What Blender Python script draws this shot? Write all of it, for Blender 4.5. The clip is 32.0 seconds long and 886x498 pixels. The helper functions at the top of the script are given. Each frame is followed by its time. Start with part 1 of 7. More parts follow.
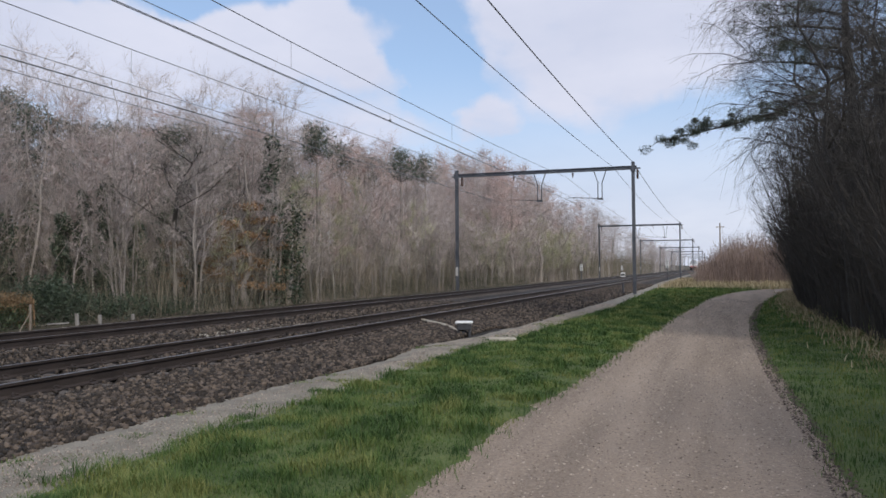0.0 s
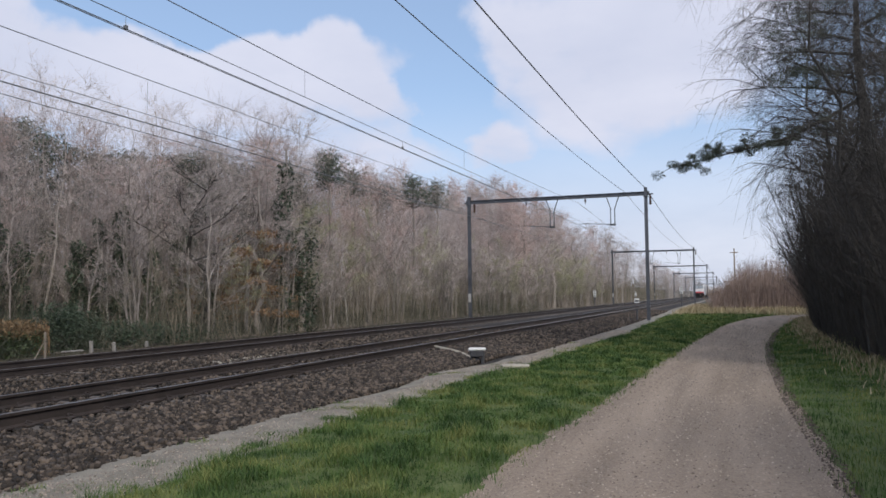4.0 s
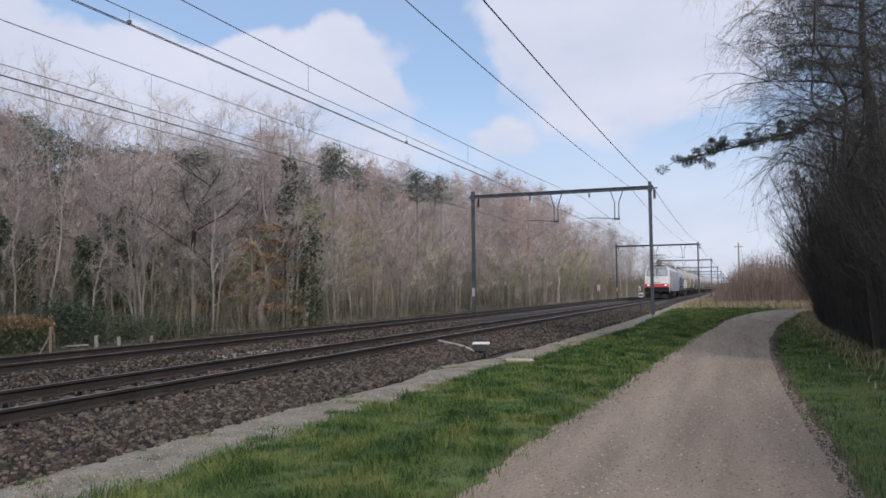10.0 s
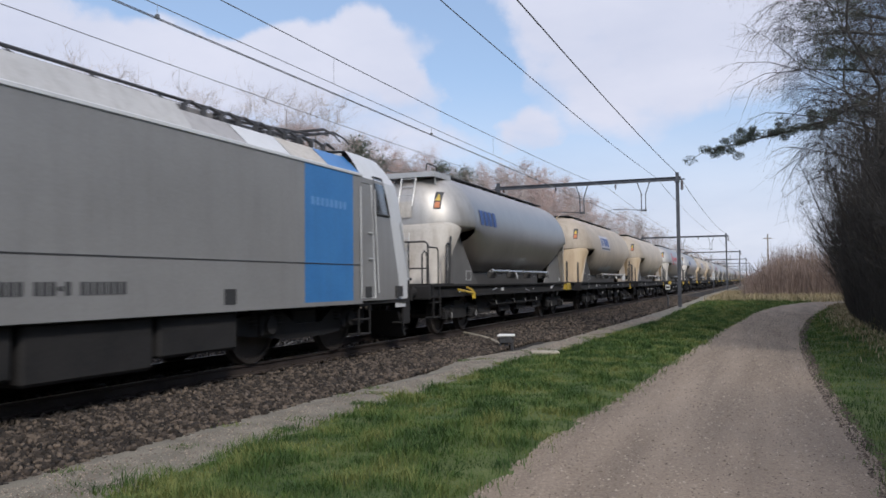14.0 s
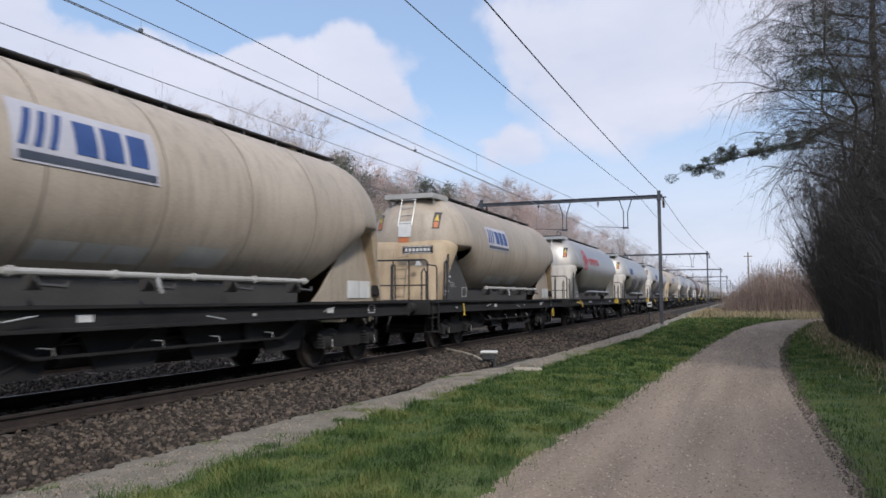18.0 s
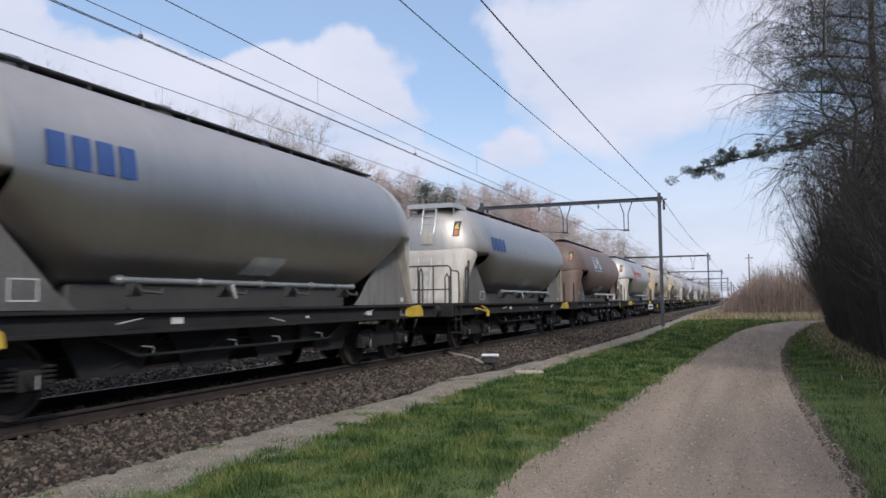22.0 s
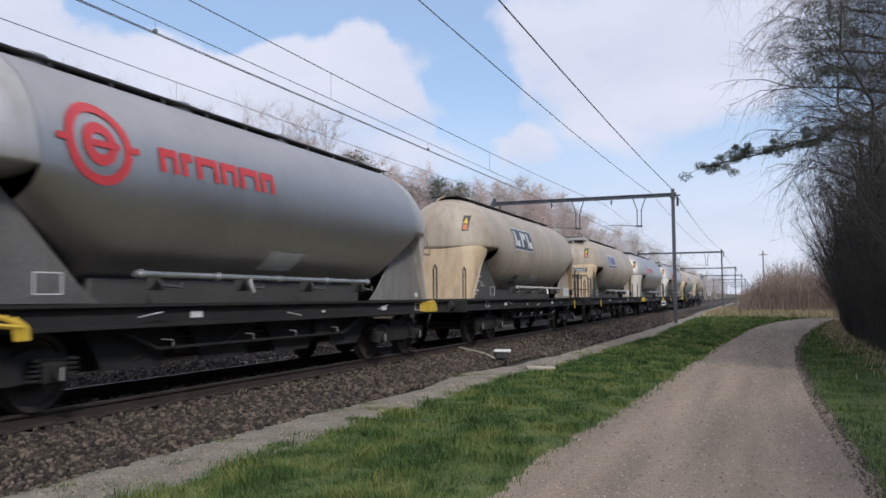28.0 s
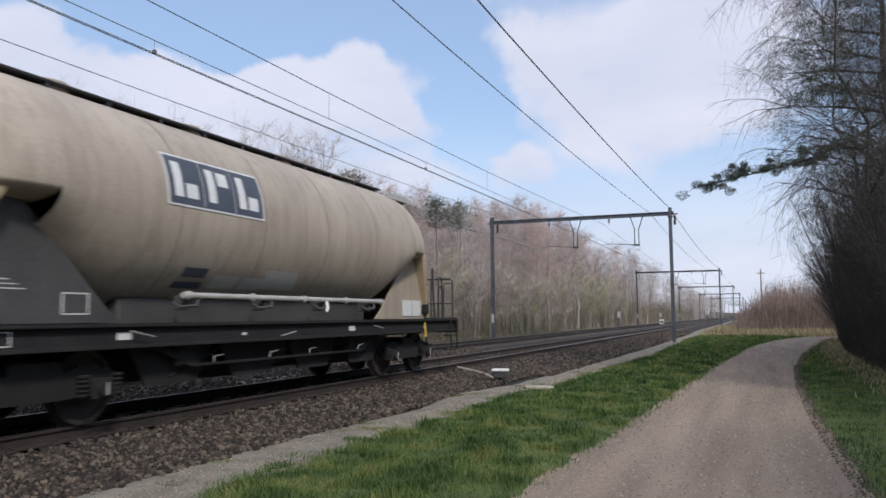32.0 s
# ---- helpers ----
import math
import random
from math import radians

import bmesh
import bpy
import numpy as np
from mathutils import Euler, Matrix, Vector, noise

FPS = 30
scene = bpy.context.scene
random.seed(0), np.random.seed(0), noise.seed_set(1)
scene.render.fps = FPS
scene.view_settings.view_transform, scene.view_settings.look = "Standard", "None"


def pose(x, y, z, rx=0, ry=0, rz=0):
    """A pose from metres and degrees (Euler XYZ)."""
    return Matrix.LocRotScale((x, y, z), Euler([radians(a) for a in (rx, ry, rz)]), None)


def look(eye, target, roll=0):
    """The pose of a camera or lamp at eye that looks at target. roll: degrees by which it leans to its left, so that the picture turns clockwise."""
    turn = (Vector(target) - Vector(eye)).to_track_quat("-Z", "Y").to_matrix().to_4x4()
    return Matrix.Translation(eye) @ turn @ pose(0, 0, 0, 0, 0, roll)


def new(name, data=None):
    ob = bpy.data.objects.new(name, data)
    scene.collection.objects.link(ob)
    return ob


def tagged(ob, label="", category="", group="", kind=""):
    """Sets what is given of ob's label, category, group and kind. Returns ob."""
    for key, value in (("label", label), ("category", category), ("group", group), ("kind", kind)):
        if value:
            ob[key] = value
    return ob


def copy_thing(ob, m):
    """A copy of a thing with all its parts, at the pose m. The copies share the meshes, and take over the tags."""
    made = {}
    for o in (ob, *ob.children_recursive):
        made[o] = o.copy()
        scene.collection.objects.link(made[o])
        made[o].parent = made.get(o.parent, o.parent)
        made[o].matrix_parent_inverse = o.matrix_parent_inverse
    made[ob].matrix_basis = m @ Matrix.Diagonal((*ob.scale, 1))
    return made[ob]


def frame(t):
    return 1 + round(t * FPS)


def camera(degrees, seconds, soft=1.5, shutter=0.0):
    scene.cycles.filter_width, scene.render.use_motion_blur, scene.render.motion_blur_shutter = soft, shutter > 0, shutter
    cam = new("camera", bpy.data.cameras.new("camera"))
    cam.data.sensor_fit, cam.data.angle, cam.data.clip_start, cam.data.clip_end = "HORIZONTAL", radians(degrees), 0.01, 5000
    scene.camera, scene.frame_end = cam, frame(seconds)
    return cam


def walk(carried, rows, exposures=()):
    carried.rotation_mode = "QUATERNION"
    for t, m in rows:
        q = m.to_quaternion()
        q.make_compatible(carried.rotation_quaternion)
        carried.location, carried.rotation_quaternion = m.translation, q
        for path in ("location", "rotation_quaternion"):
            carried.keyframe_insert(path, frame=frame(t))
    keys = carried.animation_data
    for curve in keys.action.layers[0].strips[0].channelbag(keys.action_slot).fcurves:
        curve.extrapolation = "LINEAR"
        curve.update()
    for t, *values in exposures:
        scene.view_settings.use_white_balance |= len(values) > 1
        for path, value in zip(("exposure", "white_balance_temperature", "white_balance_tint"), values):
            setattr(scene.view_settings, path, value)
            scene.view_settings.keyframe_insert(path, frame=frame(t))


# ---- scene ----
EYE = Vector((0.0, 0.0, 1.6))


def aim(turn, tilt, lean):
    """Pose of the hand-held camera: degrees right of the track line, up, and lean."""
    a, b = radians(turn), radians(tilt)
    way = Vector((math.sin(a) * math.cos(b), math.cos(a) * math.cos(b), math.sin(b)))
    return look(EYE, EYE + way * 10, lean)


cam = camera(59.09, 32.0, soft=1.6, shutter=0.1)
walk(cam, [(t, aim(a, b, c)) for t, a, b, c in (
    (0, -19.192, 1.486, -0.431), (0.5, -19.437, 1.958, -0.494), (1, -19.515, 2.421, -0.543), (1.5, -19.569, 2.718, -0.381),
    (2, -19.714, 2.969, -0.242), (2.5, -19.803, 3.199, -0.295), (3, -19.895, 3.338, -0.518), (3.5, -20.050, 3.402, -0.551),
    (5.5, -20.142, 3.463, -0.601), (6, -20.165, 3.077, -0.364), (6.5, -20.223, 2.634, -0.063), (7, -20.275, 2.509, -0.099),
    (7.5, -20.278, 2.637, -0.161), (8, -20.312, 2.774, -0.345), (8.5, -20.259, 2.703, -0.288), (9, -20.302, 2.777, -0.375),
    (9.5, -20.378, 2.912, -0.427), (10, -20.388, 3.033, -0.621), (10.5, -20.387, 3.067, -0.648), (11, -20.335, 2.994, -0.673),
    (11.5, -20.298, 2.825, -0.575), (12, -20.772, 2.328, -0.432), (12.5, -21.385, 1.916, -0.284), (13, -21.398, 1.797, -0.176),
    (13.5, -21.719, 1.960, -0.427), (14, -22.245, 2.454, -0.557), (14.5, -22.325, 2.785, -0.212), (16.5, -21.294, 3.693, -0.052),
    (17, -21.185, 3.637, -0.306), (17.5, -21.095, 3.528, -0.423), (18, -20.996, 3.638, -0.320), (18.5, -20.864, 3.911, -0.267),
    (19, -20.934, 3.811, -0.218), (19.5, -21.075, 3.633, -0.309), (20, -21.078, 3.595, -0.389), (20.5, -21.042, 3.596, -0.510),
    (21, -20.977, 3.638, -0.553), (21.5, -20.922, 3.731, -0.589), (22, -21.038, 3.888, -0.644), (22.5, -21.288, 4.191, -0.527),
    (23, -21.524, 4.464, -0.424), (23.5, -21.678, 4.750, -0.453), (24, -21.680, 4.822, -0.594), (24.5, -21.648, 4.796, -0.852),
    (25, -21.815, 4.922, -0.945), (25.5, -21.917, 5.034, -0.980), (27.5, -21.969, 4.204, -0.484), (28, -21.946, 3.555, -0.344),
    (28.5, -21.861, 3.419, -0.379), (29, -21.713, 3.702, -0.143), (29.5, -21.599, 3.871, -0.238), (30, -22.012, 4.207, -0.543),
    (30.5, -22.512, 4.438, -0.082), (31, -22.263, 4.618, -0.018), (31.5, -21.923, 4.821, -0.288), (32, -21.775, 4.947, -0.453),
)], ((0, 0.0), (13, 0.0), (16.5, 0.07), (32, 0.07)))

# ---- world and sun ----
SUN_EL, SUN_AZ = radians(39), radians(138)     # azimuth clockwise from +Y
to_sun = Vector((math.sin(SUN_AZ) * math.cos(SUN_EL), math.cos(SUN_AZ) * math.cos(SUN_EL), math.sin(SUN_EL)))


def direction(az, el):
    a, e = radians(az), radians(el)
    return (math.sin(a) * math.cos(e), math.cos(a) * math.cos(e), math.sin(e))


def build_world():
    w = bpy.data.worlds.new("sky")
    w.use_nodes = True
    scene.world = w
    nt = w.node_tree
    nt.nodes.clear()
    N, K = nt.nodes.new, nt.links.new
    out = N("ShaderNodeOutputWorld")
    sky = N("ShaderNodeTexSky")
    sky.sky_type, sky.sun_disc = "NISHITA", False
    sky.sun_elevation, sky.sun_rotation = SUN_EL, SUN_AZ
    sky.air_density, sky.dust_density, sky.ozone_density = 1.0, 0.6, 1.5
    b_sky = N("ShaderNodeBackground")
    b_sky.inputs[1].default_value = 0.15
    tint = N("ShaderNodeMixRGB")
    tint.blend_type = "MIX"
    tint.inputs[0].default_value = 0.45
    tint.inputs[2].default_value = (2.9, 3.95, 5.9, 1)
    K(sky.outputs[0], tint.inputs[1])
    K(tint.outputs[0], b_sky.inputs[0])
    tc = N("ShaderNodeTexCoord")
    # cloud layer: fractal noise seen on a flat sheet overhead
    sep = N("ShaderNodeSeparateXYZ")
    K(tc.outputs["Generated"], sep.inputs[0])
    up = N("ShaderNodeMath")
    up.operation = "ADD"
    up.inputs[1].default_value = 0.22
    K(sep.outputs[2], up.inputs[0])
    low = N("ShaderNodeMath")
    low.operation = "MAXIMUM"
    low.inputs[1].default_value = 0.05
    K(up.outputs[0], low.inputs[0])
    flat = N("ShaderNodeVectorMath")
    flat.operation = "DIVIDE"
    comb = N("ShaderNodeCombineXYZ")
    for i in range(3):
        K(low.outputs[0], comb.inputs[i])
    K(tc.outputs["Generated"], flat.inputs[0])
    K(comb.outputs[0], flat.inputs[1])
    n1 = N("ShaderNodeTexNoise")
    n1.inputs["Scale"].default_value, n1.inputs["Detail"].default_value = 1.7, 8
    n1.inputs["Roughness"].default_value = 0.55
    K(flat.outputs[0], n1.inputs["Vector"])
    # banks of cumulus over the woods and gaps of blue between them, in degrees of azimuth and height
    n2 = N("ShaderNodeTexNoise")
    n2.inputs["Scale"].default_value, n2.inputs["Detail"].default_value = 11, 7
    K(tc.outputs["Generated"], n2.inputs["Vector"])
    split = N("ShaderNodeSeparateXYZ")
    K(n2.outputs["Color"], split.inputs[0])

    def calc(op, a, b=None, c=None):
        m = N("ShaderNodeMath")
        m.operation = op
        for k, q in enumerate((a, b, c)):
            if q is None:
                continue
            if isinstance(q, (int, float)):
                m.inputs[k].default_value = q
            else:
                K(q, m.inputs[k])
        return m.outputs[0]
    az = calc("MULTIPLY", calc("ARCTAN2", sep.outputs[0], sep.outputs[1]), 57.296)
    el = calc("MULTIPLY", calc("ARCSINE", sep.outputs[2]), 57.296)
    az = calc("ADD", az, calc("MULTIPLY_ADD", split.outputs[0], 10.0, -5.0))
    el = calc("ADD", el, calc("MULTIPLY_ADD", split.outputs[1], 6.0, -3.0))
    total = 0.0
    for a0, e0, wa, we, amount in (
            (-51.0, 18.2, 3.5, 3.0, 0.55), (-47.6, 14.6, 6.0, 3.0, 0.6), (-41.5, 14.2, 6.0, 2.8, 0.6), (-35.0, 15.0, 5.0, 3.2, 0.6), (-28.6, 16.8, 5.0, 3.4, 0.6),
            (-25.5, 14.6, 3.6, 2.2, 0.4), (-9.0, 16.4, 8.0, 5.5, 0.5), (-2.0, 18.0, 7.0, 5.5, 0.5), (-15.0, 19.2, 3.0, 2.0, 0.25), (-15.9, 10.6, 2.4, 1.2, 0.4), (-33.0, 10.5, 14.0, 3.0, 0.35),
            (-39.5, 19.6, 8.5, 2.2, -0.6), (-32.5, 22.0, 6.0, 2.4, -0.5), (-19.6, 14.8, 3.2, 4.2, -0.55), (-24.0, 21.0, 6.0, 2.4, -0.45), (-45.0, 22.5, 8.0, 3.0, -0.4)):
        d = calc("SQRT", calc("ADD", calc("POWER", calc("DIVIDE", calc("SUBTRACT", az, a0), wa), 2.0), calc("POWER", calc("DIVIDE", calc("SUBTRACT", el, e0), we), 2.0)))
        m = N("ShaderNodeMapRange")
        m.interpolation_type = "SMOOTHSTEP"
        m.inputs[1].default_value, m.inputs[2].default_value = 1.35, 0.45
        m.inputs[3].default_value, m.inputs[4].default_value = 0, amount
        K(d, m.inputs[0])
        total = calc("ADD", m.outputs[0], total)
    fine = calc("MULTIPLY_ADD", split.outputs[2], 0.3, -0.15)
    veil = N("ShaderNodeMapRange")
    veil.interpolation_type = "SMOOTHSTEP"
    veil.inputs[1].default_value, veil.inputs[2].default_value = 26.0, 42.0
    veil.inputs[3].default_value, veil.inputs[4].default_value = 0.0, 0.42
    K(el, veil.inputs[0])
    a = calc("ADD", calc("ADD", calc("ADD", total, n1.outputs["Fac"]), fine), veil.outputs[0])
    ramp = N("ShaderNodeMapRange")
    ramp.interpolation_type = "SMOOTHSTEP"
    ramp.inputs[1].default_value, ramp.inputs[2].default_value = 0.36, 0.98
    K(a, ramp.inputs[0])
    # milky horizon
    hz = N("ShaderNodeMapRange")
    hz.interpolation_type = "SMOOTHSTEP"
    hz.inputs[1].default_value, hz.inputs[2].default_value = 0.27, 0.05
    hz.inputs[3].default_value, hz.inputs[4].default_value = 0.0, 0.82
    K(sep.outputs[2], hz.inputs[0])
    mx = N("ShaderNodeMath")
    mx.operation = "MAXIMUM"
    K(ramp.outputs[0], mx.inputs[0])
    K(hz.outputs[0], mx.inputs[1])
    shade = N("ShaderNodeMixRGB")
    shade.inputs[1].default_value = (0.50, 0.56, 0.74, 1)
    shade.inputs[2].default_value = (0.84, 0.85, 0.97, 1)
    K(n1.outputs["Fac"], shade.inputs[0])
    b_cloud = N("ShaderNodeBackground")
    b_cloud.inputs[1].default_value = 1.0
    K(shade.outputs[0], b_cloud.inputs[0])
    mix = N("ShaderNodeMixShader")
    K(mx.outputs[0], mix.inputs[0])
    K(b_sky.outputs[0], mix.inputs[1])
    K(b_cloud.outputs[0], mix.inputs[2])
    K(mix.outputs[0], out.inputs[0])


build_world()
sun = new("sun", bpy.data.lights.new("sun", "SUN"))
sun.data.energy, sun.data.angle, sun.data.color = 2.4, radians(7), (1.0, 0.95, 0.885)
sun.matrix_world = look(to_sun * 50, (0, 0, 0))
scene.view_settings.exposure = 0.0


# ---- materials ----
def surface(name, dark, light, rough=0.8, grain=40.0, patch=1.5, bump=0.15, metal=0.0, vary=0.0, streak=0.0, coat=0.0, dirt=None, dirt_amount=0.5,
            rough_vary=0.12, depth=0.01, stretch=1.0):
    """Node material with two scales of variation, fine relief, and optional vertical dirt streaks."""
    m = bpy.data.materials.new(name)
    m.use_nodes = True
    nt = m.node_tree
    N, K = nt.nodes.new, nt.links.new
    p = nt.nodes["Principled BSDF"]
    tc = N("ShaderNodeTexCoord")
    n1, n2 = N("ShaderNodeTexNoise"), N("ShaderNodeTexNoise")
    n1.inputs["Scale"].default_value, n1.inputs["Detail"].default_value = patch, 5
    n2.inputs["Scale"].default_value, n2.inputs["Detail"].default_value = grain, 3
    lie = N("ShaderNodeMapping")
    lie.inputs["Scale"].default_value = (1, stretch, 1)
    K(tc.outputs["Object"], lie.inputs[0])
    K(lie.outputs[0], n1.inputs["Vector"])
    K(tc.outputs["Object"], n2.inputs["Vector"])
    av = N("ShaderNodeMath")
    av.operation = "MULTIPLY_ADD"
    av.inputs[1].default_value = 0.45
    half = N("ShaderNodeMath")
    half.operation = "MULTIPLY"
    half.inputs[1].default_value = 0.55
    K(n1.outputs["Fac"], half.inputs[0])
    K(n2.outputs["Fac"], av.inputs[0])
    K(half.outputs[0], av.inputs[2])
    r = N("ShaderNodeMapRange")
    r.inputs[1].default_value, r.inputs[2].default_value = 0.34, 0.66
    K(av.outputs[0], r.inputs[0])
    mix = N("ShaderNodeMixRGB")
    mix.inputs[1].default_value, mix.inputs[2].default_value = (*dark, 1), (*light, 1)
    K(r.outputs[0], mix.inputs[0])
    col = mix.outputs[0]
    if streak:
        mp = N("ShaderNodeMapping")
        mp.inputs["Scale"].default_value = (2.2, 2.2, 0.22)
        n3 = N("ShaderNodeTexNoise")
        n3.inputs["Scale"].default_value, n3.inputs["Detail"].default_value = 2.6, 6
        K(tc.outputs["Object"], mp.inputs[0])
        K(mp.outputs[0], n3.inputs["Vector"])
        s = N("ShaderNodeMapRange")
        s.inputs[1].default_value, s.inputs[2].default_value = 0.45, 0.75
        s.inputs[4].default_value = streak
        K(n3.outputs["Fac"], s.inputs[0])
        d = N("ShaderNodeMixRGB")
        d.inputs[2].default_value = (*(dirt or (0.06, 0.05, 0.04)), 1)
        K(s.outputs[0], d.inputs[0])
        K(col, d.inputs[1])
        col = d.outputs[0]
    if vary:
        oi, h = N("ShaderNodeObjectInfo"), N("ShaderNodeHueSaturation")
        v = N("ShaderNodeMapRange")
        v.inputs[3].default_value, v.inputs[4].default_value = 1 - vary, 1 + vary
        K(oi.outputs["Random"], v.inputs[0])
        K(v.outputs[0], h.inputs["Value"])
        K(col, h.inputs["Color"])
        col = h.outputs[0]
    K(col, p.inputs["Base Color"])
    rr = N("ShaderNodeMapRange")
    rr.inputs[3].default_value, rr.inputs[4].default_value = max(0.02, rough - rough_vary), min(1, rough + rough_vary)
    K(av.outputs[0], rr.inputs[0])
    K(rr.outputs[0], p.inputs["Roughness"])
    p.inputs["Metallic"].default_value = metal
    p.inputs["Coat Weight"].default_value = coat
    if bump:
        b = N("ShaderNodeBump")
        b.inputs["Strength"].default_value, b.inputs["Distance"].default_value = bump, depth
        K(n2.outputs["Fac"], b.inputs["Height"])
        K(b.outputs[0], p.inputs["Normal"])
    return m


def islands(name, dark, light, rough=0.9, mid=None, translucent=0.0, patch=0.0):
    """Material for many small joined pieces: each island takes its own tone; optional large patches of tone across them."""
    m = bpy.data.materials.new(name)
    m.use_nodes = True
    nt = m.node_tree
    N, K = nt.nodes.new, nt.links.new
    p = nt.nodes["Principled BSDF"]
    g = N("ShaderNodeNewGeometry")
    ramp = N("ShaderNodeValToRGB")
    ramp.color_ramp.elements[0].color, ramp.color_ramp.elements[1].color = (*dark, 1), (*light, 1)
    if mid:
        e = ramp.color_ramp.elements.new(0.5)
        e.color = (*mid, 1)
    fac = g.outputs["Random Per Island"]
    if patch:
        tc, n = N("ShaderNodeTexCoord"), N("ShaderNodeTexNoise")
        n.inputs["Scale"].default_value, n.inputs["Detail"].default_value = patch, 4
        K(tc.outputs["Object"], n.inputs["Vector"])
        r = N("ShaderNodeMapRange")
        r.inputs[1].default_value, r.inputs[2].default_value = 0.40, 0.60
        K(n.outputs["Fac"], r.inputs[0])
        a = N("ShaderNodeMixRGB")
        a.inputs[0].default_value = 0.6
        K(fac, a.inputs[1])
        K(r.outputs[0], a.inputs[2])
        fac = a.outputs[0]
    K(fac, ramp.inputs[0])
    K(ramp.outputs[0], p.inputs["Base Color"])
    p.inputs["Roughness"].default_value = rough
    if translucent:
        t, mx = N("ShaderNodeBsdfTranslucent"), N("ShaderNodeMixShader")
        mx.inputs[0].default_value = translucent
        K(ramp.outputs[0], t.inputs[0])
        K(p.outputs[0], mx.inputs[1])
        K(t.outputs[0], mx.inputs[2])
        K(mx.outputs[0], nt.nodes["Material Output"].inputs[0])
    return m


def glowing(name, colour, strength):
    m = bpy.data.materials.new(name)
    m.use_nodes = True
    p = m.node_tree.nodes["Principled BSDF"]
    p.inputs["Base Color"].default_value = (*colour, 1)
    p.inputs["Emission Color"].default_value = (*colour, 1)
    p.inputs["Emission Strength"].default_value = strength
    return m


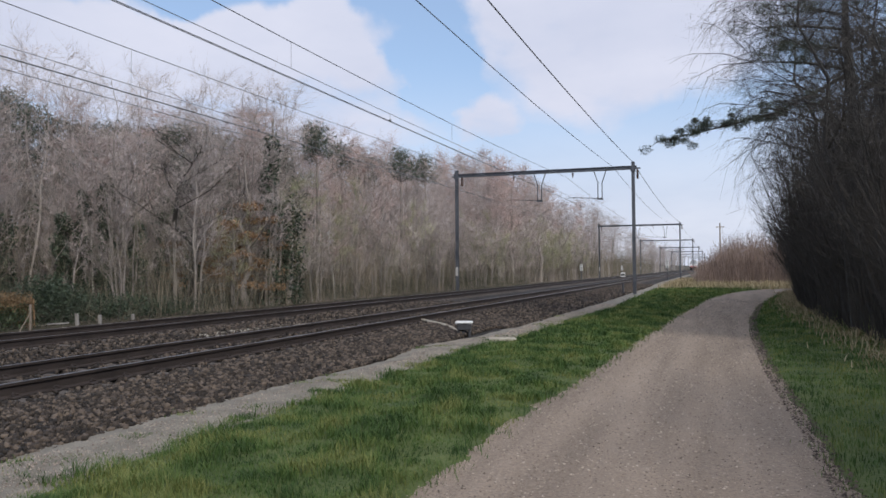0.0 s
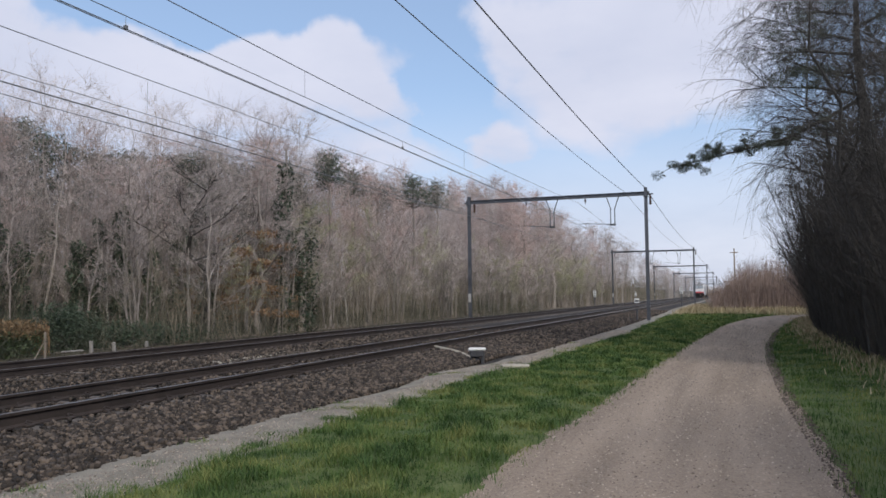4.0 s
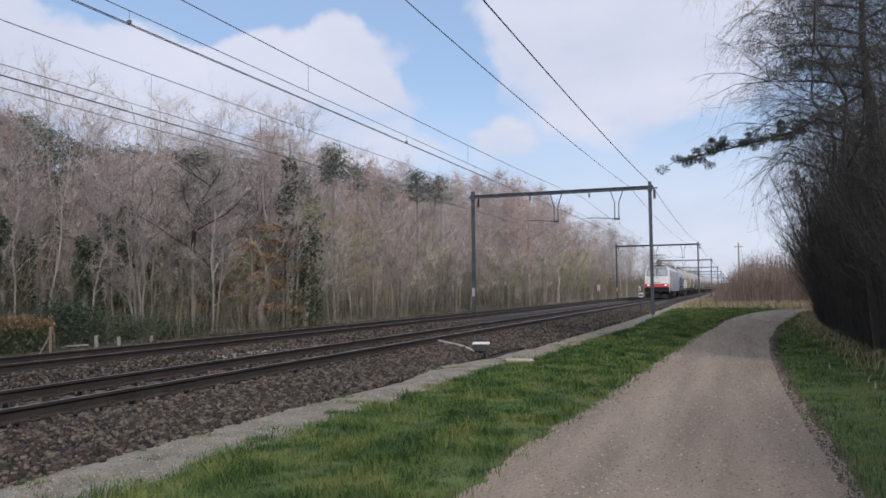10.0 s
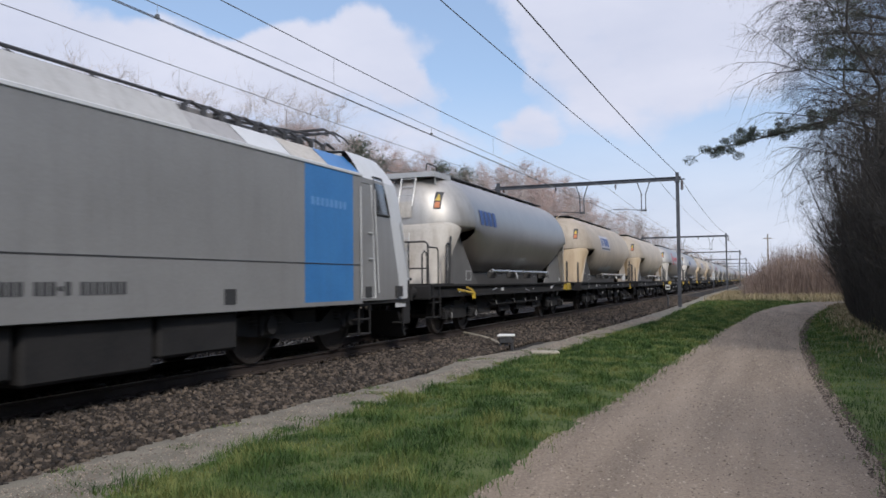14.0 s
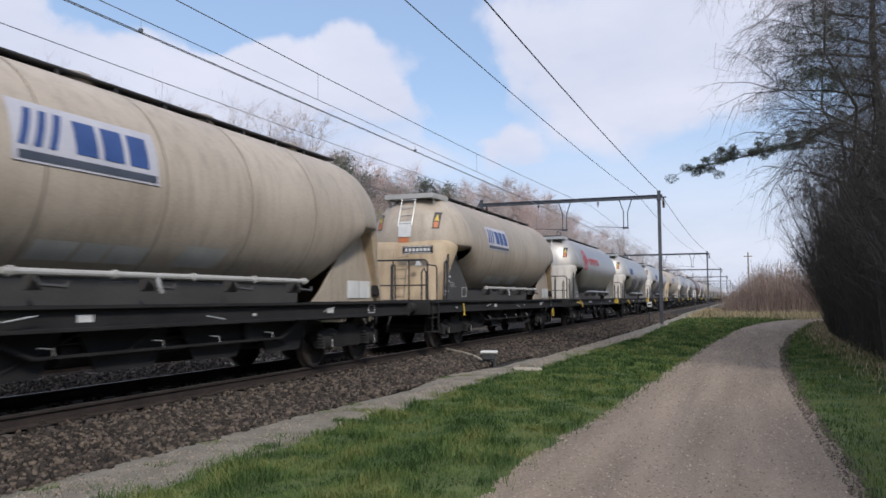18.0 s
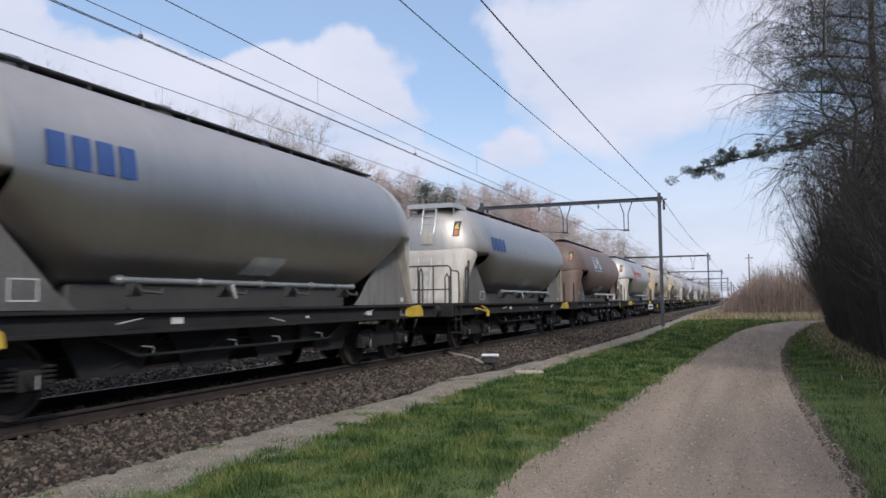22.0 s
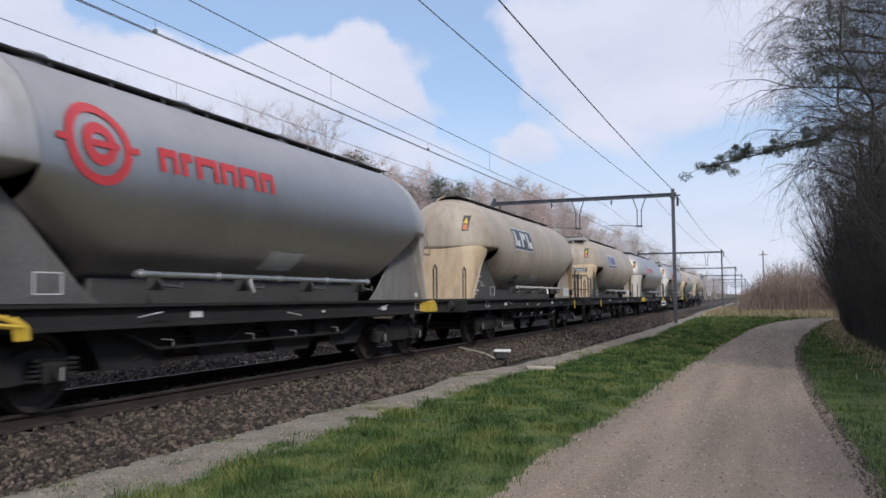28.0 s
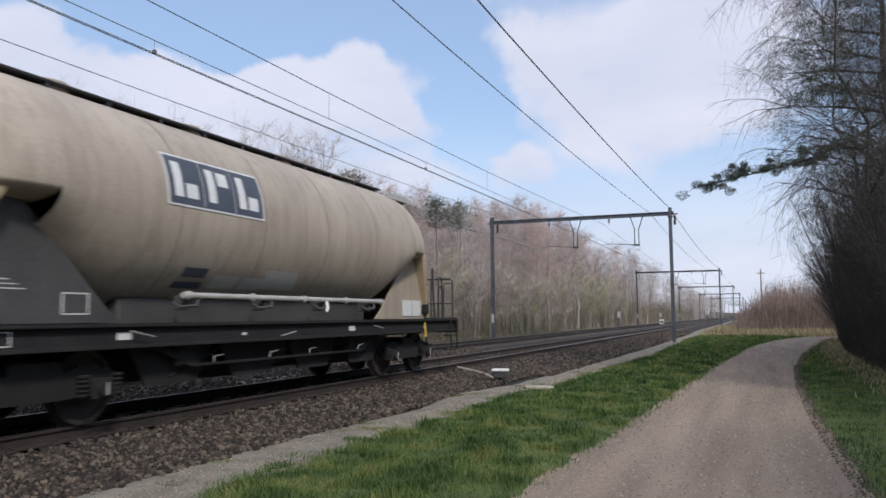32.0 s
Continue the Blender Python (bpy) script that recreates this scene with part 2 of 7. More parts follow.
MAT = dict(
    soil=surface("soil", (0.035, 0.03, 0.017), (0.085, 0.072, 0.042), 0.95, 14, 0.25, 0.4, depth=0.03),
    wood_floor=surface("leaf litter on the slope", (0.10, 0.083, 0.065), (0.25, 0.20, 0.157), 0.95, 9, 0.5, 0.6, depth=0.05),
    turf=surface("turf", (0.03, 0.06, 0.012), (0.12, 0.145, 0.04), 0.95, 30, 1.1, 0.5, depth=0.03),
    path=surface("gravel path", (0.17, 0.133, 0.10), (0.37, 0.292, 0.224), 0.95, 42, 2.2, 1.0, depth=0.02, stretch=0.07),
    fines=surface("grey stone fines", (0.12, 0.108, 0.085), (0.29, 0.265, 0.215), 0.95, 70, 2.2, 0.8, depth=0.012),
    # near-black instead of stone brown: stands in for shade in the gaps between stones
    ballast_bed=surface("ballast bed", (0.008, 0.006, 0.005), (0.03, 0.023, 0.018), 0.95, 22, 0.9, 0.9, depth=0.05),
    ballast=islands("ballast stone", (0.012, 0.0095, 0.0075), (0.155, 0.12, 0.092), 0.9, (0.044, 0.0335, 0.026)),
    rail=surface("rusty rail steel", (0.032, 0.025, 0.022), (0.07, 0.053, 0.046), 0.75, 60, 3, 0.2, metal=0.3),
    rail_head=surface("worn rail head", (0.20, 0.19, 0.19), (0.42, 0.41, 0.41), 0.35, 80, 3, 0.05, metal=0.9),
    sleeper=surface("brake-stained sleeper concrete", (0.05, 0.042, 0.036), (0.14, 0.12, 0.105), 0.92, 50, 4, 0.3, vary=0.2),
    concrete=surface("weathered concrete", (0.16, 0.145, 0.13), (0.33, 0.31, 0.285), 0.92, 50, 4, 0.3, vary=0.15),
    pale_concrete=surface("pale concrete", (0.30, 0.27, 0.21), (0.46, 0.42, 0.34), 0.9, 50, 5, 0.3),
    galvanised=surface("dull galvanised steel", (0.075, 0.08, 0.092), (0.15, 0.155, 0.17), 0.55, 40, 2, 0.1, metal=0.6),
    dark_steel=surface("dark painted steel", (0.03, 0.031, 0.034), (0.075, 0.075, 0.08), 0.6, 50, 2, 0.12, metal=0.2),
    wire=surface("copper wire gone grey-green", (0.12, 0.125, 0.13), (0.20, 0.205, 0.215), 0.55, 20, 2, 0, metal=0.3),
    crumbs=islands("dark crumbs", (0.035, 0.026, 0.02), (0.12, 0.09, 0.07), 0.95),
    insulator=surface("glazed insulator", (0.10, 0.045, 0.03), (0.16, 0.08, 0.05), 0.2, 30, 3, 0),
    white_paint=surface("white paint", (0.62, 0.62, 0.60), (0.80, 0.80, 0.78), 0.5, 40, 3, 0.05, streak=0.15),
    wood=surface("grey wood", (0.13, 0.105, 0.08), (0.30, 0.25, 0.20), 0.9, 45, 3, 0.3, vary=0.2),
    bark=surface("grey brown bark", (0.185, 0.158, 0.14), (0.36, 0.315, 0.283), 0.95, 18, 1.2, 0.5, vary=0.35, depth=0.03),
    pale_bark=surface("pale birch bark", (0.26, 0.235, 0.205), (0.50, 0.465, 0.42), 0.85, 12, 2.0, 0.3, vary=0.25),
    # dark in itself on the crooked tree; by the path the colour holds shade
    dark_bark=surface("dark bark, some of it shade", (0.03, 0.027, 0.024), (0.08, 0.072, 0.062), 0.95, 18, 1.2, 0.5, vary=0.25, depth=0.03),
    twig=surface("brown twigs", (0.335, 0.28, 0.255), (0.54, 0.47, 0.44), 0.95, 10, 0.4, 0, vary=0.3),
    red_twig=surface("reddish birch twigs", (0.38, 0.265, 0.235), (0.56, 0.42, 0.375), 0.95, 10, 0.4, 0, vary=0.25),
    olive_twig=surface("olive budding twigs", (0.25, 0.25, 0.14), (0.45, 0.44, 0.27), 0.95, 10, 0.4, 0, vary=0.2),
    # twigs to match: by the path their shade is part of the colour
    dark_twig=surface("dark twigs, some of it shade", (0.04, 0.036, 0.033), (0.10, 0.088, 0.078), 0.95, 10, 0.4, 0, vary=0.2),
    needles=islands("pine needles", (0.045, 0.058, 0.043), (0.12, 0.14, 0.10), 0.7, translucent=0.15),
    ivy=islands("ivy leaves", (0.016, 0.03, 0.017), (0.06, 0.085, 0.045), 0.65),
    dead_leaves=islands("dry beech leaves", (0.16, 0.085, 0.04), (0.36, 0.23, 0.13), 0.8, translucent=0.25),
    hedge=islands("rusty hedge shoots", (0.10, 0.07, 0.035), (0.26, 0.165, 0.085), 0.8, translucent=0.15),
    ivy_green=islands("green hedge leaves", (0.025, 0.045, 0.02), (0.10, 0.13, 0.05), 0.6, translucent=0.1),
    rust_wood=surface("rusty brown sticks", (0.16, 0.09, 0.05), (0.32, 0.20, 0.11), 0.9, 40, 3, 0.2),
    blades=islands("grass blades", (0.018, 0.052, 0.010), (0.25, 0.255, 0.08), 0.75, (0.08, 0.145, 0.031), 0.3, patch=1.5),
    straw=islands("dry straw grass", (0.25, 0.19, 0.10), (0.48, 0.40, 0.25), 0.85, (0.34, 0.27, 0.16), 0.2),
    brush=islands("red brown brush", (0.13, 0.09, 0.074), (0.33, 0.245, 0.205), 0.9, patch=0.4),
    pebbles=islands("path pebbles", (0.09, 0.07, 0.055), (0.50, 0.42, 0.34), 0.9, (0.26, 0.205, 0.16)),
    # rolling stock
    tank_silver=surface("brushed bare aluminium shell", (0.47, 0.445, 0.42), (0.57, 0.54, 0.51), 0.45, 55, 0.9, 0.02, metal=1.0, streak=0.10, rough_vary=0.05,
                        dirt=(0.16, 0.145, 0.13), vary=0.06),
    hood_silver=surface("dull aluminium tank end", (0.52, 0.49, 0.455), (0.64, 0.61, 0.57), 0.52, 40, 1.0, 0.03, metal=0.8, streak=0.3, dirt=(0.25, 0.22, 0.18), vary=0.08),
    gusset_grey=surface("darker grey panel", (0.095, 0.092, 0.09), (0.165, 0.16, 0.155), 0.6, 30, 1.2, 0.05, streak=0.3),
    pale_chips=islands("pale limestone chips", (0.20, 0.18, 0.145), (0.44, 0.41, 0.34), 0.9),
    saddle_silver=surface("dusty white painted steel", (0.42, 0.385, 0.34), (0.60, 0.56, 0.505), 0.55, 30, 1.2, 0.05, streak=0.4,
                          dirt=(0.22, 0.16, 0.10), vary=0.1),
    tank_beige=surface("dusty beige paint", (0.36, 0.30, 0.235), (0.51, 0.435, 0.35), 0.5, 30, 0.8, 0.05, streak=0.3, dirt=(0.12, 0.09, 0.06), vary=0.1),
    seam_beige=surface("dirt-filled weld", (0.17, 0.135, 0.10), (0.28, 0.23, 0.175), 0.7, 30, 2, 0),
    saddle_beige=surface("ochre stained paint", (0.40, 0.30, 0.185), (0.54, 0.425, 0.29), 0.6, 30, 1.0, 0.05, streak=0.35, dirt=(0.20, 0.10, 0.045), vary=0.08),
    tank_brown=surface("dirty red brown paint", (0.11, 0.07, 0.06), (0.20, 0.135, 0.115), 0.5, 30, 0.8, 0.05, streak=0.3, dirt=(0.04, 0.03, 0.028)),
    saddle_brown=surface("brown stained paint", (0.11, 0.065, 0.052), (0.19, 0.125, 0.10), 0.6, 30, 1.0, 0.05, streak=0.3, dirt=(0.05, 0.035, 0.03)),
    gusset_silver=surface("grimy grey panel", (0.15, 0.143, 0.137), (0.25, 0.24, 0.23), 0.6, 30, 1.2, 0.05, streak=0.4),
    gusset_dark=surface("black panel", (0.045, 0.043, 0.043), (0.09, 0.087, 0.085), 0.6, 30, 1.2, 0.05),
    frame=surface("grimy black underframe", (0.010, 0.010, 0.011), (0.030, 0.028, 0.028), 0.85, 35, 2, 0.15, metal=0.15),
    wheel=surface("brake-dusted wheel steel", (0.035, 0.03, 0.028), (0.085, 0.072, 0.064), 0.6, 40, 3, 0.1, metal=0.4),
    pipe=surface("bright steel pipe", (0.42, 0.42, 0.42), (0.62, 0.62, 0.62), 0.3, 40, 2, 0.05, metal=0.8),
    ladder=surface("zinc ladder", (0.42, 0.42, 0.42), (0.62, 0.62, 0.61), 0.45, 40, 2, 0.05, metal=0.3),
    yellow=surface("yellow paint", (0.55, 0.36, 0.03), (0.70, 0.50, 0.07), 0.5, 30, 2, 0.05, streak=0.3),
    sign_white=surface("white lettering paint", (0.60, 0.60, 0.59), (0.78, 0.78, 0.77), 0.5, 40, 3, 0),
    pale_plate=surface("scuffed pale plate", (0.40, 0.39, 0.365), (0.56, 0.545, 0.51), 0.6, 40, 3, 0),
    grey_plate=surface("grey information plate", (0.36, 0.35, 0.33), (0.50, 0.49, 0.47), 0.5, 40, 3, 0),
    logo_red=surface("red vinyl", (0.50, 0.035, 0.045), (0.62, 0.06, 0.07), 0.5, 40, 2, 0, streak=0.15),
    logo_blue=surface("blue vinyl", (0.025, 0.06, 0.20), (0.045, 0.10, 0.29), 0.5, 40, 2, 0),
    logo_sky=surface("light blue vinyl", (0.11, 0.27, 0.55), (0.15, 0.33, 0.62), 0.4, 40, 2, 0),
    logo_faded=surface("faded spray paint", (0.05, 0.055, 0.11), (0.13, 0.135, 0.20), 0.6, 14, 3, 0),
    logo_navy=surface("slate vinyl", (0.05, 0.06, 0.085), (0.085, 0.095, 0.125), 0.5, 40, 2, 0),
    logo_pale=surface("pale lilac vinyl", (0.46, 0.45, 0.50), (0.60, 0.59, 0.63), 0.5, 40, 2, 0),
    teal=surface("teal spray paint", (0.10, 0.36, 0.38), (0.28, 0.60, 0.60), 0.6, 12, 3, 0),
    ink=surface("dark spray paint", (0.03, 0.03, 0.04), (0.07, 0.07, 0.09), 0.6, 12, 3, 0),
    orange=surface("orange notice", (0.50, 0.15, 0.05), (0.62, 0.22, 0.09), 0.6, 30, 2, 0),
    loco_grey=surface("mid grey gloss paint", (0.215, 0.213, 0.212), (0.275, 0.273, 0.272), 0.35, 30, 0.9, 0.02, streak=0.15, dirt=(0.09, 0.08, 0.075)),
    loco_light=surface("light silver grey paint", (0.58, 0.585, 0.595), (0.69, 0.695, 0.70), 0.35, 30, 0.9, 0.02, streak=0.12, dirt=(0.20, 0.18, 0.16)),
    loco_roof=surface("dusty light grey roof paint", (0.40, 0.395, 0.385), (0.52, 0.51, 0.495), 0.45, 30, 0.9, 0.02, streak=0.3, dirt=(0.16, 0.13, 0.11)),
    loco_white=surface("off-white cab paint", (0.60, 0.59, 0.57), (0.74, 0.73, 0.71), 0.4, 30, 1.2, 0.02, streak=0.25, dirt=(0.38, 0.33, 0.27)),
    loco_red=surface("signal red paint", (0.48, 0.03, 0.04), (0.60, 0.06, 0.07), 0.4, 30, 1.5, 0.02, streak=0.15),
    loco_blue=surface("bright blue paint", (0.04, 0.17, 0.42), (0.06, 0.23, 0.52), 0.4, 30, 1.5, 0.02, streak=0.1),
    glass=surface("cab glass", (0.30, 0.33, 0.34), (0.40, 0.43, 0.44), 0.08, 10, 1, 0, coat=1.0),
    side_glass=surface("dark side glass", (0.012, 0.014, 0.016), (0.03, 0.032, 0.035), 0.06, 10, 1, 0, coat=1.0),
    rubber=surface("black rubber", (0.025, 0.025, 0.026), (0.05, 0.05, 0.051), 0.7, 40, 2, 0.1),
    lens=glowing("lit headlight lens", (1.0, 0.66, 0.45), 2.2),
    lens_dim=glowing("dim lamp lens", (0.75, 0.55, 0.5), 0.35),
)


# ---- mesh tools ----
class Builder:
    """Gathers faces of one mesh."""

    def __init__(self):
        self.v, self.f = [], []

    def add(self, verts, faces):
        n = len(self.v)
        self.v.extend(tuple(p) for p in verts)
        self.f.extend(tuple(i + n for i in q) for q in faces)
        return self

    def box(self, x0, x1, y0, y1, z0, z1, c=0.0):
        if x0 > x1:
            x0, x1 = x1, x0
        if y0 > y1:
            y0, y1 = y1, y0
        if not c:
            return self.add([(x0, y0, z0), (x1, y0, z0), (x1, y1, z0), (x0, y1, z0), (x0, y0, z1), (x1, y0, z1), (x1, y1, z1), (x0, y1, z1)],
                            [(3, 2, 1, 0), (4, 5, 6, 7), (0, 1, 5, 4), (1, 2, 6, 5), (2, 3, 7, 6), (3, 0, 4, 7)])
        c = min(c, (x1 - x0) * 0.45, (y1 - y0) * 0.45, (z1 - z0) * 0.45)
        ring = [(x0 + c, y0), (x1 - c, y0), (x1, y0 + c), (x1, y1 - c), (x1 - c, y1), (x0 + c, y1), (x0, y1 - c), (x0, y0 + c)]
        inner = [(x0 + c, y0 + c), (x1 - c, y0 + c), (x1 - c, y0 + c), (x1 - c, y1 - c), (x1 - c, y1 - c), (x0 + c, y1 - c), (x0 + c, y1 - c), (x0 + c, y0 + c)]
        rows = [[(*p, z0) for p in inner], [(*p, z0 + c) for p in ring], [(*p, z1 - c) for p in ring], [(*p, z1) for p in inner]]
        return self.loft(rows, caps=True)

    def loft(self, rings, closed=True, caps=False):
        n, k = len(self.v), len(rings[0])
        for r in rings:
            self.v.extend(tuple(p) for p in r)
        last = k if closed else k - 1
        for i in range(len(rings) - 1):
            for j in range(last):
                a, b = n + i * k + j, n + i * k + (j + 1) % k
                self.f.append((a, b, b + k, a + k))
        if caps:
            self.f.append(tuple(n + j for j in reversed(range(k))))
            self.f.append(tuple(n + (len(rings) - 1) * k + j for j in range(k)))
        return self

    def tube(self, pts, radii, seg=6, caps=True):
        pts = [Vector(p) for p in pts]
        if not isinstance(radii, (list, tuple)):
            radii = [radii] * len(pts)
        rings, side = [], None
        for i, p in enumerate(pts):
            d = (pts[min(i + 1, len(pts) - 1)] - pts[max(i - 1, 0)]).normalized()
            if side is None:
                side = d.cross(Vector((0, 0, 1)) if abs(d.z) < 0.9 else Vector((1, 0, 0))).normalized()
            side = (side - d * side.dot(d)).normalized()
            up = d.cross(side)
            rings.append([p + (side * math.cos(a) + up * math.sin(a)) * radii[i] for a in (2 * math.pi * j / seg for j in range(seg))])
        return self.loft(rings, caps=caps)

    def ring(self, pts, r, seg=6):
        """A closed tube."""
        return self.tube(list(pts) + [pts[0]], r, seg)

    def grid(self, nu, nv, fn):
        n = len(self.v)
        for i in range(nu + 1):
            for j in range(nv + 1):
                self.v.append(tuple(fn(i / nu, j / nv)))
        for i in range(nu):
            for j in range(nv):
                a = n + i * (nv + 1) + j
                self.f.append((a, a + nv + 1, a + nv + 2, a + 1))
        return self

    def prism(self, poly, axis, lo, hi):
        """A flat polygon in two axes, pushed along the third."""
        def at(p, w):
            return (w, *p) if axis == "x" else (p[0], w, p[1]) if axis == "y" else (*p, w)
        return self.loft([[at(p, lo) for p in poly], [at(p, hi) for p in poly]], caps=True)

    def mesh(self, name, material, smooth=None):
        me = bpy.data.meshes.new(name)
        me.from_pydata(self.v, [], self.f)
        me.materials.append(material)
        b = bmesh.new()
        b.from_mesh(me)
        bmesh.ops.recalc_face_normals(b, faces=b.faces)
        b.to_mesh(me)
        b.free()
        if smooth:
            me.shade_smooth()
            me.set_sharp_from_angle(angle=radians(smooth))
        return me


def raw_mesh(name, verts, faces, material):
    """A mesh from arrays: verts (n, 3), faces (m, 3 or 4)."""
    me = bpy.data.meshes.new(name)
    verts, faces = np.asarray(verts, np.float32), np.asarray(faces, np.int32)
    k = faces.shape[1]
    me.vertices.add(len(verts))
    me.vertices.foreach_set("co", verts.ravel())
    me.loops.add(faces.size)
    me.loops.foreach_set("vertex_index", faces.ravel())
    me.polygons.add(len(faces))
    me.polygons.foreach_set("loop_start", np.arange(0, faces.size, k, dtype=np.int32))
    me.polygons.foreach_set("loop_total", np.full(len(faces), k, np.int32))
    me.update(calc_edges=True)
    me.materials.append(material)
    return me


def part(name, b, material, parent, label="", smooth=35):
    """One mesh object under a thing or a part."""
    me = b.mesh(name, MAT[material], smooth) if isinstance(b, Builder) else b
    ob = new(name, me)
    ob.parent = parent
    if label:
        ob["label"] = label
    return ob


def thing(name, m, label, category, group="", kind=""):
    ob = new(name)
    ob.matrix_basis = m
    return tagged(ob, label, category, group, kind)


def solid(name, b, material, label, category, group="", kind="", smooth=35):
    me = b.mesh(name, MAT[material], smooth) if isinstance(b, Builder) else b
    return tagged(new(name, me), label, category, group, kind)

# ---- plan ----
RAIL = 0.317                    # rail head above the path
T1, T2 = -8.483, -13.41         # centre lines of the two tracks
GANTRY_Y, SPAN = 46.27, 63.34   # first gantry ahead, and the spacing of gantries
rng = np.random.default_rng(7)


def along(y, pts):
    return float(np.interp(y, [p[0] for p in pts], [p[1] for p in pts]))


TOE = ((-60, -5.55), (9, -5.62), (11, -5.4), (12.5, -5.2), (14.2, -5.7), (15.5, -5.7), (17.5, -5.05), (38, -4.85), (90, -5.4), (700, -5.4))
FINES = ((-60, -4.6), (13, -4.65), (17, -4.3), (32, -3.75), (60, -4.2), (120, -4.9), (700, -4.9))
PATH_L = ((-60, -2.05), (8, -2.05), (10, -1.9), (15, -1.7), (27, -1.2), (41, -0.4), (50, 0.7), (56, 1.95), (60, 3.4), (64, 6.0), (68, 11), (72, 22), (74, 40))
PATH_R = ((-60, 0.9), (8, 0.88), (13, 0.8), (19, 0.86), (25, 1.06), (33, 1.65), (42, 2.55), (53, 4.2), (58, 6.5), (62, 11), (65, 22), (66, 40))
SHRUB = ((-60, 3.2), (18, 3.0), (24, 2.75), (34, 3.05), (50, 4.35), (57, 7), (62, 14), (64, 40))


def wob(x, y, s=1.0, seed=0.0):
    return noise.noise(Vector((x * s, y * s, seed)))


def mound(x, y):
    """Hummocks of the verge."""
    return 0.07 * max(0.0, wob(x, y, 1.5, 12.0)) + 0.03 * max(0.0, wob(x, y, 4.0, 15.0))


def strip(name, left, right, ys, n, z, material, label, category, edge=0.08, rough=0.0, kind="structure"):
    """A ground strip between two edge lines, with an uneven rim."""
    b = Builder()

    def at(u, v):
        y = ys[round(u * (len(ys) - 1))]
        x0 = left(y) + edge * wob(1, y, 1.3, 3) + edge * 0.6 * wob(1, y, 5, 4)
        x1 = right(y) + edge * wob(2, y, 1.3, 5) + edge * 0.6 * wob(2, y, 5, 6)
        x = x0 + (x1 - x0) * v
        return (x, y, z(x, y, v) + rough * wob(x, y, 3.0, 9))
    b.grid(len(ys) - 1, n, at)
    return solid(name, b, material, label, category, kind=kind, smooth=60)


def steps(a, b, near):
    """Distances that widen away from the camera."""
    out, y = [a], a
    while y < b:
        y += near * (4 if y < 2 else 1) + max(0.0, y - 14) * 0.02
        out.append(min(y, b))
    return out


# ---- ground ----
def ground_z(x, y):
    bank = 0.0
    if x < -17:
        bank = min(0.22, (-17 - x) * 0.02) + 0.17 * max(0.0, min(32.0, -28 - x))
    return bank - 0.012


def ground_all(x, y):
    return np.array([ground_z(a, b) for a, b in zip(x, y)])


def build_ground():
    xs = [-3000, -1200, -500, -250, -120, -80, -60, -50, -40, -34, -28, -24, -21, -18, -17, -16, -12, -8, -5, -2, 1, 4, 8, 14, 24, 40, 70, 120, 250, 500, 1200, 3000]
    ys = [-3000, -1200, -500, -200, -80, -40, -20, -10, 0, 5, 10, 15, 20, 26, 33, 42, 55, 70, 90, 120, 160, 220, 320, 500, 900, 1600, 3000]
    b = Builder().grid(len(xs) - 1, len(ys) - 1, lambda u, v: (
        xs[round(u * (len(xs) - 1))], ys[round(v * (len(ys) - 1))],
        ground_z(xs[round(u * (len(xs) - 1))], ys[round(v * (len(ys) - 1))])))
    solid("ground", b, "soil", "brown earth with moss and leaf litter", "ground", kind="structure", smooth=60)
    wx = [-130, -60, -50, -40, -34, -28, -24, -21, -18.5]
    b = Builder().grid(len(wx) - 1, 30, lambda u, v: (wx[round(u * 8)], -40 + 340 * v, ground_z(wx[round(u * 8)], 0) + 0.02))
    solid("woodland_floor", b, "wood_floor", "sloping woodland floor under brown leaf litter", "ground", kind="structure", smooth=60)
    ys = steps(-30, 75, 0.2)
    strip("verge", lambda y: along(y, FINES) - 0.1, lambda y: along(y, PATH_L) + 0.15, ys, 16, lambda x, y, v: 0.006 + 0.06 * math.sin(math.pi * v) + (mound(x, y) if 0.03 < v < 0.97 else 0.0),
          "turf", "green grass verge between path and railway", "grass", 0.05, 0.03)
    strip("verge", lambda y: along(y, PATH_R) - 0.15, lambda y: along(y, SHRUB) + 2.5, ys, 10, lambda x, y, v: 0.006 + 0.12 * v,
          "turf", "green grass verge between path and thicket", "grass", 0.05, 0.03)
    strip("path", lambda y: along(y, PATH_L), lambda y: along(y, PATH_R), steps(-30, 74, 0.12), 20,
          lambda x, y, v: 0.022 + 0.035 * math.sin(math.pi * v) - 0.018 * (math.exp(-((v - 0.28) / 0.09) ** 2) + math.exp(-((v - 0.72) / 0.09) ** 2)),
          "path", "trodden grey-brown gravel path", "path", 0.08, 0.004)
    strip("gravel_strip", lambda y: along(y, TOE) - 0.25, lambda y: along(y, FINES) + 0.1, steps(-30, 300, 0.12), 8,
          lambda x, y, v: 0.014 + 0.05 * math.sin(math.pi * v), "fines", "strip of pale grey stone fines beside the ballast", "gravel", 0.07, 0.012)


def bed_z(x, y):
    """Height of the ballast bed."""
    toe = along(y, TOE)
    prof = ((-17.2, 0.0), (-15.6, 0.08), (-15.0, 0.095), (-12.0, 0.09), (-11.0, 0.08), (-10.3, 0.08), (-9.9, 0.09), (-7.2, 0.095), (-6.9, 0.10), (toe, -0.01))
    return float(np.interp(x, [p[0] for p in prof], [p[1] for p in prof]))


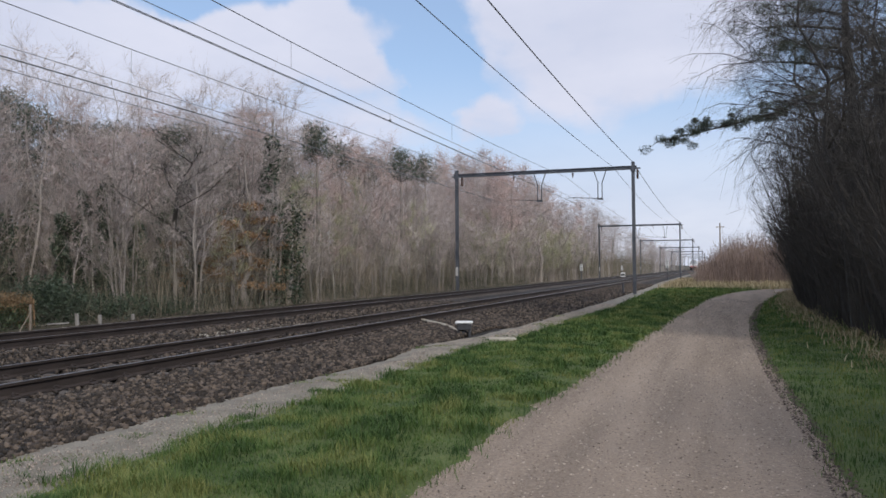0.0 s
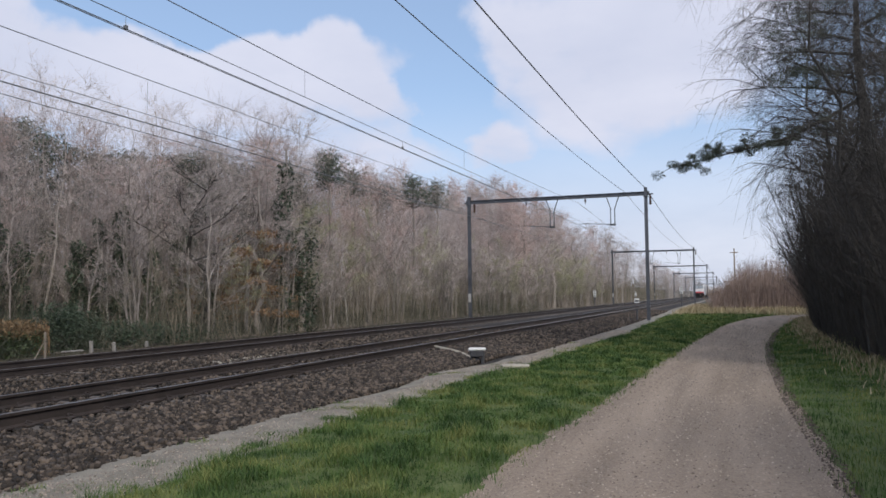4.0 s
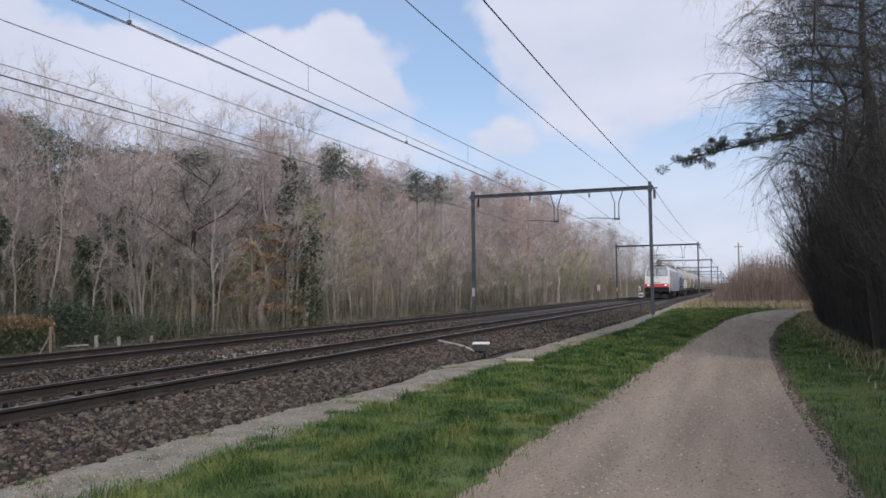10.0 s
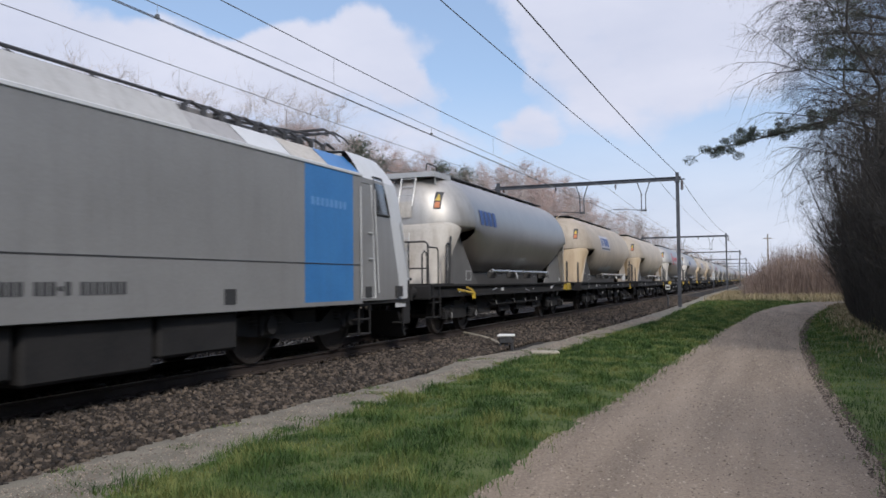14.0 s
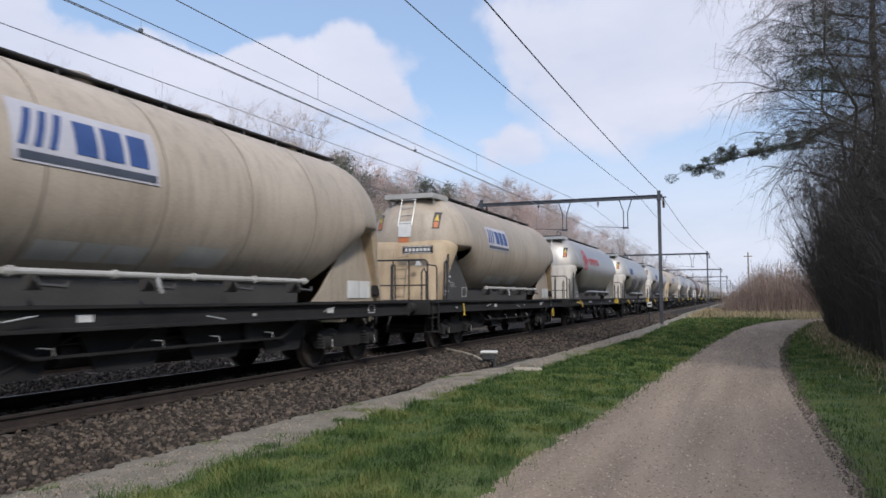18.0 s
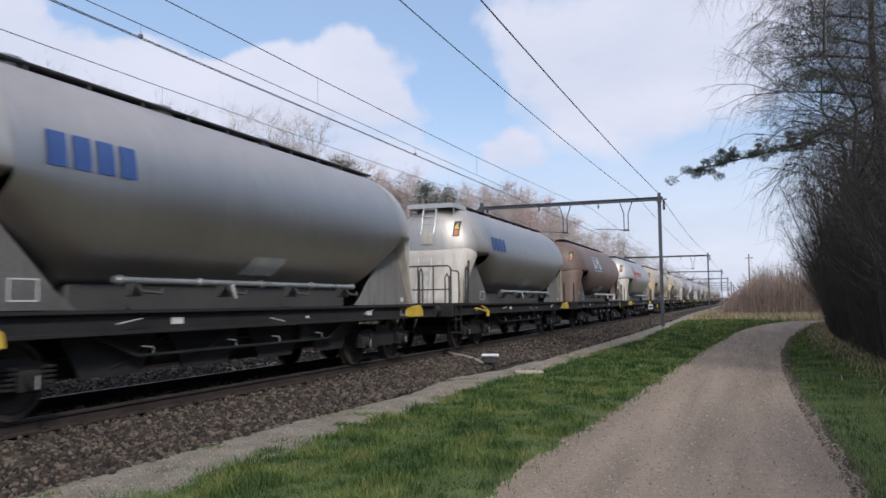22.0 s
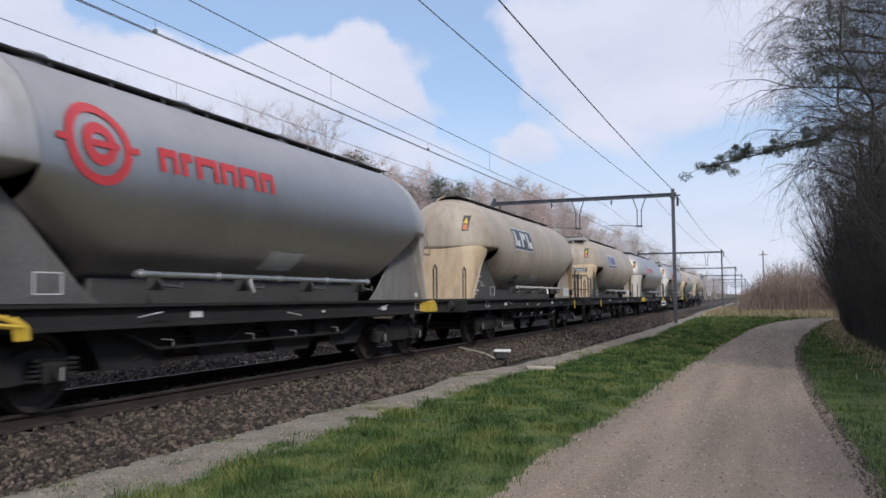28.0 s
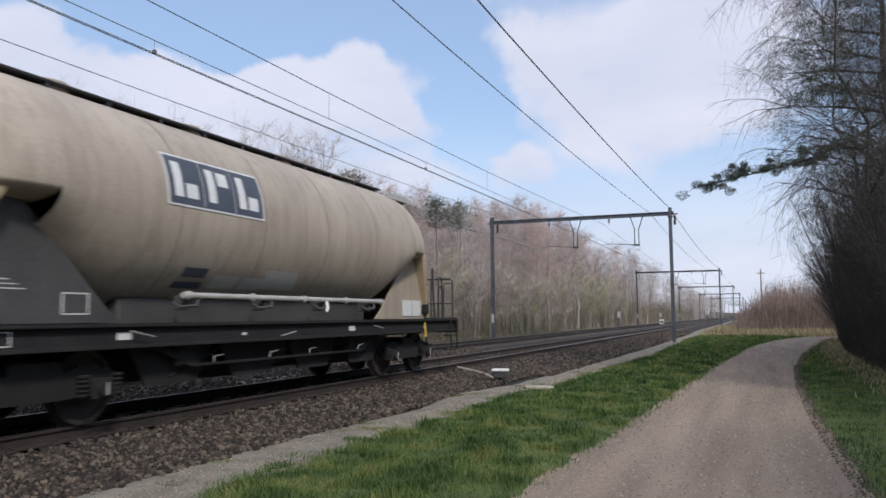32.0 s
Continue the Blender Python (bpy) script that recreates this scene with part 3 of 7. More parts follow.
def build_bed():
    ys = steps(-40, 900, 0.16)
    # the bed's colour is the painted shade between the loose stones
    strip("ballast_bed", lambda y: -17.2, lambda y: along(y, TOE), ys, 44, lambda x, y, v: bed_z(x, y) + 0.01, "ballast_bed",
          "crushed-stone bed under two tracks, darkened as shade between stones", "ballast", 0.06, 0.012)
    # loose stones lying on the bed
    parts = ((46000, 3.0, 20, 1.15, -5.5, -1.75, 1.0), (42000, 3.0, 30, 1.4, -7.2, -9.6, 1.0), (20000, 20, 50, 1.4, -4.8, -2.5, 1.0))
    n = sum(q[0] for q in parts)
    y = np.concatenate([q[1] + q[2] * rng.random(q[0]) ** q[3] for q in parts])
    x = np.concatenate([q[4] + q[5] * rng.random(q[0]) for q in parts])
    toe = np.interp(y, [p[0] for p in TOE], [p[1] for p in TOE])
    keep = (x < toe + 0.07 * rng.normal(size=n)) & (np.degrees(np.arctan2(-x, y)) < 56)
    for c in (T1, T2):
        for s in (-0.75, 0.75):
            keep &= np.abs(x - c - s) > 0.10
        keep &= ~((np.abs(x - c) < 1.15) & (np.abs((y / 0.6) % 1 - 0.5) < 0.16))
    x, y = x[keep], y[keep]
    z = np.array([bed_z(a, b) for a, b in zip(x, y)]) + 0.015
    size = 0.013 + 0.014 * rng.random(len(x)) ** 1.5 + 0.0006 * y
    corner = np.array([(-1, -1, -1), (1, -1, -1), (1, 1, -1), (-1, 1, -1), (-1, -1, 1), (1, -1, 1), (1, 1, 1), (-1, 1, 1)], float)
    quads = np.array([(3, 2, 1, 0), (4, 5, 6, 7), (0, 1, 5, 4), (1, 2, 6, 5), (2, 3, 7, 6), (3, 0, 4, 7)])
    k = len(x)
    v = corner[None] * (0.25 + 0.9 * rng.random((k, 8, 3))) * size[:, None, None] * (0.7 + 0.7 * rng.random((k, 1, 3)))
    a, t = rng.random(k) * 6.28, (rng.random(k) - 0.5) * 1.6
    ca, sa, ct, st = np.cos(a)[:, None], np.sin(a)[:, None], np.cos(t)[:, None], np.sin(t)[:, None]
    X, Y, Z = v[..., 0], v[..., 1], v[..., 2]
    Y, Z = Y * ct - Z * st, Y * st + Z * ct
    X, Y = X * ca - Y * sa, X * sa + Y * ca
    v = np.stack([X + x[:, None], Y + y[:, None], Z + z[:, None] + (0.3 + 1.5 * rng.random(k))[:, None] * size[:, None]], -1)
    f = quads[None] + (np.arange(k) * 8)[:, None, None]
    solid("ballast_stones", raw_mesh("ballast_stones", v.reshape(-1, 3), f.reshape(-1, 4), MAT["ballast"]), None,
          "loose dark brown crushed ballast stones", "ballast", kind="stuff")


def pebbles(name, count, xa, xb, ya, yb, size, z, material, label):
    y = ya + (yb - ya) * rng.random(count) ** 1.7
    u = rng.random(count)
    x = xa(y) + (xb(y) - xa(y)) * u
    s = size * (0.4 + rng.random(count) ** 3 * 1.3) * (1 + 0.04 * y)
    corner = np.array([(-1, 0, 0), (0, -1, 0), (1, 0, 0), (0, 1, 0), (0, 0, 0.8)], float)
    v = corner[None] * (0.6 + 0.7 * rng.random((count, 5, 3))) * s[:, None, None]
    v += np.stack([x, y, np.full(count, z) if not callable(z) else z(x, y, u)], -1)[:, None]
    f = np.array([(0, 1, 4), (1, 2, 4), (2, 3, 4), (3, 0, 4)])[None] + (np.arange(count) * 5)[:, None, None]
    solid(name, raw_mesh(name, v.reshape(-1, 3), f.reshape(-1, 3), MAT[material]), None, label, "gravel", kind="stuff")


# ---- permanent way ----
def build_tracks():
    head = [(-0.036, 0.0), (-0.036, -0.028), (-0.010, -0.045), (-0.010, -0.135), (-0.072, -0.155), (-0.072, -0.172),
            (0.072, -0.172), (0.072, -0.155), (0.010, -0.135), (0.010, -0.045), (0.036, -0.028), (0.036, 0.0)]
    sleeper = Builder()
    prof = [(-1.27, 0.30), (-0.45, 0.26), (0.45, 0.26), (1.27, 0.30)]
    sleeper.loft([[(x, -w / 2, -0.19), (x, w / 2, -0.19), (x, w / 2 - 0.035, h), (x, -w / 2 + 0.035, h)]
                  for x, w, h in ((-1.28, 0.24, -0.03), (-1.22, 0.28, 0.0), (-0.5, 0.27, 0.0), (-0.4, 0.23, -0.03), (0.4, 0.23, -0.03), (0.5, 0.27, 0.0), (1.22, 0.28, 0.0), (1.28, 0.24, -0.03))], caps=True)
    me_sleeper = sleeper.mesh("sleeper", MAT["sleeper"])
    clip = Builder()
    for s in (-0.75, 0.75):
        for k in (-0.11, 0.11):
            clip.box(s + k - 0.04, s + k + 0.04, -0.06, 0.06, 0.0, 0.035, 0.012)
            clip.tube([(s + k, -0.05, 0.05), (s + k * 0.7, 0.0, 0.07), (s + k, 0.05, 0.05)], 0.012, 4)
    me_clip = clip.mesh("rail_clip", MAT["rail"])
    for c, name in ((T1, "near"), (T2, "far")):
        track = thing("track", Matrix.Translation((c, 0, 0)), "rusty railway track on concrete sleepers in ballast", "railway track", "railway tracks", "structure")
        for s in (-0.75, 0.75):
            b = Builder()
            ys = [-60, 0, 40, 120, 300, 900]
            b.loft([[(s + px, y, RAIL + pz) for px, pz in head] for y in ys], caps=True)
            part("rail", b, "rail", track, "rusty brown steel rail", 30)
            b = Builder()
            b.box(s - 0.03, s + 0.03, -60, 900, RAIL + 0.001, RAIL + 0.005)
            part("rail_head", b, "rail_head", track, "worn shiny running surface")
        for k in range(-4, 84):
            o = new("sleeper", me_sleeper)
            o.parent, o.location = track, (0, 0.3 + 0.6 * k, RAIL - 0.172 - 0.004)
            q = new("rail_clip", me_clip)
            q.parent = o
        base = np.array([vv.co[:] for vv in me_sleeper.vertices])
        polys = [list(p.vertices) for p in me_sleeper.polygons if len(p.vertices) == 4]
        rest = [k for k in range(84, 420)]
        V = np.concatenate([base + (0, 0.3 + 0.6 * k, RAIL - 0.176) for k in rest])
        F = np.concatenate([np.array(polys) + i * len(base) for i in range(len(rest))])
        o = part("sleepers", raw_mesh("sleepers", V, F, MAT["sleeper"]), None, track, "distant concrete sleepers")
        tagged(o, kind="stuff")


# ---- overhead line ----
def gantry_parts(g, full=True):
    """A two-legged steel portal across both tracks, origin under its right-hand leg."""
    w = T1 - 6.68 + 4.41        # offset of the far leg
    for x in (0.0, w):
        web = [(x + dx, dy) for dx, dy in ((-0.09, -0.10), (0.09, -0.10), (0.09, -0.085), (0.006, -0.085), (0.006, 0.085), (0.09, 0.085),
                                           (0.09, 0.10), (-0.09, 0.10), (-0.09, 0.085), (-0.006, 0.085), (-0.006, -0.085), (-0.09, -0.085))]
        part("leg", Builder().prism(web, "z", 0, 7.75), "galvanised", g)
        b = Builder()
        b.box(x - 0.3, x + 0.3, -0.3, 0.3, -0.3, 0.08, 0.03)
        part("footing", b, "concrete", g)
        b = Builder()
        b.box(x - 0.14, x + 0.14, -0.15, 0.15, 7.2, 7.26, 0.01)
        b.box(x - 0.30, x + 0.42, -0.05, 0.05, 7.33, 7.40, 0.01)
        part("bracket", b, "galvanised", g)
        if x:
            part("number_plate", Builder().box(x - 0.075, x + 0.075, -0.115, -0.103, 1.2, 1.72), "grey_plate", g, "small pale plate")
    web = [(-0.08, 7.30), (0.08, 7.30), (0.08, 7.32), (0.006, 7.32), (0.006, 7.50), (0.08, 7.50), (0.08, 7.52), (-0.08, 7.52), (-0.08, 7.50), (-0.006, 7.50), (-0.006, 7.32), (-0.08, 7.32)]
    part("beam", Builder().prism(web, "x", w - 0.2, 0.2), "galvanised", g)
    if full:
        for x in (-0.05, w + 0.05):
            b = Builder()
            b.tube([(x + 0.30, 0, 7.30), (x + 0.30, 0, 6.75)], 0.05, 8)
            for k in range(7):
                b.tube([(x + 0.30, 0, 7.22 - 0.07 * k), (x + 0.30, 0, 7.19 - 0.07 * k)], [0.11, 0.04], 10)
            part("insulator", b, "insulator", g)
    for x, side in ((-1.9, -1), (-5.5, -1)):
        b = Builder()
        for dx in (-0.35, 0.35):
            b.tube([(x + dx, 0, 7.3), (x + dx * 0.28, 0, 6.55)], 0.03, 6)
        b.tube([(x - 0.13, 0, 6.6), (x - 0.13, 0, 5.60)], 0.03, 6)
        b.tube([(x + 0.11, 0, 6.6), (x + 0.11, 0, 5.60)], 0.03, 6)
        b.box(x - 0.16, x + 0.16, -0.03, 0.03, 5.62, 5.72, 0.01)
        part("drop_bracket", b, "galvanised", g)
        b = Builder()
        b.tube([(x, 0, 5.66), (x - 0.5, 0, 5.72)], 0.02, 6)
        for k in range(4):
            b.tube([(x - 0.1 - 0.08 * k, 0, 5.675 + 0.009 * k), (x - 0.13 - 0.08 * k, 0, 5.678 + 0.009 * k)], [0.06, 0.03], 8)
        b.tube([(x - 0.5, 0, 5.72), (x - 1.75, 0, 5.80)], 0.018, 6)
        b.tube([(x - 1.7, 0, 5.80), (x - 1.95, 0, 5.74)], 0.012, 6)
        part("steady_arm", b, "galvanised", g)
    for x in (-3.5, -7.1):
        b = Builder()
        b.tube([(x, 0, 7.3), (x, 0, 6.95)], 0.018, 6)
        for k in range(3):
            b.tube([(x, 0, 7.24 - 0.07 * k), (x, 0, 7.20 - 0.07 * k)], [0.085, 0.03], 8)
        part("hanger", b, "insulator", g)


def build_gantries():
    first = None
    for i in range(-1, 9):
        m = Matrix.Translation((-4.41, GANTRY_Y + SPAN * i, 0))
        if first is None:
            first = thing("catenary_gantry", m, "grey steel catenary gantry spanning both railway tracks", "catenary gantry", "gantries over the railway")
            gantry_parts(first)
        else:
            copy_thing(first, m)
    # overhead wires, support by support
    def wire(name, x, z_support, z_mid, r, label, y0=-1, y1=7):
        b = Builder()
        pts = []
        for i in range(y0, y1):
            for k in range(12):
                u = k / 12
                zz = z_mid + (z_support - z_mid) * (2 * u - 1) ** 2
                st = 0.0 if x < -15 or x > -7 else 0.16 * math.cos(math.pi * (i + u))
                pts.append((x + st, GANTRY_Y + SPAN * (i + u), zz))
        b.tube(pts, r, 5)
        solid(name, b, "wire", label, "overhead wire", "overhead wires")
        return pts
    for c, z in ((T1, 0.0), (-12.68, 0.0)):
        for dx in (-0.022, 0.022):
            wire("contact_wire", c + dx, 5.72 + z, 5.70 + z, 0.008, "dark copper contact wire above the track")
        aux = wire("auxiliary_wire", c, 5.99, 5.91, 0.008, "thin auxiliary catenary wire above the contact wire")
        main = wire("carrier_wire", c, 7.05, 6.48 if c > -9 else 6.74, 0.010, "sagging carrier wire of the overhead line")
        for k in range(0, 40):
            if k % 12 in (0,):
                continue
            b = Builder()
            p, q = aux[k], main[k]
            if k % 2:
                b.tube([p, (p[0], p[1], 5.71)], 0.005, 4)
                b.box(p[0] - 0.03, p[0] + 0.03, p[1] - 0.02, p[1] + 0.02, 5.70, 5.76)
            else:
                b.tube([p, q], 0.005, 4)
            solid("dropper", b, "wire", "thin dropper between overhead wires", "dropper", "droppers of the overhead line")
    wire("feeder_wire", -4.42, 7.72, 7.24, 0.017, "thick feeder wire over the gantry legs")
    wire("feeder_wire", -5.6, 7.55, 7.02, 0.012, "thin earth wire over the gantry beam")
    wire("feeder_wire", -15.3, 6.75, 6.25, 0.011, "feeder wire along the far gantry legs")


# ---- small things by the line ----
def build_lineside():
    b = Builder()
    box = thing("trackside_box", pose(-5.55, 17.4, 0.02, 0, 0, 12), "small white-lidded trackside connection box on a post", "connection box")
    part("post", Builder().box(-0.05, 0.05, -0.05, 0.05, 0, 0.2, 0.01), "dark_steel", box)
    part("body", Builder().box(-0.16, 0.16, -0.11, 0.11, 0.16, 0.31, 0.02), "dark_steel", box)
    part("lid", Builder().box(-0.2, 0.2, -0.14, 0.14, 0.305, 0.37, 0.025), "white_paint", box, "white lid")
    for dx in (-0.13, 0.13):
        part("foot", Builder().box(dx - 0.03, dx + 0.03, -0.08, 0.08, -0.05, 0.16, 0.01), "dark_steel", box)
    for x, y, r in ((-4.42, 16.6, 20),):
        s = solid("cover_slab", Builder().box(-0.3, 0.3, -0.22, 0.22, 0.0, 0.06, 0.015), "pale_concrete", "pale concrete cover slab lying at the grass edge", "slab")
        s.matrix_basis = pose(x, y, 0.03, 0, 0, r)
    b = Builder().tube([(-7.7, 20.3, 0.20), (-7.2, 19.7, 0.19), (-6.6, 19.0, 0.17), (-6.2, 18.5, 0.13), (-5.75, 17.7, 0.08), (-5.6, 17.45, 0.17)], 0.045, 8)
    solid("cable_duct", b, "pale_concrete", "cream cable duct lying over the ballast", "cable duct")
    pebbles("pale_stones", 1500, lambda y: np.full_like(y, -11.3), lambda y: np.full_like(y, -10.6), 15.0, 19.5, 0.02, 0.115, "pale_chips", "patch of pale limestone chips between the tracks")
    for x, y, h, lab in ((-5.5, 98.5, 2.45, "pale trackside marker post with a tall plate"), (-16.5, 102.2, 2.1, "white trackside marker post beyond the tracks"),
                         (-5.1, 46.6, 1.35, "short post with a small white sign by the gantry leg"), (-16.6, 150, 2.0, "white trackside marker post beyond the tracks")):
        mk = thing("marker_post", pose(x, y, 0), lab, "marker post", "trackside markers")
        part("post", Builder().tube([(0, 0, 0), (0, 0, h - 0.6)], 0.05, 8), "galvanised", mk)
        part("plate", Builder().box(-0.17, 0.17, -0.02, 0.02, h - 0.85, h, 0.008) if h > 1.5 else Builder().box(-0.13, 0.13, -0.02, 0.02, h - 0.28, h, 0.008),
             "white_paint", mk, "white plate")
        b = Builder()
        for k in range(3 if h > 1.5 else 1):
            b.box(-0.10, 0.10, -0.026, -0.021, h - 0.2 - 0.25 * k, h - 0.1 - 0.25 * k)
        part("mark", b, "dark_steel", mk, "dark bar")
    for x, y, h in ((-17.7, 18.17, 0.38), (-17.7, 19.07, 0.29), (-17.7, 20.5, 0.24), (-17.7, 14.55, 0.32)):
        p = solid("fence_post", Builder().box(-0.045, 0.045, -0.045, 0.045, -0.2, h, 0.015), "concrete", "short weathered concrete fence post", "fence post", "old fence posts")
        p.matrix_basis = pose(x, y, 0, 2, -3, 10)
    p = solid("fence_post", Builder().box(-0.028, 0.028, -0.028, 0.028, -0.2, 0.72, 0.008).tube([(0.0, -0.35, 0), (0, 0, 0.5)], 0.014, 6), "wood",
              "braced wooden corner fence post", "fence post", "old fence posts")
    p.matrix_basis = pose(-17.7, 16.5, 0)
    p = solid("plank", Builder().box(-0.3, 0.3, -0.05, 0.05, 0, 0.04, 0.01), "concrete", "pale board lying by the fence", "board")
    p.matrix_basis = pose(-17.6, 17.35, 0.12, 0, 0, 70)
    pole = thing("utility_pole", pose(0.9, 150, 0), "grey wooden utility pole far beyond the brush", "utility pole")
    part("shaft", Builder().tube([(0, 0, 0), (0, 0, 9.6)], [0.16, 0.11], 10), "wood", pole)
    part("crossarm", Builder().box(-0.7, 0.7, -0.06, 0.06, 8.8, 8.95, 0.01), "wood", pole)


build_ground()
build_bed()
build_tracks()
build_gantries()
build_lineside()


# ---- woods ----
def ribbons(starts, ends, widths, rnd):
    """Thin twigs: one narrow tapered strip each."""
    s, e = np.asarray(starts, float), np.asarray(ends, float)
    d = e - s
    side = np.cross(d, rnd.normal(size=d.shape))
    side /= np.linalg.norm(side, axis=1)[:, None] + 1e-9
    w = np.asarray(widths)[:, None]
    v = np.stack([s - side * w, s + side * w, e + side * w * 0.35, e - side * w * 0.35], 1)
    f = np.arange(len(s) * 4).reshape(-1, 4)
    return v.reshape(-1, 3), f


def grow(seed, height, trunk_r, first, limbs, reach, rise, twigs, twig_len, twig_w, droop=0.0, stems=1, lean=(0, 0), sub=3, kink=0.06, seg=6):
    """A bare tree: (wood mesh builder, twig strips). Limbs leave the trunk from `first` of its height up."""
    rnd = np.random.default_rng(seed)
    b, S, E, W = Builder(), [], [], []
    for st in range(stems):
        a0 = rnd.random() * 6.28
        base = Vector((math.cos(a0), math.sin(a0), 0)) * (0.0 if stems == 1 else 0.25 + 0.25 * rnd.random())
        out = Vector((lean[0], lean[1], 0)) + (Vector((math.cos(a0), math.sin(a0), 0)) * (0.0 if stems == 1 else 0.22 * height * rnd.random()))
        n, trunk = 9, []
        h = height * (1 if stems == 1 else 0.7 + 0.3 * rnd.random())
        for i in range(n):
            u = i / (n - 1)
            p = base + out * u ** 1.4 + Vector((rnd.normal() * kink * h * 0.12, rnd.normal() * kink * h * 0.12, h * u)) * (1 if i else 0)
            trunk.append(p if i else base + Vector((0, 0, -0.2)))
        r0 = trunk_r * (1 if stems == 1 else 0.55)
        radii = [max(0.012, r0 * (1 - 0.93 * (i / (n - 1)) ** 0.85)) * (1.35 if i == 0 else 1) for i in range(n)]
        b.tube(trunk, radii, seg)

        def on(u):
            k = min(n - 2, int(u * (n - 1)))
            w = u * (n - 1) - k
            return trunk[k].lerp(trunk[k + 1], w), radii[k] * (1 - w) + radii[k + 1] * w
        for li in range(max(2, limbs // stems)):
            u = first + (1 - first) * ((li + rnd.random()) / max(2, limbs // stems)) ** 0.85
            p, r = on(min(u, 0.99))
            a = li * 2.4 + rnd.random() * 1.2
            L = reach * h * (1.12 - 0.75 * (u - first) / (1 - first)) * (0.6 + 0.6 * rnd.random())
            d = Vector((math.cos(a), math.sin(a), rise * (0.6 + 0.8 * rnd.random())))
            d.normalize()
            pts, q = [p], p.copy()
            for k in range(4):
                d = (d + Vector((rnd.normal() * 0.16, rnd.normal() * 0.16, rnd.normal() * 0.10 + 0.10 * (1 - droop * 3)))).normalized()
                q = q + d * (L / 4)
                pts.append(q.copy())
            lr = min(r * 0.55, 0.011 * L + 0.006)
            b.tube(pts, [lr, lr * 0.8, lr * 0.6, lr * 0.42, max(0.004, lr * 0.2)], 3, caps=False)
            for sidx in range(sub):
                v = 0.25 + 0.7 * rnd.random()
                k = min(3, int(v * 4))
                p2 = pts[k].lerp(pts[k + 1], v * 4 - k)
                d2 = (d + Vector((rnd.normal() * 0.7, rnd.normal() * 0.7, rnd.normal() * 0.35 + 0.15 - droop))).normalized()
                L2 = L * (0.25 + 0.3 * rnd.random())
                p3 = p2 + d2 * L2 * 0.5
                d3 = (d2 + Vector((rnd.normal() * 0.2, rnd.normal() * 0.2, 0.1 - droop * 1.5))).normalized()
                p4 = p3 + d3 * L2 * 0.5
                b.tube([p2, p3, p4], [lr * 0.42, lr * 0.3, 0.004], 3, caps=False)
                for tw in range(twigs):
                    w0 = rnd.random()
                    s = p2.lerp(p3, w0 * 2) if w0 < 0.5 else p3.lerp(p4, w0 * 2 - 1)
                    t = (d3 + Vector((rnd.normal() * 0.75, rnd.normal() * 0.75, rnd.normal() * 0.5 + 0.15 - droop * 3.0))).normalized() * twig_len * (0.4 + rnd.random())
                    m = s + t * 0.5
                    e = s + t + Vector((rnd.normal() * 0.05, rnd.normal() * 0.05, 0.04 - droop * twig_len * 0.5))
                    S += [s, m]
                    E += [m, e]
                    W += [twig_w, twig_w * 0.7]
                    if rnd.random() < 0.6:
                        S.append(m)
                        E.append(m + Vector((rnd.normal(), rnd.normal(), rnd.normal() - droop * 2)) * twig_len * 0.3)
                        W.append(twig_w * 0.6)
            for tw in range(twigs):
                v = 0.2 + 0.8 * rnd.random()
                k = min(3, int(v * 4))
                s = pts[k].lerp(pts[k + 1], min(1, v * 4 - k))
                t = (d + Vector((rnd.normal() * 0.8, rnd.normal() * 0.8, rnd.normal() * 0.5 - droop * 3.0))).normalized() * twig_len * (0.5 + rnd.random())
                S.append(s)
                E.append(s + t)
                W.append(twig_w * 0.8)
    return b, ribbons([tuple(p) for p in S], [tuple(p) for p in E], W, rnd)


class Species:
    def __init__(self, name, label, wood, twig, n, **kw):
        self.name, self.label, self.height = name, label, kw["height"]
        self.kinds = []
        for i in range(n):
            b, (v, f) = grow(kw.get("seed", 1) * 50 + i, **{k: w for k, w in kw.items() if k != "seed"})
            self.kinds.append((b.mesh("trunk", MAT[wood], 60), raw_mesh("crown", v, f, MAT[twig])))

    def plant(self, x, y, h, turn, group, tilt=(0, 0), z=None, label=""):
        k = h / self.height
        wood, crown = self.kinds[int(turn * 7.3) % len(self.kinds)]
        m = pose(x, y, ground_z(x, y) if z is None else z, tilt[0], tilt[1], turn) @ Matrix.Diagonal((k * 0.5 + 0.5, k * 0.5 + 0.5, k, 1))
        t = thing(self.name, m, label or self.label, "tree", group)
        for nm, me in (("trunk", wood), ("crown", crown)):
            o = new(nm, me)
            o.parent = t
        return t


# highest elevation of the woods' skyline against azimuth
SKYLINE = ((-60, 12.0), (-50, 11.6), (-46.8, 11.3), (-43.3, 9.9), (-39.7, 10.2), (-35.9, 10.2), (-31.9, 10.4), (-28.1, 9.8), (-23.8, 8.7),
           (-19.6, 8.2), (-15.4, 7.6), (-13.4, 6.9), (-11.4, 5.5), (-8.2, 4.6), (-5.9, 2.8), (-3.6, 1.5), (0, 1.2))


def sky_height(x, y):
    az, d = math.degrees(math.atan2(x, y)), math.hypot(x, y)
    return 1.6 + d * math.tan(radians(along(az, SKYLINE)))


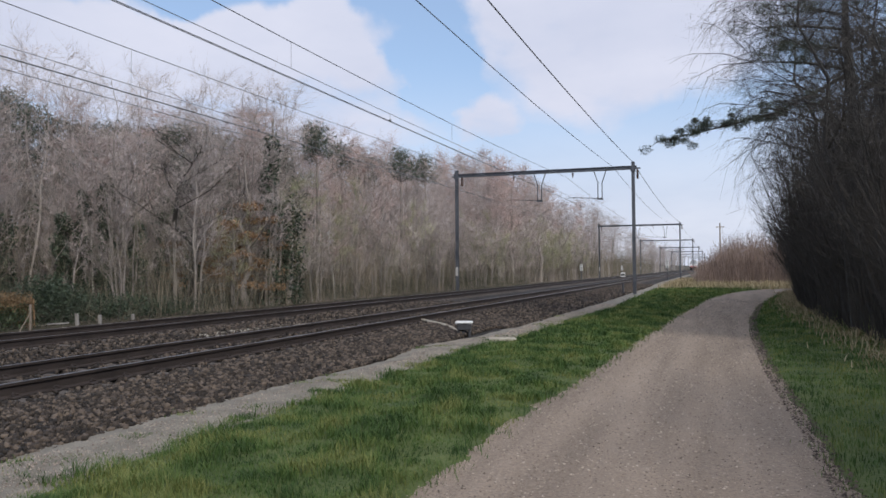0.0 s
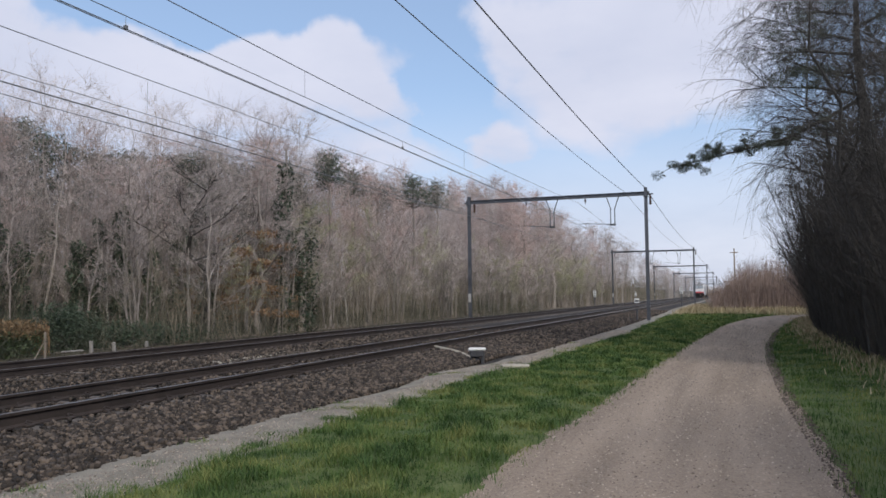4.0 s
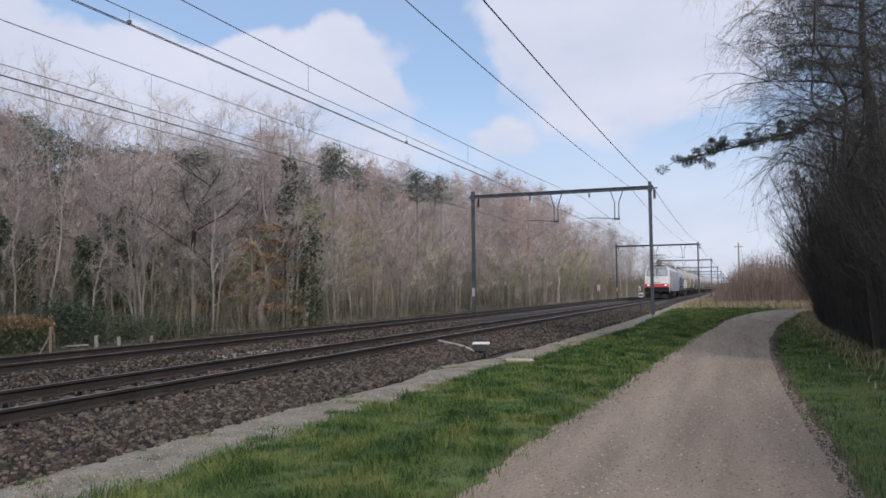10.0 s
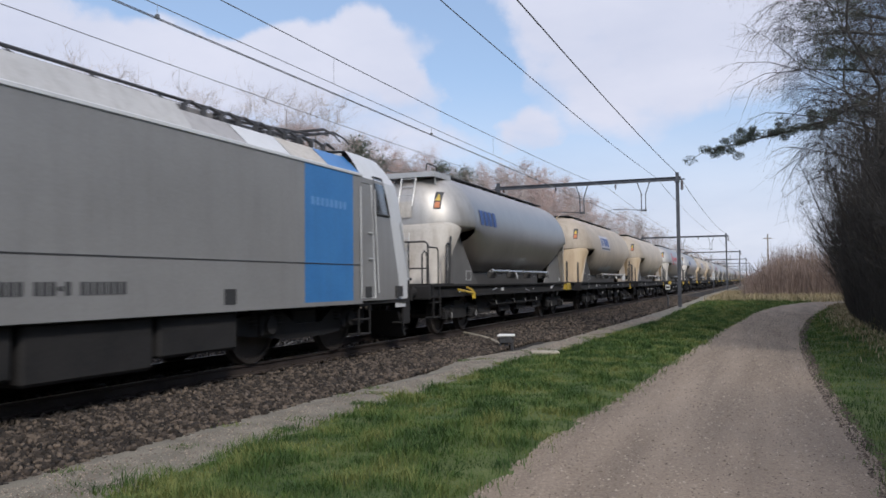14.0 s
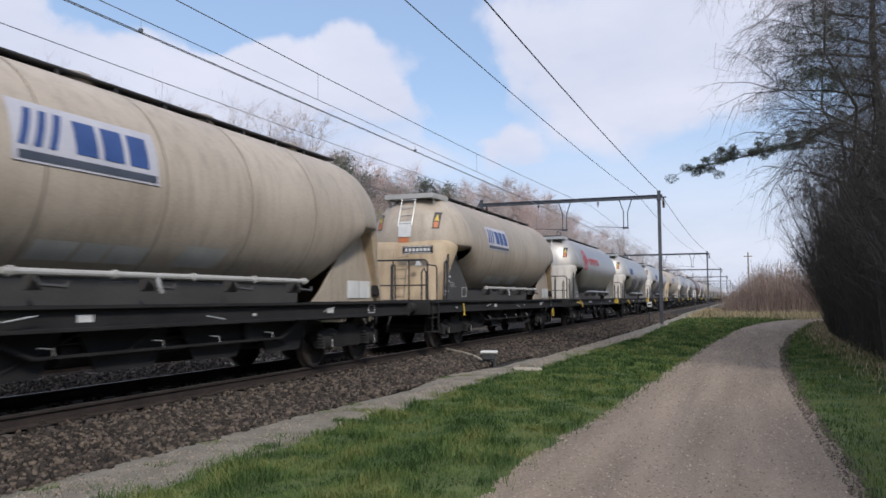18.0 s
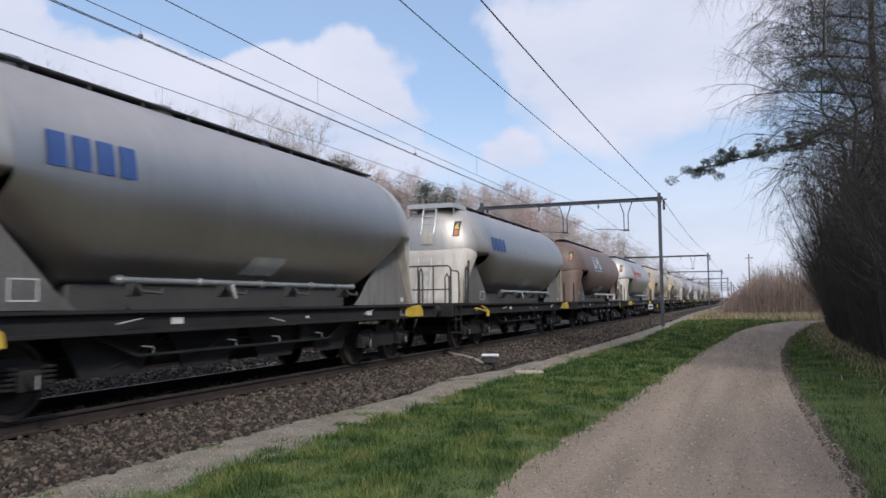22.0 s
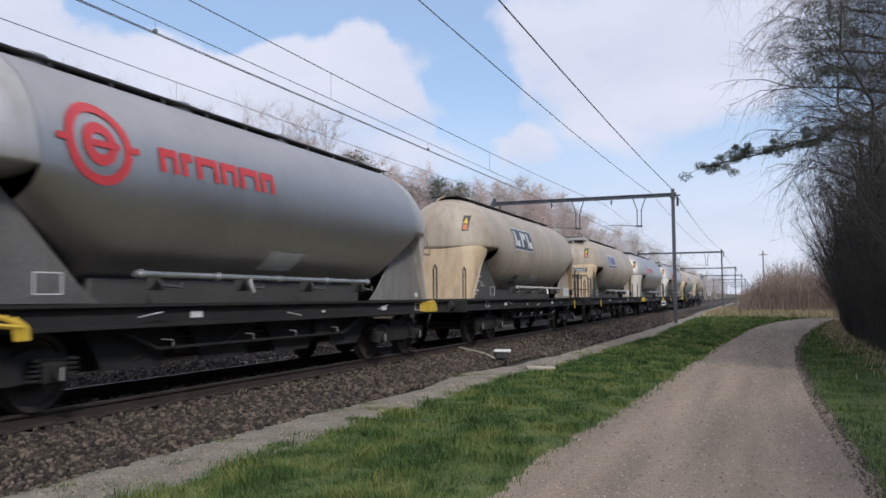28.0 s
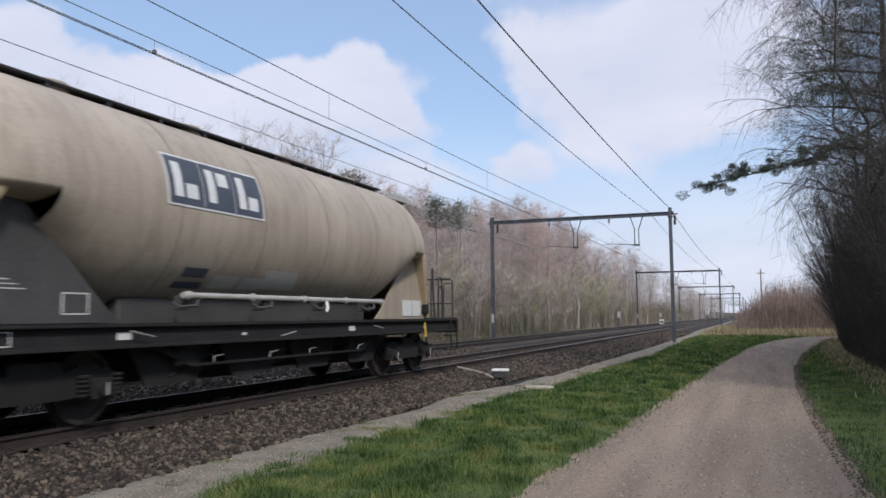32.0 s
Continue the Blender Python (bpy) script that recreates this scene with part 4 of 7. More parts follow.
def build_woods():
    rnd = random.Random(11)
    pole_t = Species("tree", "slender bare woodland tree with brown twigs", "bark", "twig", 5, seed=1, height=12.0, trunk_r=0.06, first=0.14, limbs=24,
                     reach=0.22, rise=0.9, twigs=13, twig_len=0.9, twig_w=0.006, sub=3, seg=5)
    birch = Species("birch_tree", "bare birch with pale trunk and reddish twigs", "pale_bark", "red_twig", 4, seed=2, height=12.0, trunk_r=0.055, first=0.16,
                    limbs=24, reach=0.22, rise=1.0, twigs=13, twig_len=0.9, twig_w=0.006, sub=3, droop=0.05, seg=5)
    oak = Species("tree", "gnarled bare tree with spreading crooked limbs", "bark", "twig", 3, seed=3, height=10.0, trunk_r=0.2, first=0.3, limbs=16,
                  reach=0.42, rise=0.55, twigs=7, twig_len=0.8, twig_w=0.010, sub=5, kink=0.14)
    scrub = Species("shrub", "multi-stemmed bare shrub at the wood's edge", "bark", "twig", 4, seed=4, height=6.0, trunk_r=0.09, first=0.15, limbs=24,
                    reach=0.28, rise=1.3, twigs=7, twig_len=0.7, twig_w=0.009, stems=5, sub=3)
    green = Species("shrub", "multi-stemmed shrub with olive budding twigs", "bark", "olive_twig", 2, seed=5, height=7.0, trunk_r=0.09, first=0.15, limbs=24,
                    reach=0.28, rise=1.3, twigs=9, twig_len=0.7, twig_w=0.010, stems=4, sub=3)
    group = "woodland beyond the tracks"
    # edge of the wood, tree by tree
    for i in range(260):
        y = 8 + 112 * rnd.random() ** 1.1
        x = -19.0 - rnd.random() ** 1.4 * (16 if y < 60 else 10)
        if y < 22 and x > -24:
            x -= 5
        top = sky_height(x, y) - ground_z(x, y)
        kind = rnd.random()
        turn = rnd.random() * 360
        if x > -21 and kind < 0.55:
            (green if y > 70 and kind < 0.3 else scrub).plant(x, y, min(top, 4.5 + 3.0 * rnd.random()), turn, group)
        elif kind < 0.62 or y < 20:
            pole_t.plant(x, y, min(15, top) * (0.78 + 0.22 * rnd.random()), turn, group, (rnd.gauss(0, 2), rnd.gauss(0, 2)))
        elif kind < 0.92:
            birch.plant(x, y, min(15, top) * (0.85 + 0.2 * rnd.random()), turn, group, (rnd.gauss(0, 2), rnd.gauss(0, 2)))
        else:
            oak.plant(x, y, min(11, top) * 0.9, turn, group)
    # shrubs in front of the far stretch
    for i in range(48):
        y = 27 + 95 * (i + rnd.random()) / 48
        (green if i % 3 == 0 else scrub).plant(-18.6 - 2.2 * rnd.random(), y, 3.2 + 3.2 * rnd.random() + 0.012 * y, rnd.random() * 360, group)
    # the crooked tree by the railway hedge
    gnarled = Species("tree", "gnarled bare tree with crooked dark limbs at the wood's edge", "dark_bark", "dark_twig", 1, seed=14, height=8.4, trunk_r=0.27, first=0.42, limbs=11,
                      reach=0.5, rise=0.35, twigs=6, twig_len=0.8, twig_w=0.009, sub=6, kink=0.45)
    gnarled.plant(-20.2, 26.3, 6.7, 40, group)
    # sparse crowns that stand over the rest
    thin = Species("tree", "tall bare tree with a thin open crown", "bark", "twig", 3, seed=17, height=12.0, trunk_r=0.065, first=0.45, limbs=12,
                   reach=0.30, rise=1.1, twigs=5, twig_len=0.9, twig_w=0.006, sub=4, kink=0.05, seg=5)
    for i in range(30):
        a = -53 + 23 * (i + rnd.random()) / 30
        d = 33 + 12 * rnd.random()
        x, y = d * math.sin(radians(a)), d * math.cos(radians(a))
        thin.plant(x, y, (sky_height(x, y) - ground_z(x, y)) * (1.08 + 0.16 * rnd.random()), rnd.random() * 360, group, (rnd.gauss(0, 3), rnd.gauss(0, 3)))
    # depth of the wood, joined
    V, F, VW, FW, nv, nw = [], [], [], [], 0, 0
    cols = {}
    for sp in (pole_t, birch, scrub):
        for wood, crown in sp.kinds:
            a = np.empty(len(crown.vertices) * 3)
            crown.vertices.foreach_get("co", a)
            f = np.empty(len(crown.loops), int)
            crown.loops.foreach_get("vertex_index", f)
            w = np.empty(len(wood.vertices) * 3)
            wood.vertices.foreach_get("co", w)
            fw = np.array([list(p.vertices) for p in wood.polygons if len(p.vertices) == 4])
            cols[(sp.name, crown.name)] = (a.reshape(-1, 3), f.reshape(-1, 4), w.reshape(-1, 3), fw, sp.height)
    keys = list(cols)
    for i in range(290):
        if i < 180:
            y = 14 + 130 * rnd.random()
            x = -24 - 22 * rnd.random()
        else:
            y = 120 + 420 * rnd.random() ** 1.3
            x = -18.5 - 9 * rnd.random()
        top = sky_height(x, y) - ground_z(x, y)
        a, f, w, fw, hh = cols[rnd.choice(keys)]
        s = min(16, top) * ((0.8 if x > -28 or y > 75 else 0.55) + 0.22 * rnd.random()) / hh
        t = rnd.random() * 6.28
        M = np.array([[math.cos(t), -math.sin(t), 0], [math.sin(t), math.cos(t), 0], [0, 0, s]])
        off = np.array([x, y, ground_z(x, y)])
        if i >= 180:
            f = f[rng.random(len(f)) < 0.45]
            M[:2] *= 1.6
        V.append(a @ M.T + off)
        F.append(f + nv)
        nv += len(a)
        VW.append(w @ M.T + off)
        FW.append(fw + nw)
        nw += len(w)
    o = solid("woodland_twigs", raw_mesh("woodland_twigs", np.concatenate(V), np.concatenate(F), MAT["wood_twigs"]), None,
              "dense grey-brown bare twigs of the wood behind", "woodland", kind="stuff")
    o = solid("woodland_trunks", raw_mesh("woodland_trunks", np.concatenate(VW), np.concatenate(FW), MAT["wood_trunks"]), None,
              "close-set bare trunks of the wood behind", "woodland", kind="stuff")


MAT["wood_twigs"] = islands("twigs deep in the wood", (0.295, 0.245, 0.225), (0.55, 0.48, 0.45), 0.95)
MAT["wood_trunks"] = islands("trunks deep in the wood", (0.157, 0.134, 0.119), (0.45, 0.40, 0.36), 0.95)


def leaf_cloud(centres, radii, count, size, rnd, flat=0.6, slim=0.45):
    """Many small leaf quads in lobes."""
    c = np.asarray(centres, float)
    r = np.asarray(radii, float)
    k = rnd.integers(0, len(c), count)
    d = rnd.normal(size=(count, 3))
    d /= np.linalg.norm(d, axis=1)[:, None]
    p = c[k] + d * (r[k] * (0.35 + 0.75 * rnd.random(count) ** 0.6))[:, None] * (1, 1, flat)
    a = rnd.normal(size=(count, 3))
    a /= np.linalg.norm(a, axis=1)[:, None]
    q = np.cross(a, rnd.normal(size=(count, 3)))
    q /= np.linalg.norm(q, axis=1)[:, None]
    s = (size * (0.5 + rnd.random(count)))[:, None]
    v = np.stack([p - a * s, p - q * s * slim, p + a * s, p + q * s * slim], 1).reshape(-1, 3)
    return v, np.arange(count * 4).reshape(-1, 4)


def build_evergreens():
    rnd = np.random.default_rng(5)
    group = "evergreens in the woodland"
    # pines standing over the wood
    for az, d, tall, wide in ((-28.4, 46, 1.05, 1.3), (-22.3, 58, 1.02, 1.8), (-48.5, 44, 1.0, 2.2), (-39.5, 46, 0.95, 2.0), (-50.5, 43, 1.0, 2.2),
                              (-20.5, 66, 1.0, 1.8), (-42.5, 45, 0.98, 1.5), (-53.5, 40, 0.98, 2.6), (-51.8, 42, 0.97, 2.6), (-49.6, 41, 0.99, 2.6), (-47.3, 42, 0.95, 2.5),
                              (-45.8, 43, 0.93, 2.6), (-44.0, 41, 0.95, 2.5), (-41.2, 43, 0.97, 2.6), (-38.3, 43, 0.95, 2.5), (-37.0, 42, 0.98, 2.2), (-35.2, 45, 0.93, 2.6),
                              (-33.2, 45, 0.90, 2.5), (-31.0, 48, 0.88, 2.4), (-26.6, 56, 0.97, 2.0), (-24.6, 60, 0.93, 2.2)):
        x, y = d * math.sin(radians(az)), d * math.cos(radians(az))
        h = (sky_height(x, y) - ground_z(x, y)) * tall
        t = thing("pine_tree", pose(x, y, ground_z(x, y)), "dark green pine rising above bare trees", "tree", group)
        b = Builder().tube([(0, 0, 0), (0.1, 0.05, h * 0.5), (0, 0, h * 0.98)], [0.17, 0.12, 0.03], 7)
        low = 0.42 if az < -30 else 0.80
        cs, rs = [], []
        for k in range(26):
            z = h * (low + (0.98 - low) * k / 25)
            a = k * 2.4
            rad = wide * (1.05 - 0.85 * k / 25) * (0.5 + 0.6 * rnd.random())
            e = (rad * math.cos(a), rad * math.sin(a), z + 0.2)
            b.tube([(0, 0, z - 0.3), (e[0] * 0.5, e[1] * 0.5, z - 0.05), e], [0.05, 0.03, 0.01], 4, caps=False)
            cs += [e, (e[0] * 0.6, e[1] * 0.6, z)]
            rs += [0.55, 0.5]
        part("trunk", b, "bark", t)
        v, f = leaf_cloud(cs, rs, 3400 if az < -30 else 1900, 0.15 if az < -30 else 0.12, rnd, 0.6, 0.16)
        part("crown", raw_mesh("crown", v, f, MAT["needles"]), None, t)
    # trunks wrapped in ivy
    for az, d, h, r in ((-31.6, 36, 7.6, 0.42), (-30.4, 37, 4.6, 0.7), (-42.5, 34, 5.0, 0.35), (-51.5, 33, 5.5, 0.5), (-38.8, 38, 5.2, 0.4), (-47.0, 36, 4.0, 0.35), (-50.0, 32, 4.2, 0.3), (-48.6, 33, 3.2, 0.4), (-45.2, 33, 3.6, 0.3), (-44.0, 34, 4.6, 0.28), (-40.6, 34, 3.4, 0.3), (-37.0, 35, 3.0, 0.3)):
        x, y = d * math.sin(radians(az)), d * math.cos(radians(az))
        t = thing("ivy_clad_tree", pose(x, y, ground_z(x, y)), "tree trunk wrapped in dark green ivy", "tree", group)
        part("trunk", Builder().tube([(0, 0, -0.1), (0.1, 0.1, h * 0.5), (0.0, 0.15, h * 1.1)], [0.16, 0.12, 0.05], 7), "bark", t)
        cs = [(0.1 * math.sin(k), 0.1 * math.cos(k), h * (k + 0.5) / 16) for k in range(16)]
        v, f = leaf_cloud(cs, [r * (0.7 + 0.5 * rnd.random()) for k in range(16)], 2200, 0.085, rnd, 1.2)
        part("ivy", raw_mesh("ivy", v, f, MAT["ivy"]), None, t, "dark glossy ivy leaves")
    # beech that keeps its dry leaves
    for az, d, h in ((-34.3, 35, 4.8), (-33.0, 36, 4.2), (-36.5, 36, 3.2)):
        x, y = d * math.sin(radians(az)), d * math.cos(radians(az))
        t = thing("beech_tree", pose(x, y, ground_z(x, y)), "young beech keeping its dry orange-brown leaves", "tree", group)
        b = Builder().tube([(0, 0, -0.1), (0.1, 0, h * 0.5), (0, 0, h)], [0.08, 0.05, 0.01], 6)
        cs = []
        for k in range(14):
            a, z = k * 2.4, h * (0.2 + 0.75 * k / 14)
            e = (1.3 * math.cos(a), 1.3 * math.sin(a), z)
            b.tube([(0, 0, z - 0.2), e], [0.02, 0.006], 4, caps=False)
            cs += [e, (e[0] * 0.55, e[1] * 0.55, z)]
        part("trunk", b, "bark", t)
        v, f = leaf_cloud(cs, [0.45] * len(cs), 2000, 0.065, rnd, 0.4)
        part("crown", raw_mesh("crown", v, f, MAT["dead_leaves"]), None, t)
    # low rounded hedge by the railway, green below and rusty on top
    hedge = thing("hedge", Matrix(), "low rounded hedge, green below with rusty brown top", "hedge")
    for name, z0, z1, n, mat, lab in (("foliage", 0.15, 0.62, 12000, "ivy_green", "green leaves"), ("top_foliage", 0.68, 0.92, 9000, "hedge", "rusty brown shoots")):
        cs = [(-18.4 - 0.3 * a, 12.4 + 0.42 * k, z0 + (z1 - z0) * q / 2 - 0.05 * abs(k - 6) / 6) for k in range(12) for a in range(5) for q in range(3)]
        v, f = leaf_cloud(cs, [0.26] * len(cs), n, 0.04, rnd, 0.7, 0.4)
        part(name, raw_mesh(name, v, f, MAT[mat]), None, hedge, lab)
    b = Builder()
    for k in range(14):
        b.tube([(-18.35 - 0.1 * k, 17.25, 0), (-18.35 - 0.1 * k, 17.2, 0.85 + 0.06 * math.sin(k * 2.3))], 0.03, 5)
    part("end_screen", b, "rust_wood", hedge, "rusty upright sticks closing the hedge's end")
    for lab, n, cs in (("dark evergreen bush beyond the fence", 9000, [(-18.7 - 0.35 * a, 18.2 + 0.4 * k, 0.25 + 0.32 * q) for k in range(6) for a in range(4) for q in range(4 - k // 2)]),
                       ("low dark evergreen bush along the fence", 7000, [(-18.4 - 0.4 * a, 20.6 + 0.5 * k, 0.15 + 0.2 * q) for k in range(9) for a in range(4) for q in range(3 - k // 4)])):
        bush = thing("evergreen_bush", Matrix(), lab, "bush")
        v, f = leaf_cloud(cs, [0.42] * len(cs), n, 0.05, rnd, 0.8, 0.3)
        part("foliage", raw_mesh("foliage", v, f, MAT["ivy"]), None, bush)
        b = Builder()
        for c in cs[::6]:
            b.tube([(c[0], c[1], 0), (c[0] + 0.05, c[1], 0.3), (c[0] + 0.1, c[1] + 0.05, 0.6)], [0.02, 0.015, 0.006], 4)
        part("stems", b, "dark_bark", bush)


def brushwood(name, count, spot, height, spread, width, material, label, category, rnd, stems_up=1.0, side_twigs=4, lean=0.0):
    """A thicket of thin upright stems and side twigs as one mesh."""
    S, E, W = [], [], []
    p = spot(count)
    p[:, 2] += ground_all(p[:, 0], p[:, 1])
    h = height(p[:, 0], p[:, 1]) * (0.55 + 0.55 * rnd.random(count))
    d = rnd.normal(size=(count, 3)) * (spread, spread, 0) + (lean, 0, 0)
    mid = p + d * 0.5 + np.stack([0 * h, 0 * h, h * 0.55], -1)
    end = p + d * 1.1 + np.stack([0 * h, 0 * h, h], -1)
    w = width * (0.6 + 0.8 * rnd.random(count))
    S, E, W = [p, mid], [mid, end], [w, w * 0.7]
    for k in range(side_twigs):
        u = 0.3 + 0.65 * rnd.random(count)
        s = np.where((u < 0.55)[:, None], p + (mid - p) * (u / 0.55)[:, None], mid + (end - mid) * ((u - 0.55) / 0.45)[:, None])
        t = rnd.normal(size=(count, 3)) * (0.35, 0.35, 0.22) + (0, 0, 0.22 * stems_up)
        S.append(s)
        E.append(s + t * (h * 0.22)[:, None])
        W.append(w * 0.5)
    v, f = ribbons(np.concatenate(S), np.concatenate(E), np.concatenate(W), rnd)
    return solid(name, raw_mesh(name, v, f, MAT[material]), None, label, category, kind="stuff")


MAT["edge_brush"] = islands("brown edge brush", (0.07, 0.07, 0.048), (0.32, 0.26, 0.195), 0.95, (0.155, 0.14, 0.097), patch=0.35)
MAT["deep_stems"] = islands("saplings deep in the wood", (0.178, 0.146, 0.128), (0.56, 0.49, 0.445), 0.95, (0.31, 0.262, 0.235), patch=0.5)
MAT["bramble"] = islands("dark bramble stems and leaves", (0.03, 0.038, 0.024), (0.16, 0.135, 0.095), 0.9, (0.065, 0.068, 0.045), patch=0.3)
# stems right of the path: their shade is put into this near-black colour
MAT["dark_brush"] = islands("thicket stems with shade in the tone", (0.018, 0.016, 0.015), (0.078, 0.068, 0.058), 0.95, patch=0.3)


def build_brush():
    rnd = np.random.default_rng(21)

    def edge(n):
        y = 12 + 240 * rnd.random(n) ** 1.5
        x = -18.0 - rnd.random(n) ** 1.3 * 9 - np.where(y < 22, 5.0, 0)
        return np.stack([x, y, np.zeros(n)], -1)
    brushwood("undergrowth", 15000, edge, lambda x, y: 2.0 + 1.8 * np.sin(y * 0.35) ** 2 + 0.012 * y, 0.6, 0.0065, "edge_brush",
              "tangle of brown brambles and saplings along the wood", "undergrowth", rnd, side_twigs=7)

    def low(n):
        y = 9 + 70 * rnd.random(n) ** 1.3
        x = -17.9 - rnd.random(n) ** 1.4 * 6
        return np.stack([x, y, np.zeros(n)], -1)
    brushwood("brambles", 7500, low, lambda x, y: 0.75 + 0.65 * np.sin(y * 0.9 + x) ** 2 - 0.35 * (x > -18.3), 0.4, 0.007, "bramble",
              "low dark tangle of brambles behind the far track", "brambles", rnd, stems_up=0.4, side_twigs=8)

    def deep(n):
        y = 8 + 190 * rnd.random(n) ** 1.2
        x = -23.5 - 24 * rnd.random(n)
        return np.stack([x, y, np.zeros(n)], -1)
    brushwood("woodland_saplings", 15000, deep, lambda x, y: np.array([0.74 * (sky_height(a, b) - ground_z(a, b)) for a, b in zip(x, y)]), 1.1, 0.0085, "deep_stems",
              "close mass of grey-brown saplings filling the wood", "woodland", rnd, side_twigs=9)

    def left(n):
        y = 6 + 26 * rnd.random(n)
        return np.stack([-24.5 - 24 * rnd.random(n), y, np.zeros(n)], -1)
    brushwood("woodland_saplings", 7000, left, lambda x, y: np.array([0.66 * (sky_height(a, b) - ground_z(a, b)) for a, b in zip(x, y)]), 1.2, 0.010, "deep_stems",
              "close mass of grey-brown saplings filling the wood", "woodland", rnd, side_twigs=9)

    def red(n):
        y = 72 + 90 * rnd.random(n) ** 1.6
        x = -1.6 + 0.004 * (y - 72) + rnd.random(n) ** 1.2 * (10 + 0.1 * y)
        return np.stack([x, y, np.zeros(n)], -1)
    brushwood("brush", 11000, red, lambda x, y: np.clip(1.4 + 0.9 * (x + 2.0), 1.4, 4.6), 0.5, 0.016, "brush", "thicket of bare red-brown brushwood past the bend", "brush", rnd)

    def thicket(n):
        y = 13 + 52 * rnd.random(n) ** 1.15
        x = np.interp(y, [q[0] for q in SHRUB], [q[1] for q in SHRUB]) + 0.05 + rnd.random(n) ** 1.6 * 5
        return np.stack([x, y, 0.1 * np.ones(n)], -1)
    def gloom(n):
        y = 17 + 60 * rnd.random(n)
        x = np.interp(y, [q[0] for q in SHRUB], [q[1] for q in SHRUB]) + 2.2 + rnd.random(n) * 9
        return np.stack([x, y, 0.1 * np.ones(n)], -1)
    brushwood("thicket", 8000, gloom, lambda x, y: 7.2 + 1.4 * np.sin(y * 0.7 + x), 1.0, 0.008, "dark_brush", "tall bare stems deep in the thicket, toned dark as shaded", "thicket", rnd, side_twigs=8)
    brushwood("thicket", 9000, thicket, lambda x, y: 4.5 + 1.2 * np.sin(y * 0.8), 0.65, 0.0058, "dark_brush", "dense bare thicket beside the path, toned dark as shaded", "thicket", rnd, side_twigs=10, lean=-0.3)

    # unseen stems added beside the camera to shade the verge and darken tank reflections
    def behind(n):
        y = -30 + 41 * rnd.random(n)
        return np.stack([3.5 + 5 * rnd.random(n) + 0.12 * np.maximum(0, y), y, 0.1 * np.ones(n)], -1)
    brushwood("thicket", 7000, behind, lambda x, y: 5.8 + 0.9 * np.sin(y * 0.7 + x), 0.7, 0.03, "dark_brush", "unseen thicket added to shade the verge and tank reflections", "thicket", rnd)


def build_right_trees():
    rnd = random.Random(4)
    # these trees stand in shade, which their dark wood and twig colours carry
    elder = Species("tree", "bare tree arching over the path, toned dark as shaded", "dark_bark", "dark_twig", 4, seed=8, height=11.0, trunk_r=0.13, first=0.12, limbs=30,
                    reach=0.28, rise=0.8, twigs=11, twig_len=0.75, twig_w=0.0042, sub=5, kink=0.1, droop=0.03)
    multi = Species("shrub", "multi-stemmed bare shrub by the path, toned dark as shaded", "dark_bark", "dark_twig", 3, seed=9, height=7.5, trunk_r=0.10, first=0.12, limbs=30,
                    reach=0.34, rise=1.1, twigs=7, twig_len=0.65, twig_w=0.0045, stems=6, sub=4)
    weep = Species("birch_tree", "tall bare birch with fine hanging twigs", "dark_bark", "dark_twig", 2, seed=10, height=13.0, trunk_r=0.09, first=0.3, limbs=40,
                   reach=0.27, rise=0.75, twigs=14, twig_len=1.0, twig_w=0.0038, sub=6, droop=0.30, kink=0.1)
    group = "trees beside the path"
    for y in np.arange(15.5, 58, 1.3):
        x = along(y, SHRUB) + 0.35 + rnd.random() * 1.2
        multi.plant(x, y, (5.0 if y < 34 else 6.2) + 3.0 * rnd.random(), rnd.random() * 360, group, (0, -2 - 5 * rnd.random()))
    for y in np.arange(16, 60, 3.4):
        x = along(y, SHRUB) + 1.0 + rnd.random() * 2.0
        elder.plant(x, y, 7.8 + 4.0 * rnd.random(), rnd.random() * 360, group, (0, -4 - 4 * rnd.random()))
    for x, y, h in ((3.1, 20.5, 12.5), (3.3, 24.5, 13), (3.9, 29.5, 13.5), (4.8, 36, 13), (3.3, 18.2, 12.5)):
        weep.plant(x, y, h, rnd.random() * 360, group, (0, -8))
    for i in range(10):
        y = 18 + 60 * rnd.random()
        elder.plant(along(y, SHRUB) + 5 + 9 * rnd.random(), y, 8 + 3 * rnd.random(), rnd.random() * 360, group)
    # pine with a long bough reaching over the path
    r2 = np.random.default_rng(3)
    t = thing("pine_tree", pose(3.9, 26.0, 0.1), "dark pine with a long bough reaching over the path", "tree", group)
    b = Builder().tube([(0, 0, -0.2), (0.1, 0, 5), (-0.1, 0, 9), (0, 0, 12.5)], [0.2, 0.15, 0.1, 0.03], 8)
    cs, rs = [], []
    bough = [(0, 0, 7.3), (-1.0, -0.3, 6.7), (-2.1, -0.5, 6.15), (-3.7, -0.9, 5.75), (-5.5, -1.3, 5.35)]
    b.tube(bough, [0.07, 0.055, 0.04, 0.025, 0.01], 5, caps=False)
    for k in range(52):
        u = 0.42 + 0.58 * k / 51
        i = min(3, int(u * 4))
        p = Vector(bough[i]).lerp(Vector(bough[i + 1]), u * 4 - i)
        q = p + Vector((r2.normal() * 0.25, r2.normal() * 0.5, r2.normal() * 0.13 + 0.06))
        b.tube([p, q], [0.012, 0.005], 3, caps=False)
        cs.append(tuple(q))
        rs.append(0.10 + 0.12 * r2.random())
    v, f = leaf_cloud(cs, rs, 9500, 0.06, r2, 0.7, 0.10)
